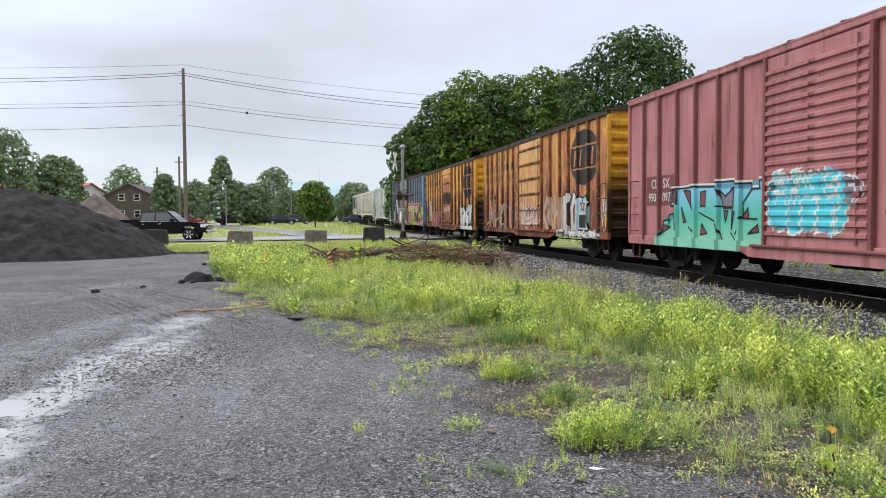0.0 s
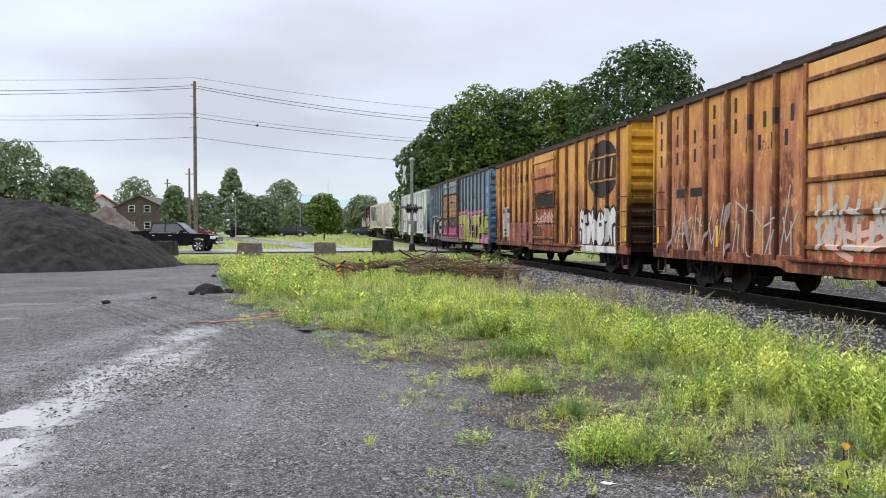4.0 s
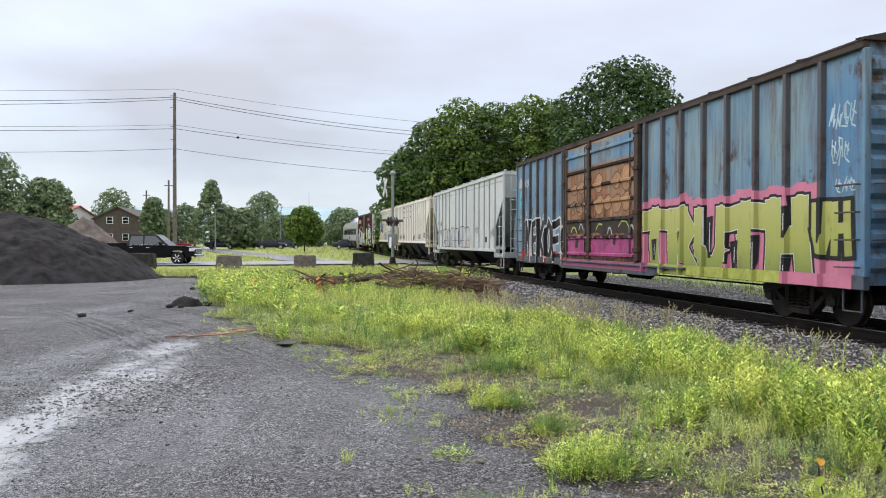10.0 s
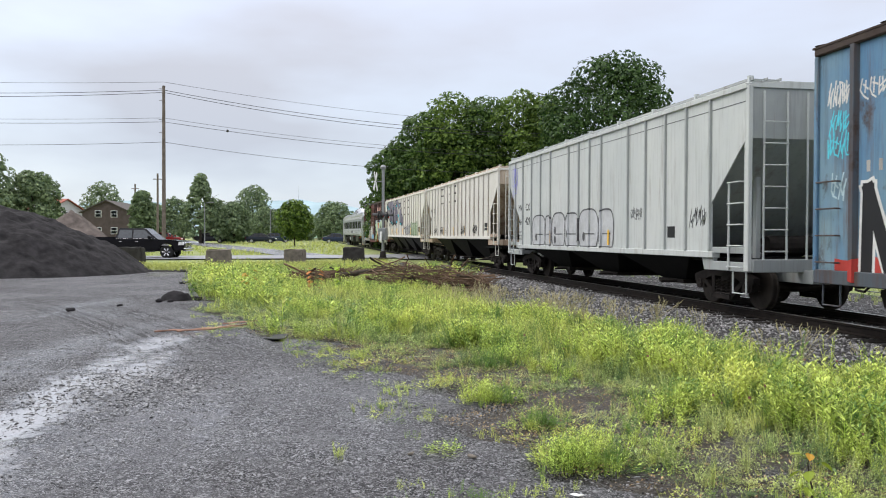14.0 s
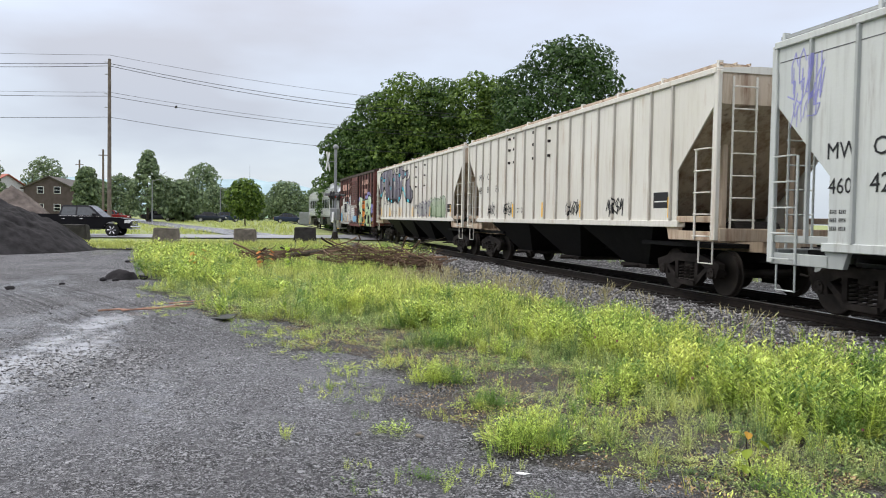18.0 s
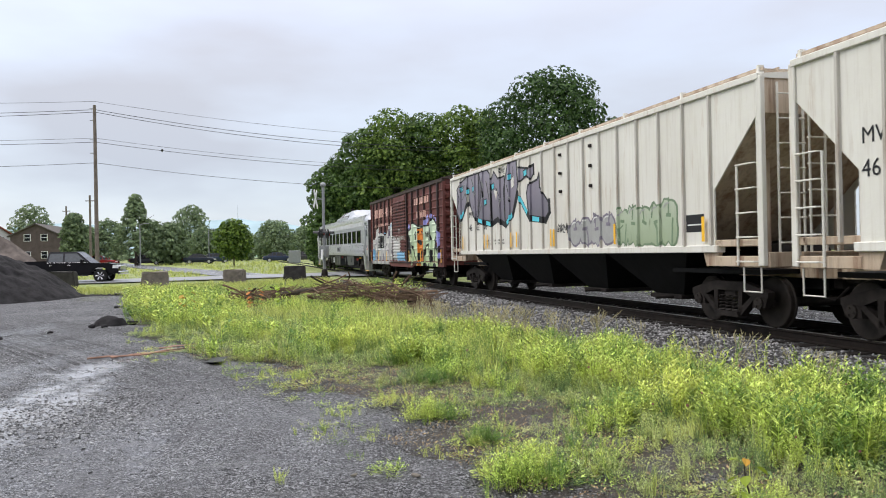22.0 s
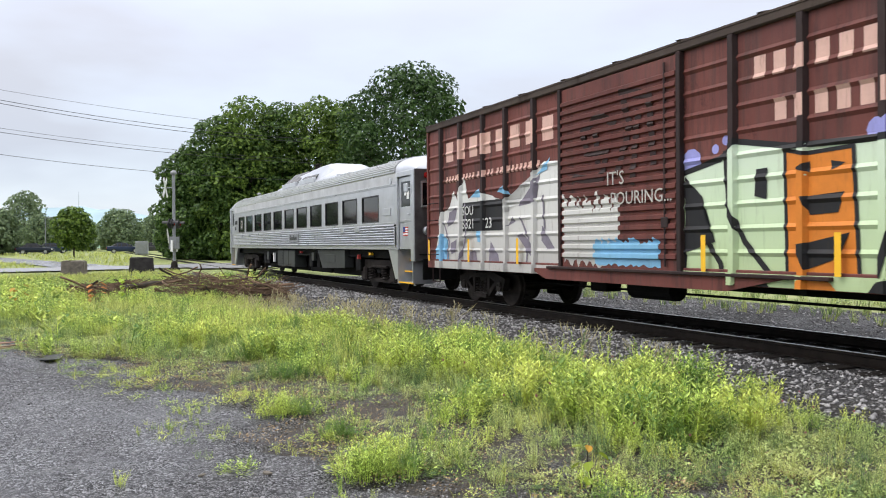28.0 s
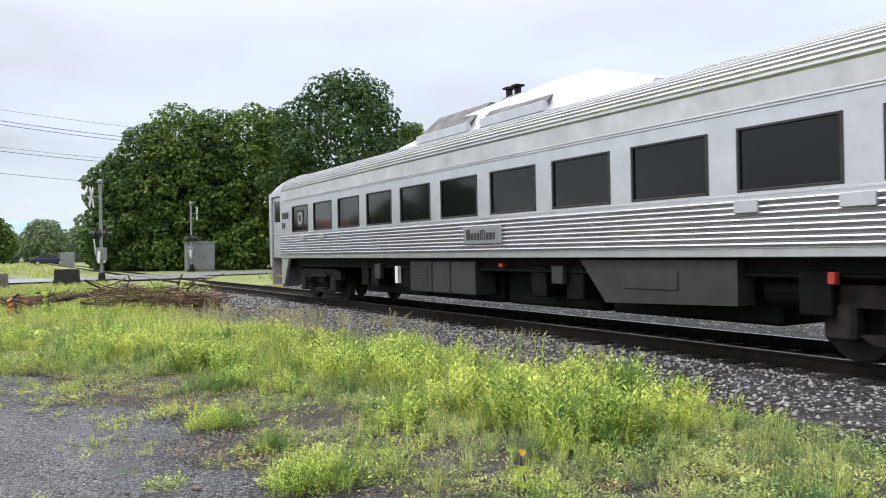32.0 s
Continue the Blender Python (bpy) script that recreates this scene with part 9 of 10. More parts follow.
def heap_stick(r, long0, long1):
    cx = r.choice((r.uniform(-4.4, -2.4), r.uniform(-1.6, 1.9), r.uniform(-1.6, 1.9)))
    cy = 24.3 - 0.75 * cx + r.uniform(-1.3, 1.3)
    a, ln = r.uniform(0, math.pi), r.uniform(long0, long1)
    z = 0.15 + r.uniform(0, 0.66) * (1 - abs(cx + 0.4) / 6)
    d = Vector((math.cos(a), math.sin(a), r.gauss(0, 0.25))) * ln / 2
    return Vector((cx, cy, z)) - d, Vector((cx, cy, z)) + d


for k in range(90):
    p0, p1 = heap_stick(heap, 0.7, 2.2)
    thick = heap.uniform(0.012, 0.042)
    branch("branch", "dead brown branch in a brush heap among weeds", p0, p1, thick, thick * 0.35, k, "branch", M_TWIG if k % 3 else M_BARK, "branches of the brush heap")
bm = bmesh.new()
for k in range(950):
    p0, p1 = heap_stick(heap, 0.25, 1.0)
    rod(bm, p0, p1, heap.uniform(0.007, 0.014), 0.004, 4)
tagged(linked("brush_twigs", mesh_of(bm, "brush_twigs"), M_TWIG), "tangle of fine dry twigs in the brush heap", "twigs", kind="stuff")
branch("log", "cut grey-brown log lying on the brush heap", (-2.6, 25.4, 0.42), (-1.2, 25.9, 0.60), 0.08, 0.07, 101, "log", M_BARK)
branch("log", "pale dead log at the end of the brush heap", (0.4, 23.4, 0.2), (1.8, 23.8, 0.38), 0.09, 0.08, 102, "log", M_TWIG)
branch("branch", "long bare branch leaning out of the brush heap", (-0.6, 25.2, 0.3), (2.4, 26.6, 1.05), 0.04, 0.01, 103, "branch", M_BARK)
for k, (x0, y0, x1, y1) in enumerate(((-4.5, 13.5, -3.1, 14.5), (-3.9, 13.9, -3.0, 14.7), (-4.2, 13.7, -3.6, 13.9), (-3.7, 14.9, -3.1, 15.3))):
    branch("stick", "broken reddish stick lying on the wet gravel", (x0, y0, 0.025), (x1, y1, 0.045), 0.016, 0.008, 120 + k, "stick", M_STICK, "sticks on the lot")


# ---- coal heap ----
def z_run(h, k):
    return 2.0 * h * k


def mound(name, cx, cy, rx, ry, h, mat, seed, base=0.0, sharp=1.15, n=46, left=1.0):
    bm = bmesh.new()
    def at(u, v):
        d = math.hypot(u, v)
        x, y = cx + u * (rx if u > 0 else rx * left), cy + v * ry
        k = max(0.0, 1 - d ** sharp)
        ledge = 0.10 * min(k * 4, 1) * abs(noise.noise((x * 0.35, y * 0.35 + h * k * 1.1, seed + 9)))
        z = ledge + h * k * (1 + 0.35 * noise.noise((x * 0.16, y * 0.16, seed))) + 0.22 * min(k * 4, 1) * noise.noise((x * 0.9, y * 0.9, seed + 2)) + 0.14 * min(k * 4, 1) * (0.5 - abs(noise.noise((x * 1.7, y * 1.7, seed + 6)))) + 0.08 * min(k * 4, 1) * noise.noise((x * 3, y * 3, seed + 4)) + 0.06 * min(k * 4, 1) * (0.5 - abs(noise.noise((x * 5.5, y * 5.5 + z_run(h, k), seed + 8))))
        return (x, y, base + z - (0.06 if k <= 0.001 else 0))
    us = [-1.08 + 2.16 * i / n for i in range(n + 1)]
    sheet(bm, us, us, at)
    return linked(name, mesh_of(bm, name, True), mat)


tagged(mound("coal_mound", -19.0, 35.8, 6.7, 6.4, 3.0, M_PILE, 3, 0.0, 1.42, 150, 1.9), "heap of fine black coal or cinders on the lot", "heap")
tagged(mound("gravel_mound", -25.2, 58.0, 4.4, 3.4, 2.9, plain("brown_gravel", (0.12, 0.10, 0.09), 0.9, 0, 0.4, 2, 0.6), 8, 0.1, 1.1, 40), "heap of brown-grey gravel behind the black heap", "heap")
tagged(mound("cinder_clump", -6.26, 20.4, 0.42, 0.3, 0.17, M_PILE, 5, 0.0, 1.2, 12), "small clump of black cinders on the lot", "heap")
rk = random.Random(6)
for k in range(14):
    x, y = rk.uniform(-8.5, -5.2), rk.uniform(17.5, 30)
    tv, tf = ico(300 + k, 0.6)
    ob = linked("cinder_lump", from_arrays("cinder_lump", tv * rk.uniform(0.05, 0.14), tf, M_PILE), m=Matrix.Translation((x, y, 0.03)))
    tagged(ob, "black cinder lump on the wet lot", "lump", "cinder lumps")


# ---- road, crossing, blocks ----
def ribbon(name, pts, widths, mat, lift, label, kind="structure"):
    bm = bmesh.new()
    rows = []
    for i, (x, y) in enumerate(pts):
        a, b = Vector(pts[max(i - 1, 0)]), Vector(pts[min(i + 1, len(pts) - 1)])
        d = (b - a).normalized()
        nn = Vector((-d.y, d.x)) * widths[i] / 2
        rows.append([bm.verts.new((x + nn.x * k, y + nn.y * k, ground_z(0, y + nn.y * k) + lift)) for k in (-1, -0.5, 0, 0.5, 1)])
    for r0, r1 in zip(rows[:-1], rows[1:]):
        for k in range(4):
            bm.faces.new((r0[k], r1[k], r1[k + 1], r0[k + 1]))
    bmesh.ops.recalc_face_normals(bm, faces=bm.faces[:])
    return tagged(linked(name, mesh_of(bm, name, True), mat), label, "road", kind=kind)


ribbon("road", bezier([(-60, 47), (-26, 49), (-14, 52.5), (-3.0, 57)]) + bezier([(-3, 57), (4, 59.8), (12, 62), (30, 66)], 12)[1:], [7.0] * 35, M_ROAD, 0.05, "wet light grey asphalt road over the crossing")
ribbon("lane", LANE, [3.8] * 24, M_LANE, 0.03, "wet dark asphalt lane curving through the meadow")
bm = bmesh.new()
rows = []
for s in np.arange(50, 62, 1.0):
    p, d = track_at(float(s))
    nn = Vector((d.y, -d.x))
    rows.append([bm.verts.new((*(p + nn * o), rail_z(float(s)) - 0.012)) for o in (-2.6, -0.85, -0.66, 0.66, 0.85, 2.6)])
for a, b in zip(rows[:-1], rows[1:]):
    for k in (0, 2, 4):
        bm.faces.new((a[k], a[k + 1], b[k + 1], b[k]))
tagged(linked("crossing_panel", mesh_of(bm, "crossing_panel"), M_ROAD), "asphalt crossing panels between the rails", "crossing", kind="structure")


def block(x, y, w, d, h, mat, label, seed, turn=0.0):
    r = random.Random(seed)
    bm = bmesh.new()
    box(bm, -w / 2, w / 2, -d / 2, d / 2, -0.1, h, 0.05)
    bmesh.ops.subdivide_edges(bm, edges=bm.edges[:], cuts=2, use_grid_fill=True)
    for v in bm.verts:
        v.co += Vector((r.uniform(-1, 1), r.uniform(-1, 1), r.uniform(-1, 1))) * 0.03
        v.co.x *= 1 + 0.10 * (h - v.co.z) / h
    ob = linked("concrete_block", mesh_of(bm, "concrete_block"), mat, m=Matrix.Translation((x, y, ground_z(x, y))) @ Matrix.Rotation(turn, 4, "Z"))
    tagged(ob, label, "concrete block", "barrier blocks along the road")


block(-10.6, 41.8, 1.15, 0.65, 0.82, M_CONCRETE, "stained concrete barrier block by the roadside", 1, 0.1)
block(-7.0, 44.0, 1.05, 0.65, 0.78, M_CONCRETE, "weathered concrete barrier block by the roadside", 2, -0.1)
block(-3.95, 45.8, 1.15, 0.7, 0.86, M_DARKCONC, "blackened concrete barrier block by the roadside", 3, 0.05)
block(-16.2, 44.6, 1.45, 0.7, 0.85, M_DARKCONC, "blackened concrete barrier block beside the black heap", 4, 0.05)
block(12.0, 70.0, 1.3, 0.7, 0.9, M_DARKCONC, "dark concrete barrier block across the track", 5, 0.05)


# ---- crossing signals ----
def signal(x, y, mast_h, turn, up, cross):
    z = ground_z(x, y) + 0.02
    sg = thing("crossing_signal", "galvanised railway crossing signal with crossbuck and red lamps", "crossing signal", "crossing signals", m=Matrix.Translation((x, y, z)) @ Matrix.Rotation(turn, 4, "Z"))
    bm = bmesh.new()
    lathe(bm, ((0.30, 0.0), (0.30, 0.18), (0.20, 0.24), (0.16, 0.55), (0.10, 0.6)), "z", 10)
    part("base", bm, M_UNDER, sg)
    bm = bmesh.new()
    rod(bm, (0, 0, 0.4), (0, 0, mast_h), 0.085, n=12)
    part("mast", bm, M_GALV, sg)
    bm = bmesh.new()
    lathe(bm, ((0.05, mast_h - 0.05), (0.16, mast_h), (0.18, mast_h + 0.10), (0.12, mast_h + 0.2), (0.04, mast_h + 0.24)), "z", 14)
    part("bell", bm, M_GALV, sg)
    for k, a in enumerate((0.85, -0.85)):
        bm = bmesh.new()
        box(bm, -0.62, 0.62, -0.012, 0.012, -0.11, 0.11)
        ob = part("crossbuck_board", bm, M_WHITE, sg, "white crossbuck board")
        ob.matrix_basis = Matrix.Translation((0, cross * (0.45 + 0.03 * k), mast_h - 0.75)) @ Matrix.Rotation(a * 1.15, 4, "Y")
    bm = bmesh.new()
    rod(bm, (-0.75, 0, mast_h * 0.5), (0.75, 0, mast_h * 0.5), 0.045, n=8)
    rod(bm, (-0.4, 0, mast_h * 0.5 + 0.08), (0.4, 0, mast_h * 0.5 + 0.08), 0.03, n=8)
    rod(bm, (0, 0, mast_h - 0.75), (0, cross * 0.5, mast_h - 0.75), 0.03, n=6)
    part("crossarm", bm, M_GALV, sg)
    for sx in (-0.62, 0.62):
        for sy in (1, -1):
            bm = bmesh.new()
            lathe(bm, ((0.02, 0), (0.28, 0), (0.28, 0.03), (0.16, 0.04), (0.14, 0.12), (0.02, 0.13)), "y", 18)
            disc_ = part("lamp_disc", bm, M_BLACK, sg)
            disc_.matrix_basis = Matrix.Translation((sx, 0.06 * sy, mast_h * 0.5 - 0.05)) @ Matrix.Rotation(0 if sy > 0 else math.pi, 4, "Z")
            bm = bmesh.new()
            lathe(bm, ((0.01, 0.12), (0.12, 0.125), (0.09, 0.15), (0.01, 0.16)), "y", 14)
            part("lens", bm, M_REDLENS, disc_)
            bm = bmesh.new()
            for k in range(7):
                a0, a1 = math.pi * (k / 7), math.pi * ((k + 1) / 7)
                bm.faces.new([bm.verts.new((0.15 * math.cos(a), yy_, 0.15 * math.sin(a))) for a, yy_ in ((a0, 0.1), (a0, 0.38), (a1, 0.38), (a1, 0.1))])
            part("hood", bm, M_BLACK, disc_)
    bm = bmesh.new()
    box(bm, -0.30, 0.30, -0.22, 0.22, 1.25, 1.95, 0.03)
    mech = part("gate_mechanism", bm, M_GALV, sg)
    for sx in (-1, 1):
        bm = bmesh.new()
        slab(bm, ((sx * 0.34, 1.5), (sx * 0.46, 1.1), (sx * 0.6, 1.15), (sx * 0.5, 1.75), (sx * 0.34, 1.75)), "y", -0.05, 0.05)
        part("counterweight", bm, M_WHITE, mech)
    bm = bmesh.new()
    tip = (-0.4 if up > 0 else 1.9, 0.0, 2.4 if up > 0 else 2.6)
    rod(bm, (0.0, 0.28, 1.6), (tip[0] * 0.9, 0.28, tip[2]), 0.05, 0.03, 6)
    part("gate_arm_stub", bm, M_WHITE, sg)
    return sg


signal(-2.35, 47.3, 5.45, 1.35, 1, 1)
signal(3.35, 68.0, 5.45, 1.35, -1, -1)
bung = thing("signal_cabinet", "pale grey steel signal equipment cabinet by the crossing", "cabinet", m=Matrix.Translation((4.05, 69.6, ground_z(4, 69.6))) @ Matrix.Rotation(0.1, 4, "Z"))
bm = bmesh.new()
box(bm, -1.12, 1.12, -0.7, 0.7, 0.12, 2.35, 0.03)
part("housing", bm, M_GALV, bung)
bm = bmesh.new()
slab(bm, ((-1.2, 2.33), (1.2, 2.33), (1.2, 2.4), (0, 2.52), (-1.2, 2.4)), "y", -0.78, 0.78)
part("roof", bm, M_GALV, bung)
for sx in (-1, 1):
    bm = bmesh.new()
    box(bm, sx * 0.55 - 0.48, sx * 0.55 + 0.48, -0.735, -0.70, 0.25, 2.2, 0.01)
    d_ = part("door", bm, M_GALV, bung)
    bm = bmesh.new()
    box(bm, sx * 0.2 - 0.03, sx * 0.2 + 0.03, -0.77, -0.735, 1.1, 1.3)
    part("handle", bm, M_BLACK, d_)
bm = bmesh.new()
box(bm, -1.2, 1.2, -0.8, 0.8, -0.05, 0.12)
part("plinth", bm, M_CONCRETE, bung)


# ---- scraps on the lot ----
def scrap(name, label, x, y, size, mat, seed, thick=0.004):
    r = random.Random(seed)
    bm = bmesh.new()
    ring = [(size * (1 + r.uniform(-0.35, 0.35)) * math.cos(a), size * 0.5 * (1 + r.uniform(-0.35, 0.35)) * math.sin(a)) for a in np.linspace(0, 2 * math.pi, 10)[:-1]]
    slab(bm, ring, "z", 0.0, thick)
    for v in bm.verts:
        v.co.z += 0.10 * abs(v.co.x)
    tagged(linked(name, mesh_of(bm, name), mat, m=Matrix.Translation((x, y, lot_z(x, y) + 0.018)) @ Matrix.Rotation(r.uniform(0, 3), 4, "Z")), label, "litter")


scrap("litter_scrap", "white scrap of paper on the gravel", 0.96, 5.01, 0.045, M_WHITE, 1)
scrap("litter_scrap", "white scrap of plastic by the stick", -2.9, 14.6, 0.06, M_WHITE, 2)
scrap("rubber_strip", "black strip of rubber lying on the gravel", -2.33, 12.72, 0.34, M_BLACK, 3, 0.01)
scrap("flat_stone", "flat pale stone lying on the gravel", 0.35, 5.9, 0.045, M_CONCRETE, 4, 0.012)
scrap("flat_stone", "flat pale stone lying on the gravel", -0.1, 6.0, 0.03, M_CONCRETE, 5, 0.012)


# ---- poles and wires ----
def utility_pole(x, y, h, label, arms=True):
    z = ground_z(x, y)
    po = thing("utility_pole", label, "utility pole", "utility poles", m=Matrix.Translation((x, y, z)))
    bm = bmesh.new()
    rod(bm, (0, 0, -0.3), (0, 0, h), 0.16, 0.11, 12)
    part("pole", bm, M_WOODPOLE, po)
    if arms:
        for zz in (h - 0.25, h - 1.15, h - 2.6, h - 3.6):
            bm = bmesh.new()
            rod(bm, (0, 0, zz), (-0.35, 0, zz + 0.02), 0.03, n=6)
            lathe(bm, ((0.02, zz - 0.02), (0.07, zz), (0.05, zz + 0.07), (0.02, zz + 0.1)), "z", 8)
            part("insulator", bm, M_GALV, po)
    else:
        bm = bmesh.new()
        box(bm, -0.55, 0.55, -0.05, 0.05, h - 0.75, h - 0.65)
        part("crossarm", bm, M_WOODPOLE, po)
    return po


utility_pole(-19.9, 62.0, 12.9, "tall weathered wooden utility pole carrying cables beside the road")
utility_pole(-33.0, 100.5, 8.9, "distant wooden utility pole with a crossarm", False)
utility_pole(17.2, 74.5, 11.4, "wooden utility pole among the trees across the track", False)
utility_pole(-42.0, 118.0, 8.6, "distant wooden utility pole by the houses", False)


def cable(a, b, sag, r, label):
    a, b = Vector(a), Vector(b)
    bm = bmesh.new()
    pts = [a.lerp(b, k / 20) - Vector((0, 0, sag * 4 * (k / 20) * (1 - k / 20))) for k in range(21)]
    pipe(bm, pts, r, 5)
    tagged(linked("overhead_cable", mesh_of(bm, "overhead_cable"), M_BLACKWIRE), label, "cable", "overhead cables")


for dz, r, sag in ((0.0, 0.012, 0.55), (-0.62, 0.02, 0.75), (-0.80, 0.02, 0.85), (-2.75, 0.012, 0.6), (-3.05, 0.018, 0.6), (-4.6, 0.016, 0.7)):
    top = 13.45 + dz
    cable((-19.9, 62.0, top), (-62, 56.5, top + (0.0 if dz > -2 else 0.3)), sag, r, "thin dark overhead cable strung from the roadside pole")
    cable((-19.9, 62.0, top), (17.2, 74.5, 11.9 + dz * 0.9), sag * 1.3, r, "thin dark overhead cable strung across the track to the trees")
tv, tf = ico(9, 1.0)
tagged(linked("cable_marker", from_arrays("cable_marker", tv * 0.13, tf, M_BLACK), m=Matrix.Translation((-15.4, 63.52, 9.95))), "dark lump clamped on an overhead cable", "cable clamp")


# ---- trees ----
def crown_points(r, lobes, count):
    """Places on and in a crown of overlapping lobes: (centre, radii) each."""
    out, normals = [], []
    weights = [l[1][0] * l[1][2] for l in lobes]
    while len(out) < count:
        (cx, cy, cz), (rx, ry, rz) = r.choices(lobes, weights)[0]
        d = Vector((r.gauss(0, 1), r.gauss(0, 1), r.gauss(0, 1))).normalized()
        if d.z < -0.65:
            continue
        k = r.uniform(0.62, 1.06) ** 0.6
        out.append((cx + d.x * rx * k, cy + d.y * ry * k, cz + d.z * rz * k))
        normals.append(d)
    return out, normals


def tree(x, y, h, width, seed, mat, label, leaves=4200, size=0.34, trunk=0.3, low=0.18, spire=False, category="tree", group=""):
    r = random.Random(seed)
    z0 = ground_z(x, y) - 0.05
    tr = thing("tree", label, category, group, m=Matrix.Translation((x, y, z0)))
    bm = bmesh.new()
    tall = h * (0.75 if not spire else 0.95)
    pts = [(0.12 * k * r.uniform(-0.2, 0.2), 0.12 * k * r.uniform(-0.2, 0.2), tall * k / 6) for k in range(7)]
    pipe(bm, pts, trunk, 8, [trunk * (1 - 0.13 * k) for k in range(7)])
    for k in range(9):
        a, zz = k * 2.4, h * (low + 0.06 + 0.055 * k)
        tip = (width * 0.34 * math.cos(a), width * 0.34 * math.sin(a), zz + h * 0.14)
        pipe(bm, [(0, 0, zz), (tip[0] * 0.5, tip[1] * 0.5, zz + h * 0.05), tip], trunk * 0.3, 5, [trunk * 0.34, trunk * 0.2, trunk * 0.06])
    part("trunk", bm, M_BARK, tr)
    lobes = []
    n_l = 58
    for k in range(n_l):
        u = (k + 0.5) / n_l
        zz = h * (low + (0.95 - low) * u)
        if spire:
            rad = width * 0.5 * (1 - u) ** 0.8 + 0.2
        else:
            rad = width * 0.5 * math.sin(math.pi * (0.14 + 0.79 * u)) ** 0.62
        a = k * 2.4 + r.uniform(-0.4, 0.4)
        lr = max(0.35, width * (0.13 if not spire else 0.10)) * r.uniform(0.7, 1.25)
        off_ = max(0, rad - lr * 0.7) * r.uniform(0.72, 1.04)
        lobes.append(((off_ * math.cos(a), off_ * math.sin(a), zz), (lr * 1.15, lr * 1.15, lr * 0.75)))
    if not spire:
        lobes.append(((0, 0, h * (low + 0.45 * (1 - low))), (width * 0.33, width * 0.33, h * (1 - low) * 0.36)))
    pts, nrm = crown_points(r, lobes, leaves)
    g_ = np.random.default_rng(seed)
    c = np.array(pts)
    nr = np.array([n_[:] for n_ in nrm]) + g_.normal(0, 0.55, (leaves, 3))
    nr /= np.linalg.norm(nr, axis=1)[:, None]
    nr[:, 2] += 0.25
    u = np.cross(nr, g_.normal(0, 1, (leaves, 3)))
    u /= np.linalg.norm(u, axis=1)[:, None]
    v = np.cross(nr, u)
    s = (size * g_.uniform(0.5, 1.3, leaves))[:, None]
    # a spray of three leaves at each place
    verts, k4 = [], []
    for j in range(3):
        o = (u * math.cos(j * 2.1) + v * math.sin(j * 2.1)) * s * 0.55
        w = (-u * math.sin(j * 2.1) + v * math.cos(j * 2.1)) * s * 0.42
        lift = nr * s * 0.15
        verts.append(np.stack([c, c + o * 0.55 + w + lift, c + o * 1.25, c + o * 0.55 - w + lift], 1))
    verts = np.concatenate(verts).reshape(-1, 3)
    faces = np.arange(len(verts)).reshape(-1, 4)
    linked("crown", from_arrays("crown", verts, faces, mat), None, tr)
    return tr


WOOD = "dark green broadleaf tree in the wood beside the track"
for k, (x, y, h, w) in enumerate(((-2.4, 74.0, 9.8, 6.6), (0.2, 71.5, 12.2, 7.6), (2.7, 70.5, 13.7, 8.6), (5.5, 71.0, 13.5, 8.2), (8.5, 69.5, 14.1, 8.6), (4.0, 75.8, 11.6, 8.5), (10.8, 70.5, 13.5, 8.2), (0.8, 77.5, 10.8, 7.6), (24.5, 70.0, 10.6, 5.6), (-2.0, 79, 7.2, 5), (-3.6, 80, 5.0, 4))):
    tree(x * 1.07, y + 5, h * 1.07, w * 1.07, 50 + k, M_LEAF2 if k in (2, 4, 6, 9) else M_LEAFMID, WOOD, 11000, 0.23, 0.25, 0.02, group="trees of the wood")
tree(16.1, 66.5, 16.2, 13.6, 70, M_LEAF, "big round-headed dark green maple at the edge of the wood", 21000, 0.23, 0.4, 0.14)
tree(23.4, 71.5, 13.6, 5.0, 71, M_LEAF2, WOOD, 3000, 0.38, 0.25, 0.05, group="trees of the wood")
tree(30.5, 66.0, 12.2, 5.0, 72, M_LEAF2, WOOD, 2600, 0.38, 0.25, 0.3, group="trees of the wood")
for k, (x, y, h, w) in enumerate(((8.0, 72.2, 3.8, 6.0), (12.5, 68.0, 4.2, 6.5), (17.0, 65.5, 4.0, 7.0), (2.0, 74.5, 3.2, 5.0), (22.5, 64.5, 4.5, 6.0), (27.0, 63.5, 3.0, 6.0))):
    tree(x, y, h, w, 80 + k, M_LEAF2 if k % 3 == 0 else M_LEAF, "dense dark green shrub at the foot of the wood", 2400, 0.28, 0.1, 0.0, category="shrub", group="shrubs of the wood")
LEFT = "broadleaf tree behind the black heap"
for k, (x, y, h, w) in enumerate(((-42.5, 76, 10.0, 8.5), (-38.5, 80, 7.6, 6.0), (-48, 78, 9, 8), (-46.0, 72, 5.5, 5.5))):
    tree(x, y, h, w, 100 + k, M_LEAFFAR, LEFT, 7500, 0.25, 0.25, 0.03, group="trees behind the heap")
FAR = "hazy green tree across the meadow"
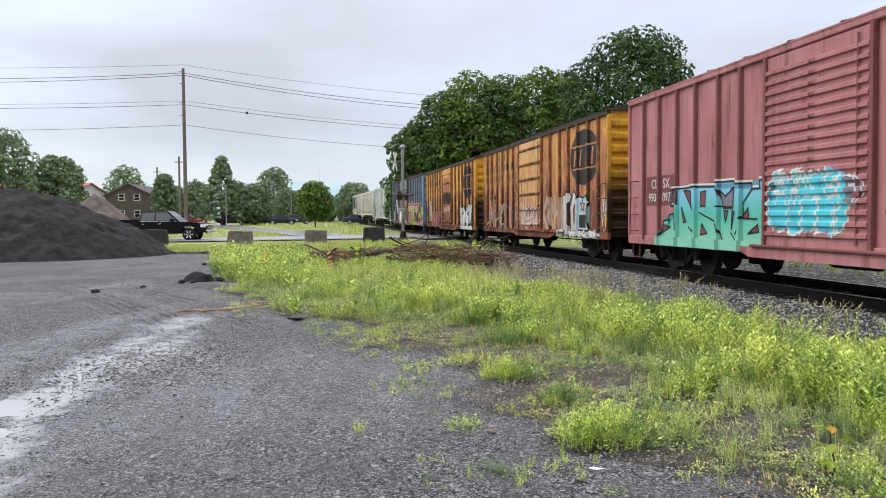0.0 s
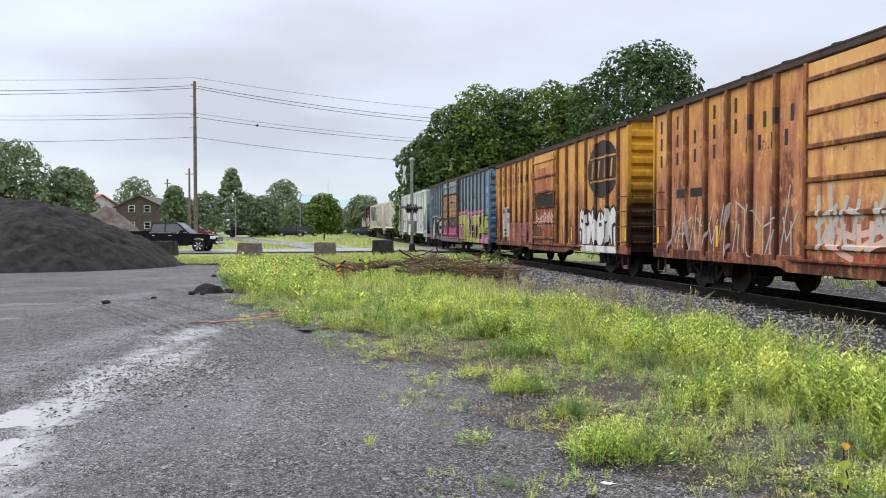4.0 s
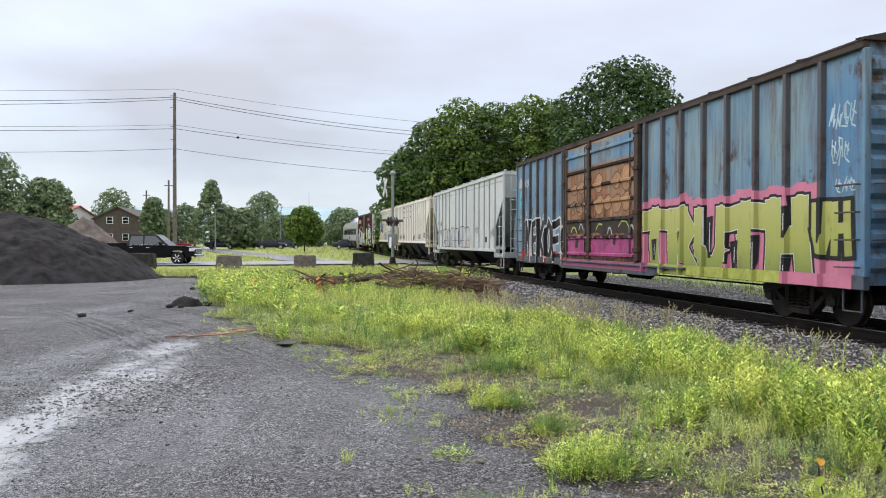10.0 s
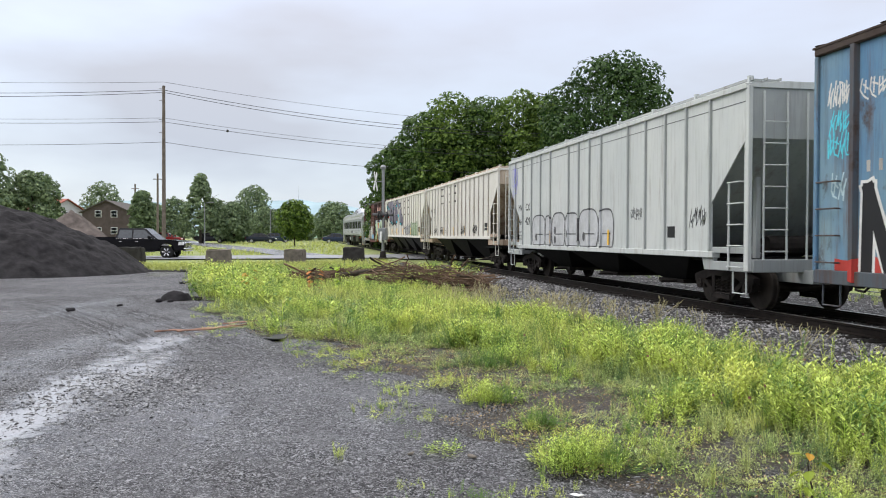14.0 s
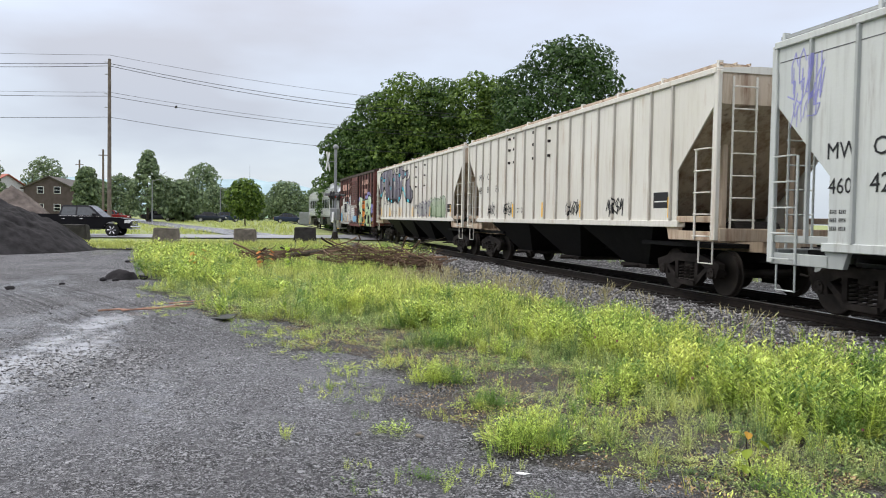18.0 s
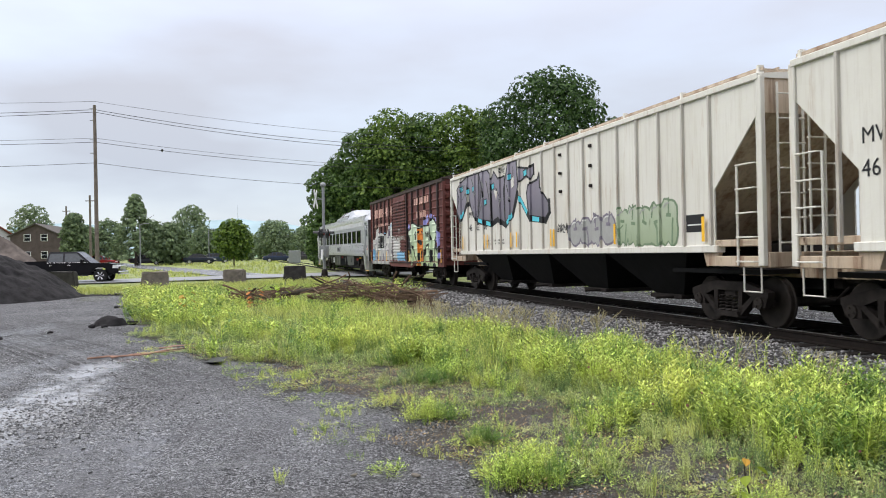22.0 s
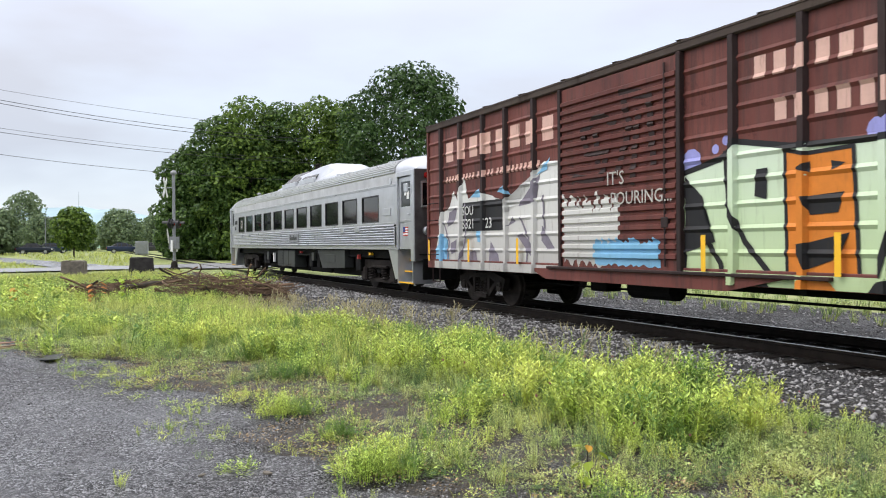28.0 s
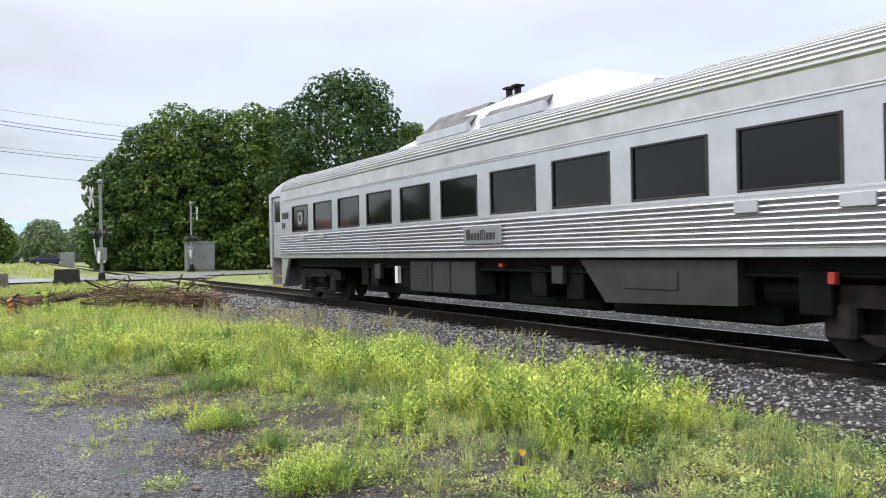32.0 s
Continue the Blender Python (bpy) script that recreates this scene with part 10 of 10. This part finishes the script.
far_trees = ((-32.0, 116, 10.0, 7.5, True), (-27.6, 118, 6.0, 5, False), (-38.2, 110, 7.4, 3.6, False), (-41.5, 124, 6.0, 4, False), (-59.5, 150, 10.5, 8.5, False), (-32.0, 152, 10.4, 8.0, False),
             (-27.0, 140, 5.8, 6.5, False), (-22.0, 146, 5.2, 6.5, False), (-38.5, 150, 7.5, 7, False), (-46, 150, 7.8, 7, False), (-52, 148, 7, 7, False), (-24, 160, 5.4, 8, False), (-19.5, 168, 5.0, 7, False),
             (-14.5, 132, 6.4, 7.5, False), (-19.5, 195, 5.0, 8, False), (-84, 150, 10, 9, False), (-73, 140, 9, 9, False), (-40, 172, 7.5, 9, False), (-30, 186, 6, 9, False), (-8.0, 190, 7.0, 10, False), (-11.0, 150, 6.0, 6, False))
for k, (x, y, h, w, sp_) in enumerate(far_trees):
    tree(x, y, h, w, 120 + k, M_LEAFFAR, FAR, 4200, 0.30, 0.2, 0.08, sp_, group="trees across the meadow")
tree(-15.3, 96.0, 5.4, 4.6, 160, M_LEAF2, "small bright green tree standing alone in the meadow", 2600, 0.3, 0.09, 0.2)
# woods that close the view behind the viewer
for k in range(16):
    a = math.pi * (0.62 + 0.055 * k) + math.pi * 0.5
    tree(62 * math.cos(a) - 6, 62 * math.sin(a), 11 + 3 * math.sin(k * 1.7), 10, 200 + k, M_LEAF, "dark green tree behind the lot", 700, 0.9, 0.3, 0.02, group="trees behind the lot")

# ---- far hills ----
def hill(name, x0, x1, y, top, seed, mat, label):
    bm = bmesh.new()
    n_ = 60
    rows = []
    for j, (k, dy) in enumerate(((0.0, 0), (0.55, 60), (1.0, 180), (0.9, 400))):
        rows.append([bm.verts.new((x0 + (x1 - x0) * i / n_, y + dy, max(0.5, top * k * (0.72 + 0.38 * noise.noise((i * 0.11, seed, 0)) + 0.07 * noise.noise((i * 0.9, seed, 2)))))) for i in range(n_ + 1)])
    for a, b in zip(rows[:-1], rows[1:]):
        for i in range(n_):
            bm.faces.new((a[i], a[i + 1], b[i + 1], b[i]))
    bmesh.ops.recalc_face_normals(bm, faces=bm.faces[:])
    tagged(linked(name, mesh_of(bm, name, True), mat), label, "hills", kind="structure")


# pale bluish tones: distance haze painted into ridge and wood
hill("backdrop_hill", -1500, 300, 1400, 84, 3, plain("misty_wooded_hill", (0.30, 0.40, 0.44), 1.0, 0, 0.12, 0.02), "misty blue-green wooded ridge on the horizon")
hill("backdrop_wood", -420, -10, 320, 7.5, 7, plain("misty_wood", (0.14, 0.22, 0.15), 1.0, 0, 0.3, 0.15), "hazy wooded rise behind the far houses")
# the mast's steel holds the same haze in its colour
bm = bmesh.new()
rod(bm, (0, 0, 0), (0, 0, 46), 1.0, 0.3, 6)
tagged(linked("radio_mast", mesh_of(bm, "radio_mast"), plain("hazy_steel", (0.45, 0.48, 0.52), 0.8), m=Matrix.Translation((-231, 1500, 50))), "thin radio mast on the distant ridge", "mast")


# ---- houses ----
def house(x, y, w, d, h, ridge, turn, wall_m, roof_m, label, rows, cols):
    ho = thing("house", label, "house", "far houses", m=Matrix.Translation((x, y, ground_z(x, y))) @ Matrix.Rotation(turn, 4, "Z"))
    bm = bmesh.new()
    slab(bm, ((-w / 2, -0.3), (w / 2, -0.3), (w / 2, h), (0, ridge), (-w / 2, h)), "y", 0, d)
    part("wall", bm, wall_m, ho)
    for sx in (-1, 1):
        bm = bmesh.new()
        slab(bm, ((0, ridge + 0.12), (sx * (w / 2 + 0.4), h - 0.18), (sx * (w / 2 + 0.4), h - 0.32), (0, ridge - 0.02)), "y", -0.4, d + 0.4)
        part("roof", bm, roof_m, ho)
    for r_ in range(rows):
        for c_ in range(cols):
            cx = -w / 2 + w * (c_ + 1) / (cols + 1)
            cz = 1.2 + 2.7 * r_
            bm = bmesh.new()
            box(bm, cx - 0.5, cx + 0.5, -0.06, 0.0, cz, cz + 1.1)
            wn2 = part("window", bm, M_WHITE, ho)
            for k in (0, 1):
                bm = bmesh.new()
                box(bm, cx - 0.42, cx + 0.42, -0.075, -0.06, cz + 0.06 + 0.52 * k, cz + 0.52 + 0.52 * k)
                part("pane", bm, M_GLASS, wn2)
    return ho


M_BROWNWALL = plain("brown_siding", (0.095, 0.075, 0.07), 0.8, 0, 0.2, 1.5)
M_GREYROOF = plain("asphalt_shingle", (0.11, 0.10, 0.095), 0.9, 0, 0.2, 2)
M_REDROOF = plain("red_metal_roof", (0.34, 0.11, 0.08), 0.6, 0, 0.15, 1)
house(-50.9, 130, 7.3, 16, 4.9, 6.6, 0.12, M_BROWNWALL, M_GREYROOF, "two-storey brown sided house with white windows and gable roof", 2, 2)
house(-62.5, 142, 9.0, 20, 5.6, 7.2, 1.35, plain("pale_siding", (0.55, 0.55, 0.53), 0.7), M_REDROOF, "pale house with a red roof behind the brown house", 2, 3)
house(-12.5, 178, 7.0, 9, 3.0, 5.2, 0.6, plain("blue_siding", (0.45, 0.52, 0.58), 0.7), M_GREYROOF, "small pale blue house across the meadow", 1, 2)
house(-70.5, 132, 10.0, 14, 5.0, 6.6, 1.2, M_BROWNWALL, M_REDROOF, "brown house with a red roof beyond the heap", 2, 3)


# ---- vehicles ----
M_CARGLASS = M_GLASS
M_TYRE = plain("tyre_rubber", (0.02, 0.02, 0.02), 0.85)
M_RIM = plain("alloy_rim", (0.45, 0.45, 0.46), 0.35, 0.8, 0.1)
M_LAMP = plain("lamp_lens", (0.7, 0.7, 0.7), 0.2)
M_TAIL = plain("tail_lens", (0.35, 0.02, 0.02), 0.25)


def car_body(bm, sections):
    """Closed body from cross-sections: (x, half width, floor z, shoulder z, roof half width, roof z)."""
    rings = []
    for x, w, z0, z1, rw, z2 in sections:
        rings.append([bm.verts.new((x, y, z)) for y, z in ((-w * 0.94, z0), (-w, z0 + (z1 - z0) * 0.45), (-w * 0.97, z1), (-rw, z2), (rw, z2), (w * 0.97, z1), (w, z0 + (z1 - z0) * 0.45), (w * 0.94, z0))])
    for a, b in zip(rings[:-1], rings[1:]):
        for i in range(8):
            bm.faces.new((a[i], a[(i + 1) % 8], b[(i + 1) % 8], b[i]))
    bm.faces.new(rings[0][::-1])
    bm.faces.new(rings[-1])
    bmesh.ops.recalc_face_normals(bm, faces=bm.faces[:])
    bmesh.ops.bevel(bm, geom=bm.edges[:], offset=0.03, segments=1, affect="EDGES", clamp_overlap=True)
    return bm


def pickup(label, x, y, turn, mat):
    """A four-door pickup with its bed, seen from the side: front towards +x."""
    v = thing("pickup_truck", label, "pickup truck", m=Matrix.Translation((x, y, ground_z(x, y))) @ Matrix.Rotation(turn, 4, "Z"))
    chrome = plain("chrome_trim", (0.60, 0.60, 0.62), 0.15, 1.0, 0.05)
    glass = plain("side_window_glass", (0.03, 0.035, 0.04), 0.04)
    glass.node_tree.nodes["Principled BSDF"].inputs["Specular IOR Level"].default_value = 1.0
    r, axles = 0.41, (-1.88, 1.83)
    bm = bmesh.new()                                     # lower body with wheel arches
    line = [(-2.95, 0.62), (-2.95, 1.36), (-1.42, 1.38), (-1.40, 1.24), (1.20, 1.22), (2.35, 1.18), (2.78, 1.08), (2.93, 0.90), (2.93, 0.55)]
    for ax in axles[::-1]:
        line += [(ax + 0.52 * math.cos(a), 0.45 + 0.50 * math.sin(a)) for a in np.linspace(0.05, math.pi - 0.05, 9)]
    slab(bm, line, "y", -0.98, 0.98)
    bmesh.ops.bevel(bm, geom=[e for e in bm.edges if abs(abs(e.verts[0].co.y) - 0.98) < 0.01 and abs(e.verts[0].co.y - e.verts[1].co.y) < 0.01], offset=0.05, segments=2, affect="EDGES", clamp_overlap=True)
    part("body", bm, mat, v)
    bm = bmesh.new()                                     # cab, leaning inwards to the roof
    low, top = [(-1.40, 1.2), (1.30, 1.2)], [(-1.22, 1.93), (0.42, 1.93)]
    ring0 = [bm.verts.new((px_, sy * 0.95, pz)) for sy in (1, -1) for px_, pz in (low if sy > 0 else low[::-1])]
    ring1 = [bm.verts.new((px_, sy * 0.74, pz)) for sy in (1, -1) for px_, pz in (top if sy > 0 else top[::-1])]
    bm.faces.new(ring1)
    for i in range(4):
        bm.faces.new((ring0[i], ring0[(i + 1) % 4], ring1[(i + 1) % 4], ring1[i]))
    bmesh.ops.recalc_face_normals(bm, faces=bm.faces[:])
    bmesh.ops.bevel(bm, geom=bm.edges[:], offset=0.06, segments=2, affect="EDGES", clamp_overlap=True)
    cabin = part("cabin", bm, mat, v)

    def lean(z):
        return 0.95 - 0.21 * (z - 1.2) / 0.73 + 0.006

    for sy in (1, -1):
        for shape in (((-1.22, 1.30), (-0.36, 1.30), (-0.36, 1.82), (-1.12, 1.82)), ((-0.26, 1.30), (0.98, 1.30), (0.42, 1.82), (-0.26, 1.82))):
            bm = bmesh.new()
            bm.faces.new([bm.verts.new((px_, sy * (lean(pz) + 0.006), pz)) for px_, pz in (shape if sy < 0 else shape[::-1])])
            part("side_window", bm, glass, cabin)
        bm = bmesh.new()
        box(bm, -1.30, 1.10, sy * 0.93, sy * 0.965, 1.235, 1.262, 0.006)
        part("window_trim", bm, chrome, cabin)
        for hx in (-1.15, -0.10):
            bm = bmesh.new()
            box(bm, hx, hx + 0.20, sy * 0.98, sy * 1.01, 1.06, 1.10, 0.01)
            part("door_handle", bm, chrome, v)
        bm = bmesh.new()
        box(bm, -1.3, 1.15, sy * 0.93, sy * 1.06, 0.42, 0.48, 0.015)
        part("side_step", bm, M_BLACK, v)
        bm = bmesh.new()
        box(bm, 0.72, 0.92, sy * 0.98, sy * 1.24, 1.24, 1.46, 0.04)
        part("mirror", bm, mat, v)
        bm = bmesh.new()
        slab(bm, ((2.58, 0.86), (2.92, 0.86), (2.86, 1.04), (2.60, 1.06)), "y", sy * 0.66, sy * 0.99)
        part("headlight", bm, M_LAMP, v)
        bm = bmesh.new()
        box(bm, -2.99, -2.93, sy * 0.80, sy * 0.985, 0.90, 1.30, 0.01)
        part("tail_light", bm, M_TAIL, v)
    bm = bmesh.new()
    bm.faces.new([bm.verts.new(p) for p in ((1.21, -0.80, 1.26), (1.21, 0.80, 1.26), (0.52, 0.66, 1.86), (0.52, -0.66, 1.86))])
    part("windscreen", bm, glass, cabin)
    bm = bmesh.new()
    box(bm, 2.88, 2.99, -0.64, 0.64, 0.74, 1.04, 0.03)
    part("grille", bm, chrome, v)
    bm = bmesh.new()
    box(bm, 2.86, 3.06, -0.98, 0.98, 0.46, 0.68, 0.05)
    part("bumper", bm, chrome, v)
    for ax in axles:
        for sy in (1, -1):
            bm = bmesh.new()
            lathe(bm, ((r * 0.66, -0.13), (r - 0.03, -0.13), (r, -0.08), (r, 0.08), (r - 0.03, 0.13), (r * 0.66, 0.13)), "y", 24)
            ty = part("tyre", bm, M_TYRE, v)
            ty.matrix_basis = Matrix.Translation((ax, sy * 0.86, r))
            bm = bmesh.new()
            lathe(bm, ((0.02, -0.10), (0.07, -0.11), (0.08, -0.06), (r * 0.58, -0.06), (r * 0.66, -0.13), (r * 0.66, 0.13), (r * 0.58, 0.06), (0.08, 0.06), (0.07, 0.11), (0.02, 0.10)), "y", 20)
            rim = part("rim", bm, M_BLACK, ty)
            for k in range(6):
                bm = bmesh.new()
                a = k * math.pi / 3
                c_, s_ = math.cos(a), math.sin(a)
                for side_ in (-1, 1):
                    rod(bm, (0.05 * c_, side_ * 0.10, 0.05 * s_), (r * 0.64 * c_, side_ * 0.115, r * 0.64 * s_), 0.035, 0.05, 6)
                part("spoke", bm, chrome, rim)
    return v


def vehicle(name, label, x, y, turn, mat, group="parked cars", category="car"):
    v = thing(name, label, category, group, m=Matrix.Translation((x, y, ground_z(x, y) + 0.03)) @ Matrix.Rotation(turn, 4, "Z"))
    ln, wb, r = 4.6, 2.7, 0.33
    body = ((-2.28, 0.78, 0.40, 0.85, 0.65, 0.92), (-1.9, 0.88, 0.30, 0.92, 0.72, 0.98), (-0.8, 0.9, 0.25, 0.92, 0.75, 0.97), (0.9, 0.9, 0.25, 0.90, 0.75, 0.94), (1.9, 0.87, 0.28, 0.78, 0.7, 0.84), (2.28, 0.74, 0.36, 0.65, 0.55, 0.72))
    cab = ((-1.75, 0.80, 0.85, 0.93, 0.6, 0.98), (-0.95, 0.82, 0.85, 0.95, 0.62, 1.42), (0.25, 0.82, 0.85, 0.94, 0.62, 1.44), (1.15, 0.80, 0.85, 0.90, 0.66, 0.96))
    axles = (-wb / 2, wb / 2)
    bm = bmesh.new()
    car_body(bm, body)
    part("body", bm, mat, v)
    bm = bmesh.new()
    car_body(bm, cab)
    cabin = part("cabin", bm, M_CARGLASS, v)
    bm = bmesh.new()
    top = max(c_[5] for c_ in cab)
    xs = [c_[0] for c_ in cab if c_[5] > top - 0.1]
    rw_ = cab[1][4]
    box(bm, min(xs), max(xs), -rw_ - 0.02, rw_ + 0.02, top - 0.05, top + 0.025, 0.03)
    part("roof", bm, mat, cabin)
    for sy in (1, -1):
        for xp in (min(xs), (min(xs) + max(xs)) / 2, max(xs)):
            bm = bmesh.new()
            rod(bm, (xp + (0.12 if xp == min(xs) else 0.25 if xp == max(xs) else 0) - 0.05, sy * 0.93 * 0.9, cab[0][3] - 0.02), (xp, sy * (rw_ + 0.02), top), 0.04, n=6)
            part("pillar", bm, mat, cabin)
    for ax in axles:
        for sy in (1, -1):
            bm = bmesh.new()
            lathe(bm, ((r * 0.62, -0.11), (r - 0.03, -0.11), (r, -0.07), (r, 0.07), (r - 0.03, 0.11), (r * 0.62, 0.11)), "y", 22)
            ty = part("tyre", bm, M_TYRE, v)
            ty.matrix_basis = Matrix.Translation((ax, sy * 0.83, r))
            bm = bmesh.new()
            lathe(bm, ((0.02, -0.12), (0.08, -0.125), (r * 0.5, -0.115), (r * 0.62, -0.13), (r * 0.62, 0.13), (r * 0.5, 0.115), (0.08, 0.125), (0.02, 0.12)), "y", 18)
            part("rim", bm, M_RIM, ty)
    for sy in (1, -1):
        bm = bmesh.new()
        box(bm, ln / 2 - 0.28, ln / 2 - 0.03, sy * 0.52, sy * 0.84, 0.58, 0.70, 0.02)
        part("headlight", bm, M_LAMP, v)
        bm = bmesh.new()
        box(bm, -ln / 2 - 0.0, -ln / 2 + 0.06, sy * 0.62, sy * 0.86, 0.66, 0.82, 0.01)
        part("tail_light", bm, M_TAIL, v)
        bm = bmesh.new()
        box(bm, cab[-1][0] - 0.35, cab[-1][0] - 0.15, sy * 0.98, sy * 1.16, cab[-1][5], cab[-1][5] + 0.2, 0.03)
        part("mirror", bm, mat, v)
    bm = bmesh.new()
    box(bm, ln / 2 - 0.06, ln / 2 + 0.04, -0.8, 0.8, 0.3, 0.45, 0.03)
    part("bumper", bm, mat, v)
    return v


def gloss(name, c):
    m_ = plain(name, c, 0.12, 0.0, 0.05)
    m_.node_tree.nodes["Principled BSDF"].inputs["Specular IOR Level"].default_value = 0.3
    return m_


pickup("shiny black four-door pickup truck parked beside the heap", -18.2, 52.3, 0.03, gloss("black_car_paint", (0.012, 0.012, 0.014)))
vehicle("car", "dark red hatchback parked across the meadow", -35.5, 112, 0.1, gloss("red_car_paint", (0.22, 0.02, 0.02)))
vehicle("car", "dark saloon car parked across the meadow", -31.0, 118, 0.1, gloss("dark_car_paint", (0.03, 0.03, 0.035)))
vehicle("car", "dark blue saloon car parked by the far trees", -23.6, 118, 0.05, gloss("blue_car_paint", (0.015, 0.02, 0.03)))
vehicle("car", "blue car parked by the far trees", -22.6, 124, 0.3, gloss("blue_car_paint_light", (0.03, 0.045, 0.07)))
vehicle("car", "white car parked on the far drive", -27.6, 122, 0.1, gloss("white_car_paint", (0.6, 0.6, 0.6)))
vehicle("car", "dark blue car standing on the far road beyond the crossing", -12.4, 118, 0.1, gloss("navy_car_paint", (0.02, 0.03, 0.06)))
vehicle("car", "dark car standing beyond the track crossing", -9.0, 122, 0.1, gloss("grey_car_paint", (0.05, 0.05, 0.05)))
cabn = thing("utility_box", "grey-green steel utility box in the meadow", "utility box", m=Matrix.Translation((-29.0, 121, ground_z(0, 121))))
bm = bmesh.new()
box(bm, -1.1, 1.1, -0.6, 0.6, 0, 1.7, 0.05)
part("housing", bm, plain("utility_green", (0.14, 0.2, 0.17), 0.6), cabn)
bm = bmesh.new()
box(bm, -1.0, 1.0, -0.63, -0.6, 0.1, 1.6, 0.01)
part("door", bm, plain("utility_green_door", (0.12, 0.18, 0.15), 0.6), cabn)
cabf = thing("equipment_cabinet", "pale steel equipment cabinet beyond the crossing", "cabinet", m=Matrix.Translation((-9.3, 108, ground_z(0, 108))))
bm = bmesh.new()
box(bm, -0.75, 0.75, -0.5, 0.5, 0, 1.7, 0.04)
part("housing", bm, M_GALV, cabf)
bm = bmesh.new()
box(bm, -0.6, 0.6, -0.53, -0.5, 0.15, 1.55, 0.01)
part("door", bm, M_GALV, cabf)


def lamp_post(x, y, h):
    lp = thing("street_lamp", "slim grey street lamp post in the meadow", "street lamp", "street lamps", m=Matrix.Translation((x, y, ground_z(x, y))))
    bm = bmesh.new()
    rod(bm, (0, 0, 0), (0, 0, h), 0.09, 0.06, 8)
    part("post", bm, M_GALV, lp)
    bm = bmesh.new()
    rod(bm, (0, 0, h - 0.05), (0.7, 0, h + 0.1), 0.03, n=6)
    box(bm, 0.6, 1.2, -0.1, 0.1, h + 0.05, h + 0.17, 0.02)
    part("head", bm, M_GALV, lp)


lamp_post(-29.9, 110.5, 5.6)
lamp_post(-24.6, 130.0, 5.2)
lamp_post(-8.7, 128.0, 6.4)

# ---- what moves ----
SPEED, GAIN = 4.5965, 0.0011


def gone(t):
    """Metres that the train has rolled at t seconds."""
    return SPEED * t + 0.5 * GAIN * t * t


def car_pose(near, far, t):
    mid, half = (near + far) / 2 - gone(t), (far - near) / 2 - 2.2
    (p0, _), (p1, _) = track_at(mid - half), track_at(mid + half)
    z0, z1 = rail_z(mid - half), rail_z(mid + half)
    d = (p1 - p0)
    m = (p0 + p1) / 2
    tilt = math.atan2(z1 - z0, d.length)
    return Matrix.Translation((m.x, m.y, (z0 + z1) / 2)) @ Matrix.Rotation(math.atan2(d.y, d.x), 4, "Z") @ Matrix.Rotation(-tilt, 4, "Y")


def motions():
    for car, near, far in TRAIN:
        walk(car, [(t, car_pose(near, far, t)) for t in range(0, 33)])
    steps = [k / 10 for k in range(0, 321)]
    for axle, rest, radius in AXLES:
        walk(axle, [(t, rest @ Matrix.Rotation(-gone(t) / radius, 4, "Y")) for t in steps])


motions()
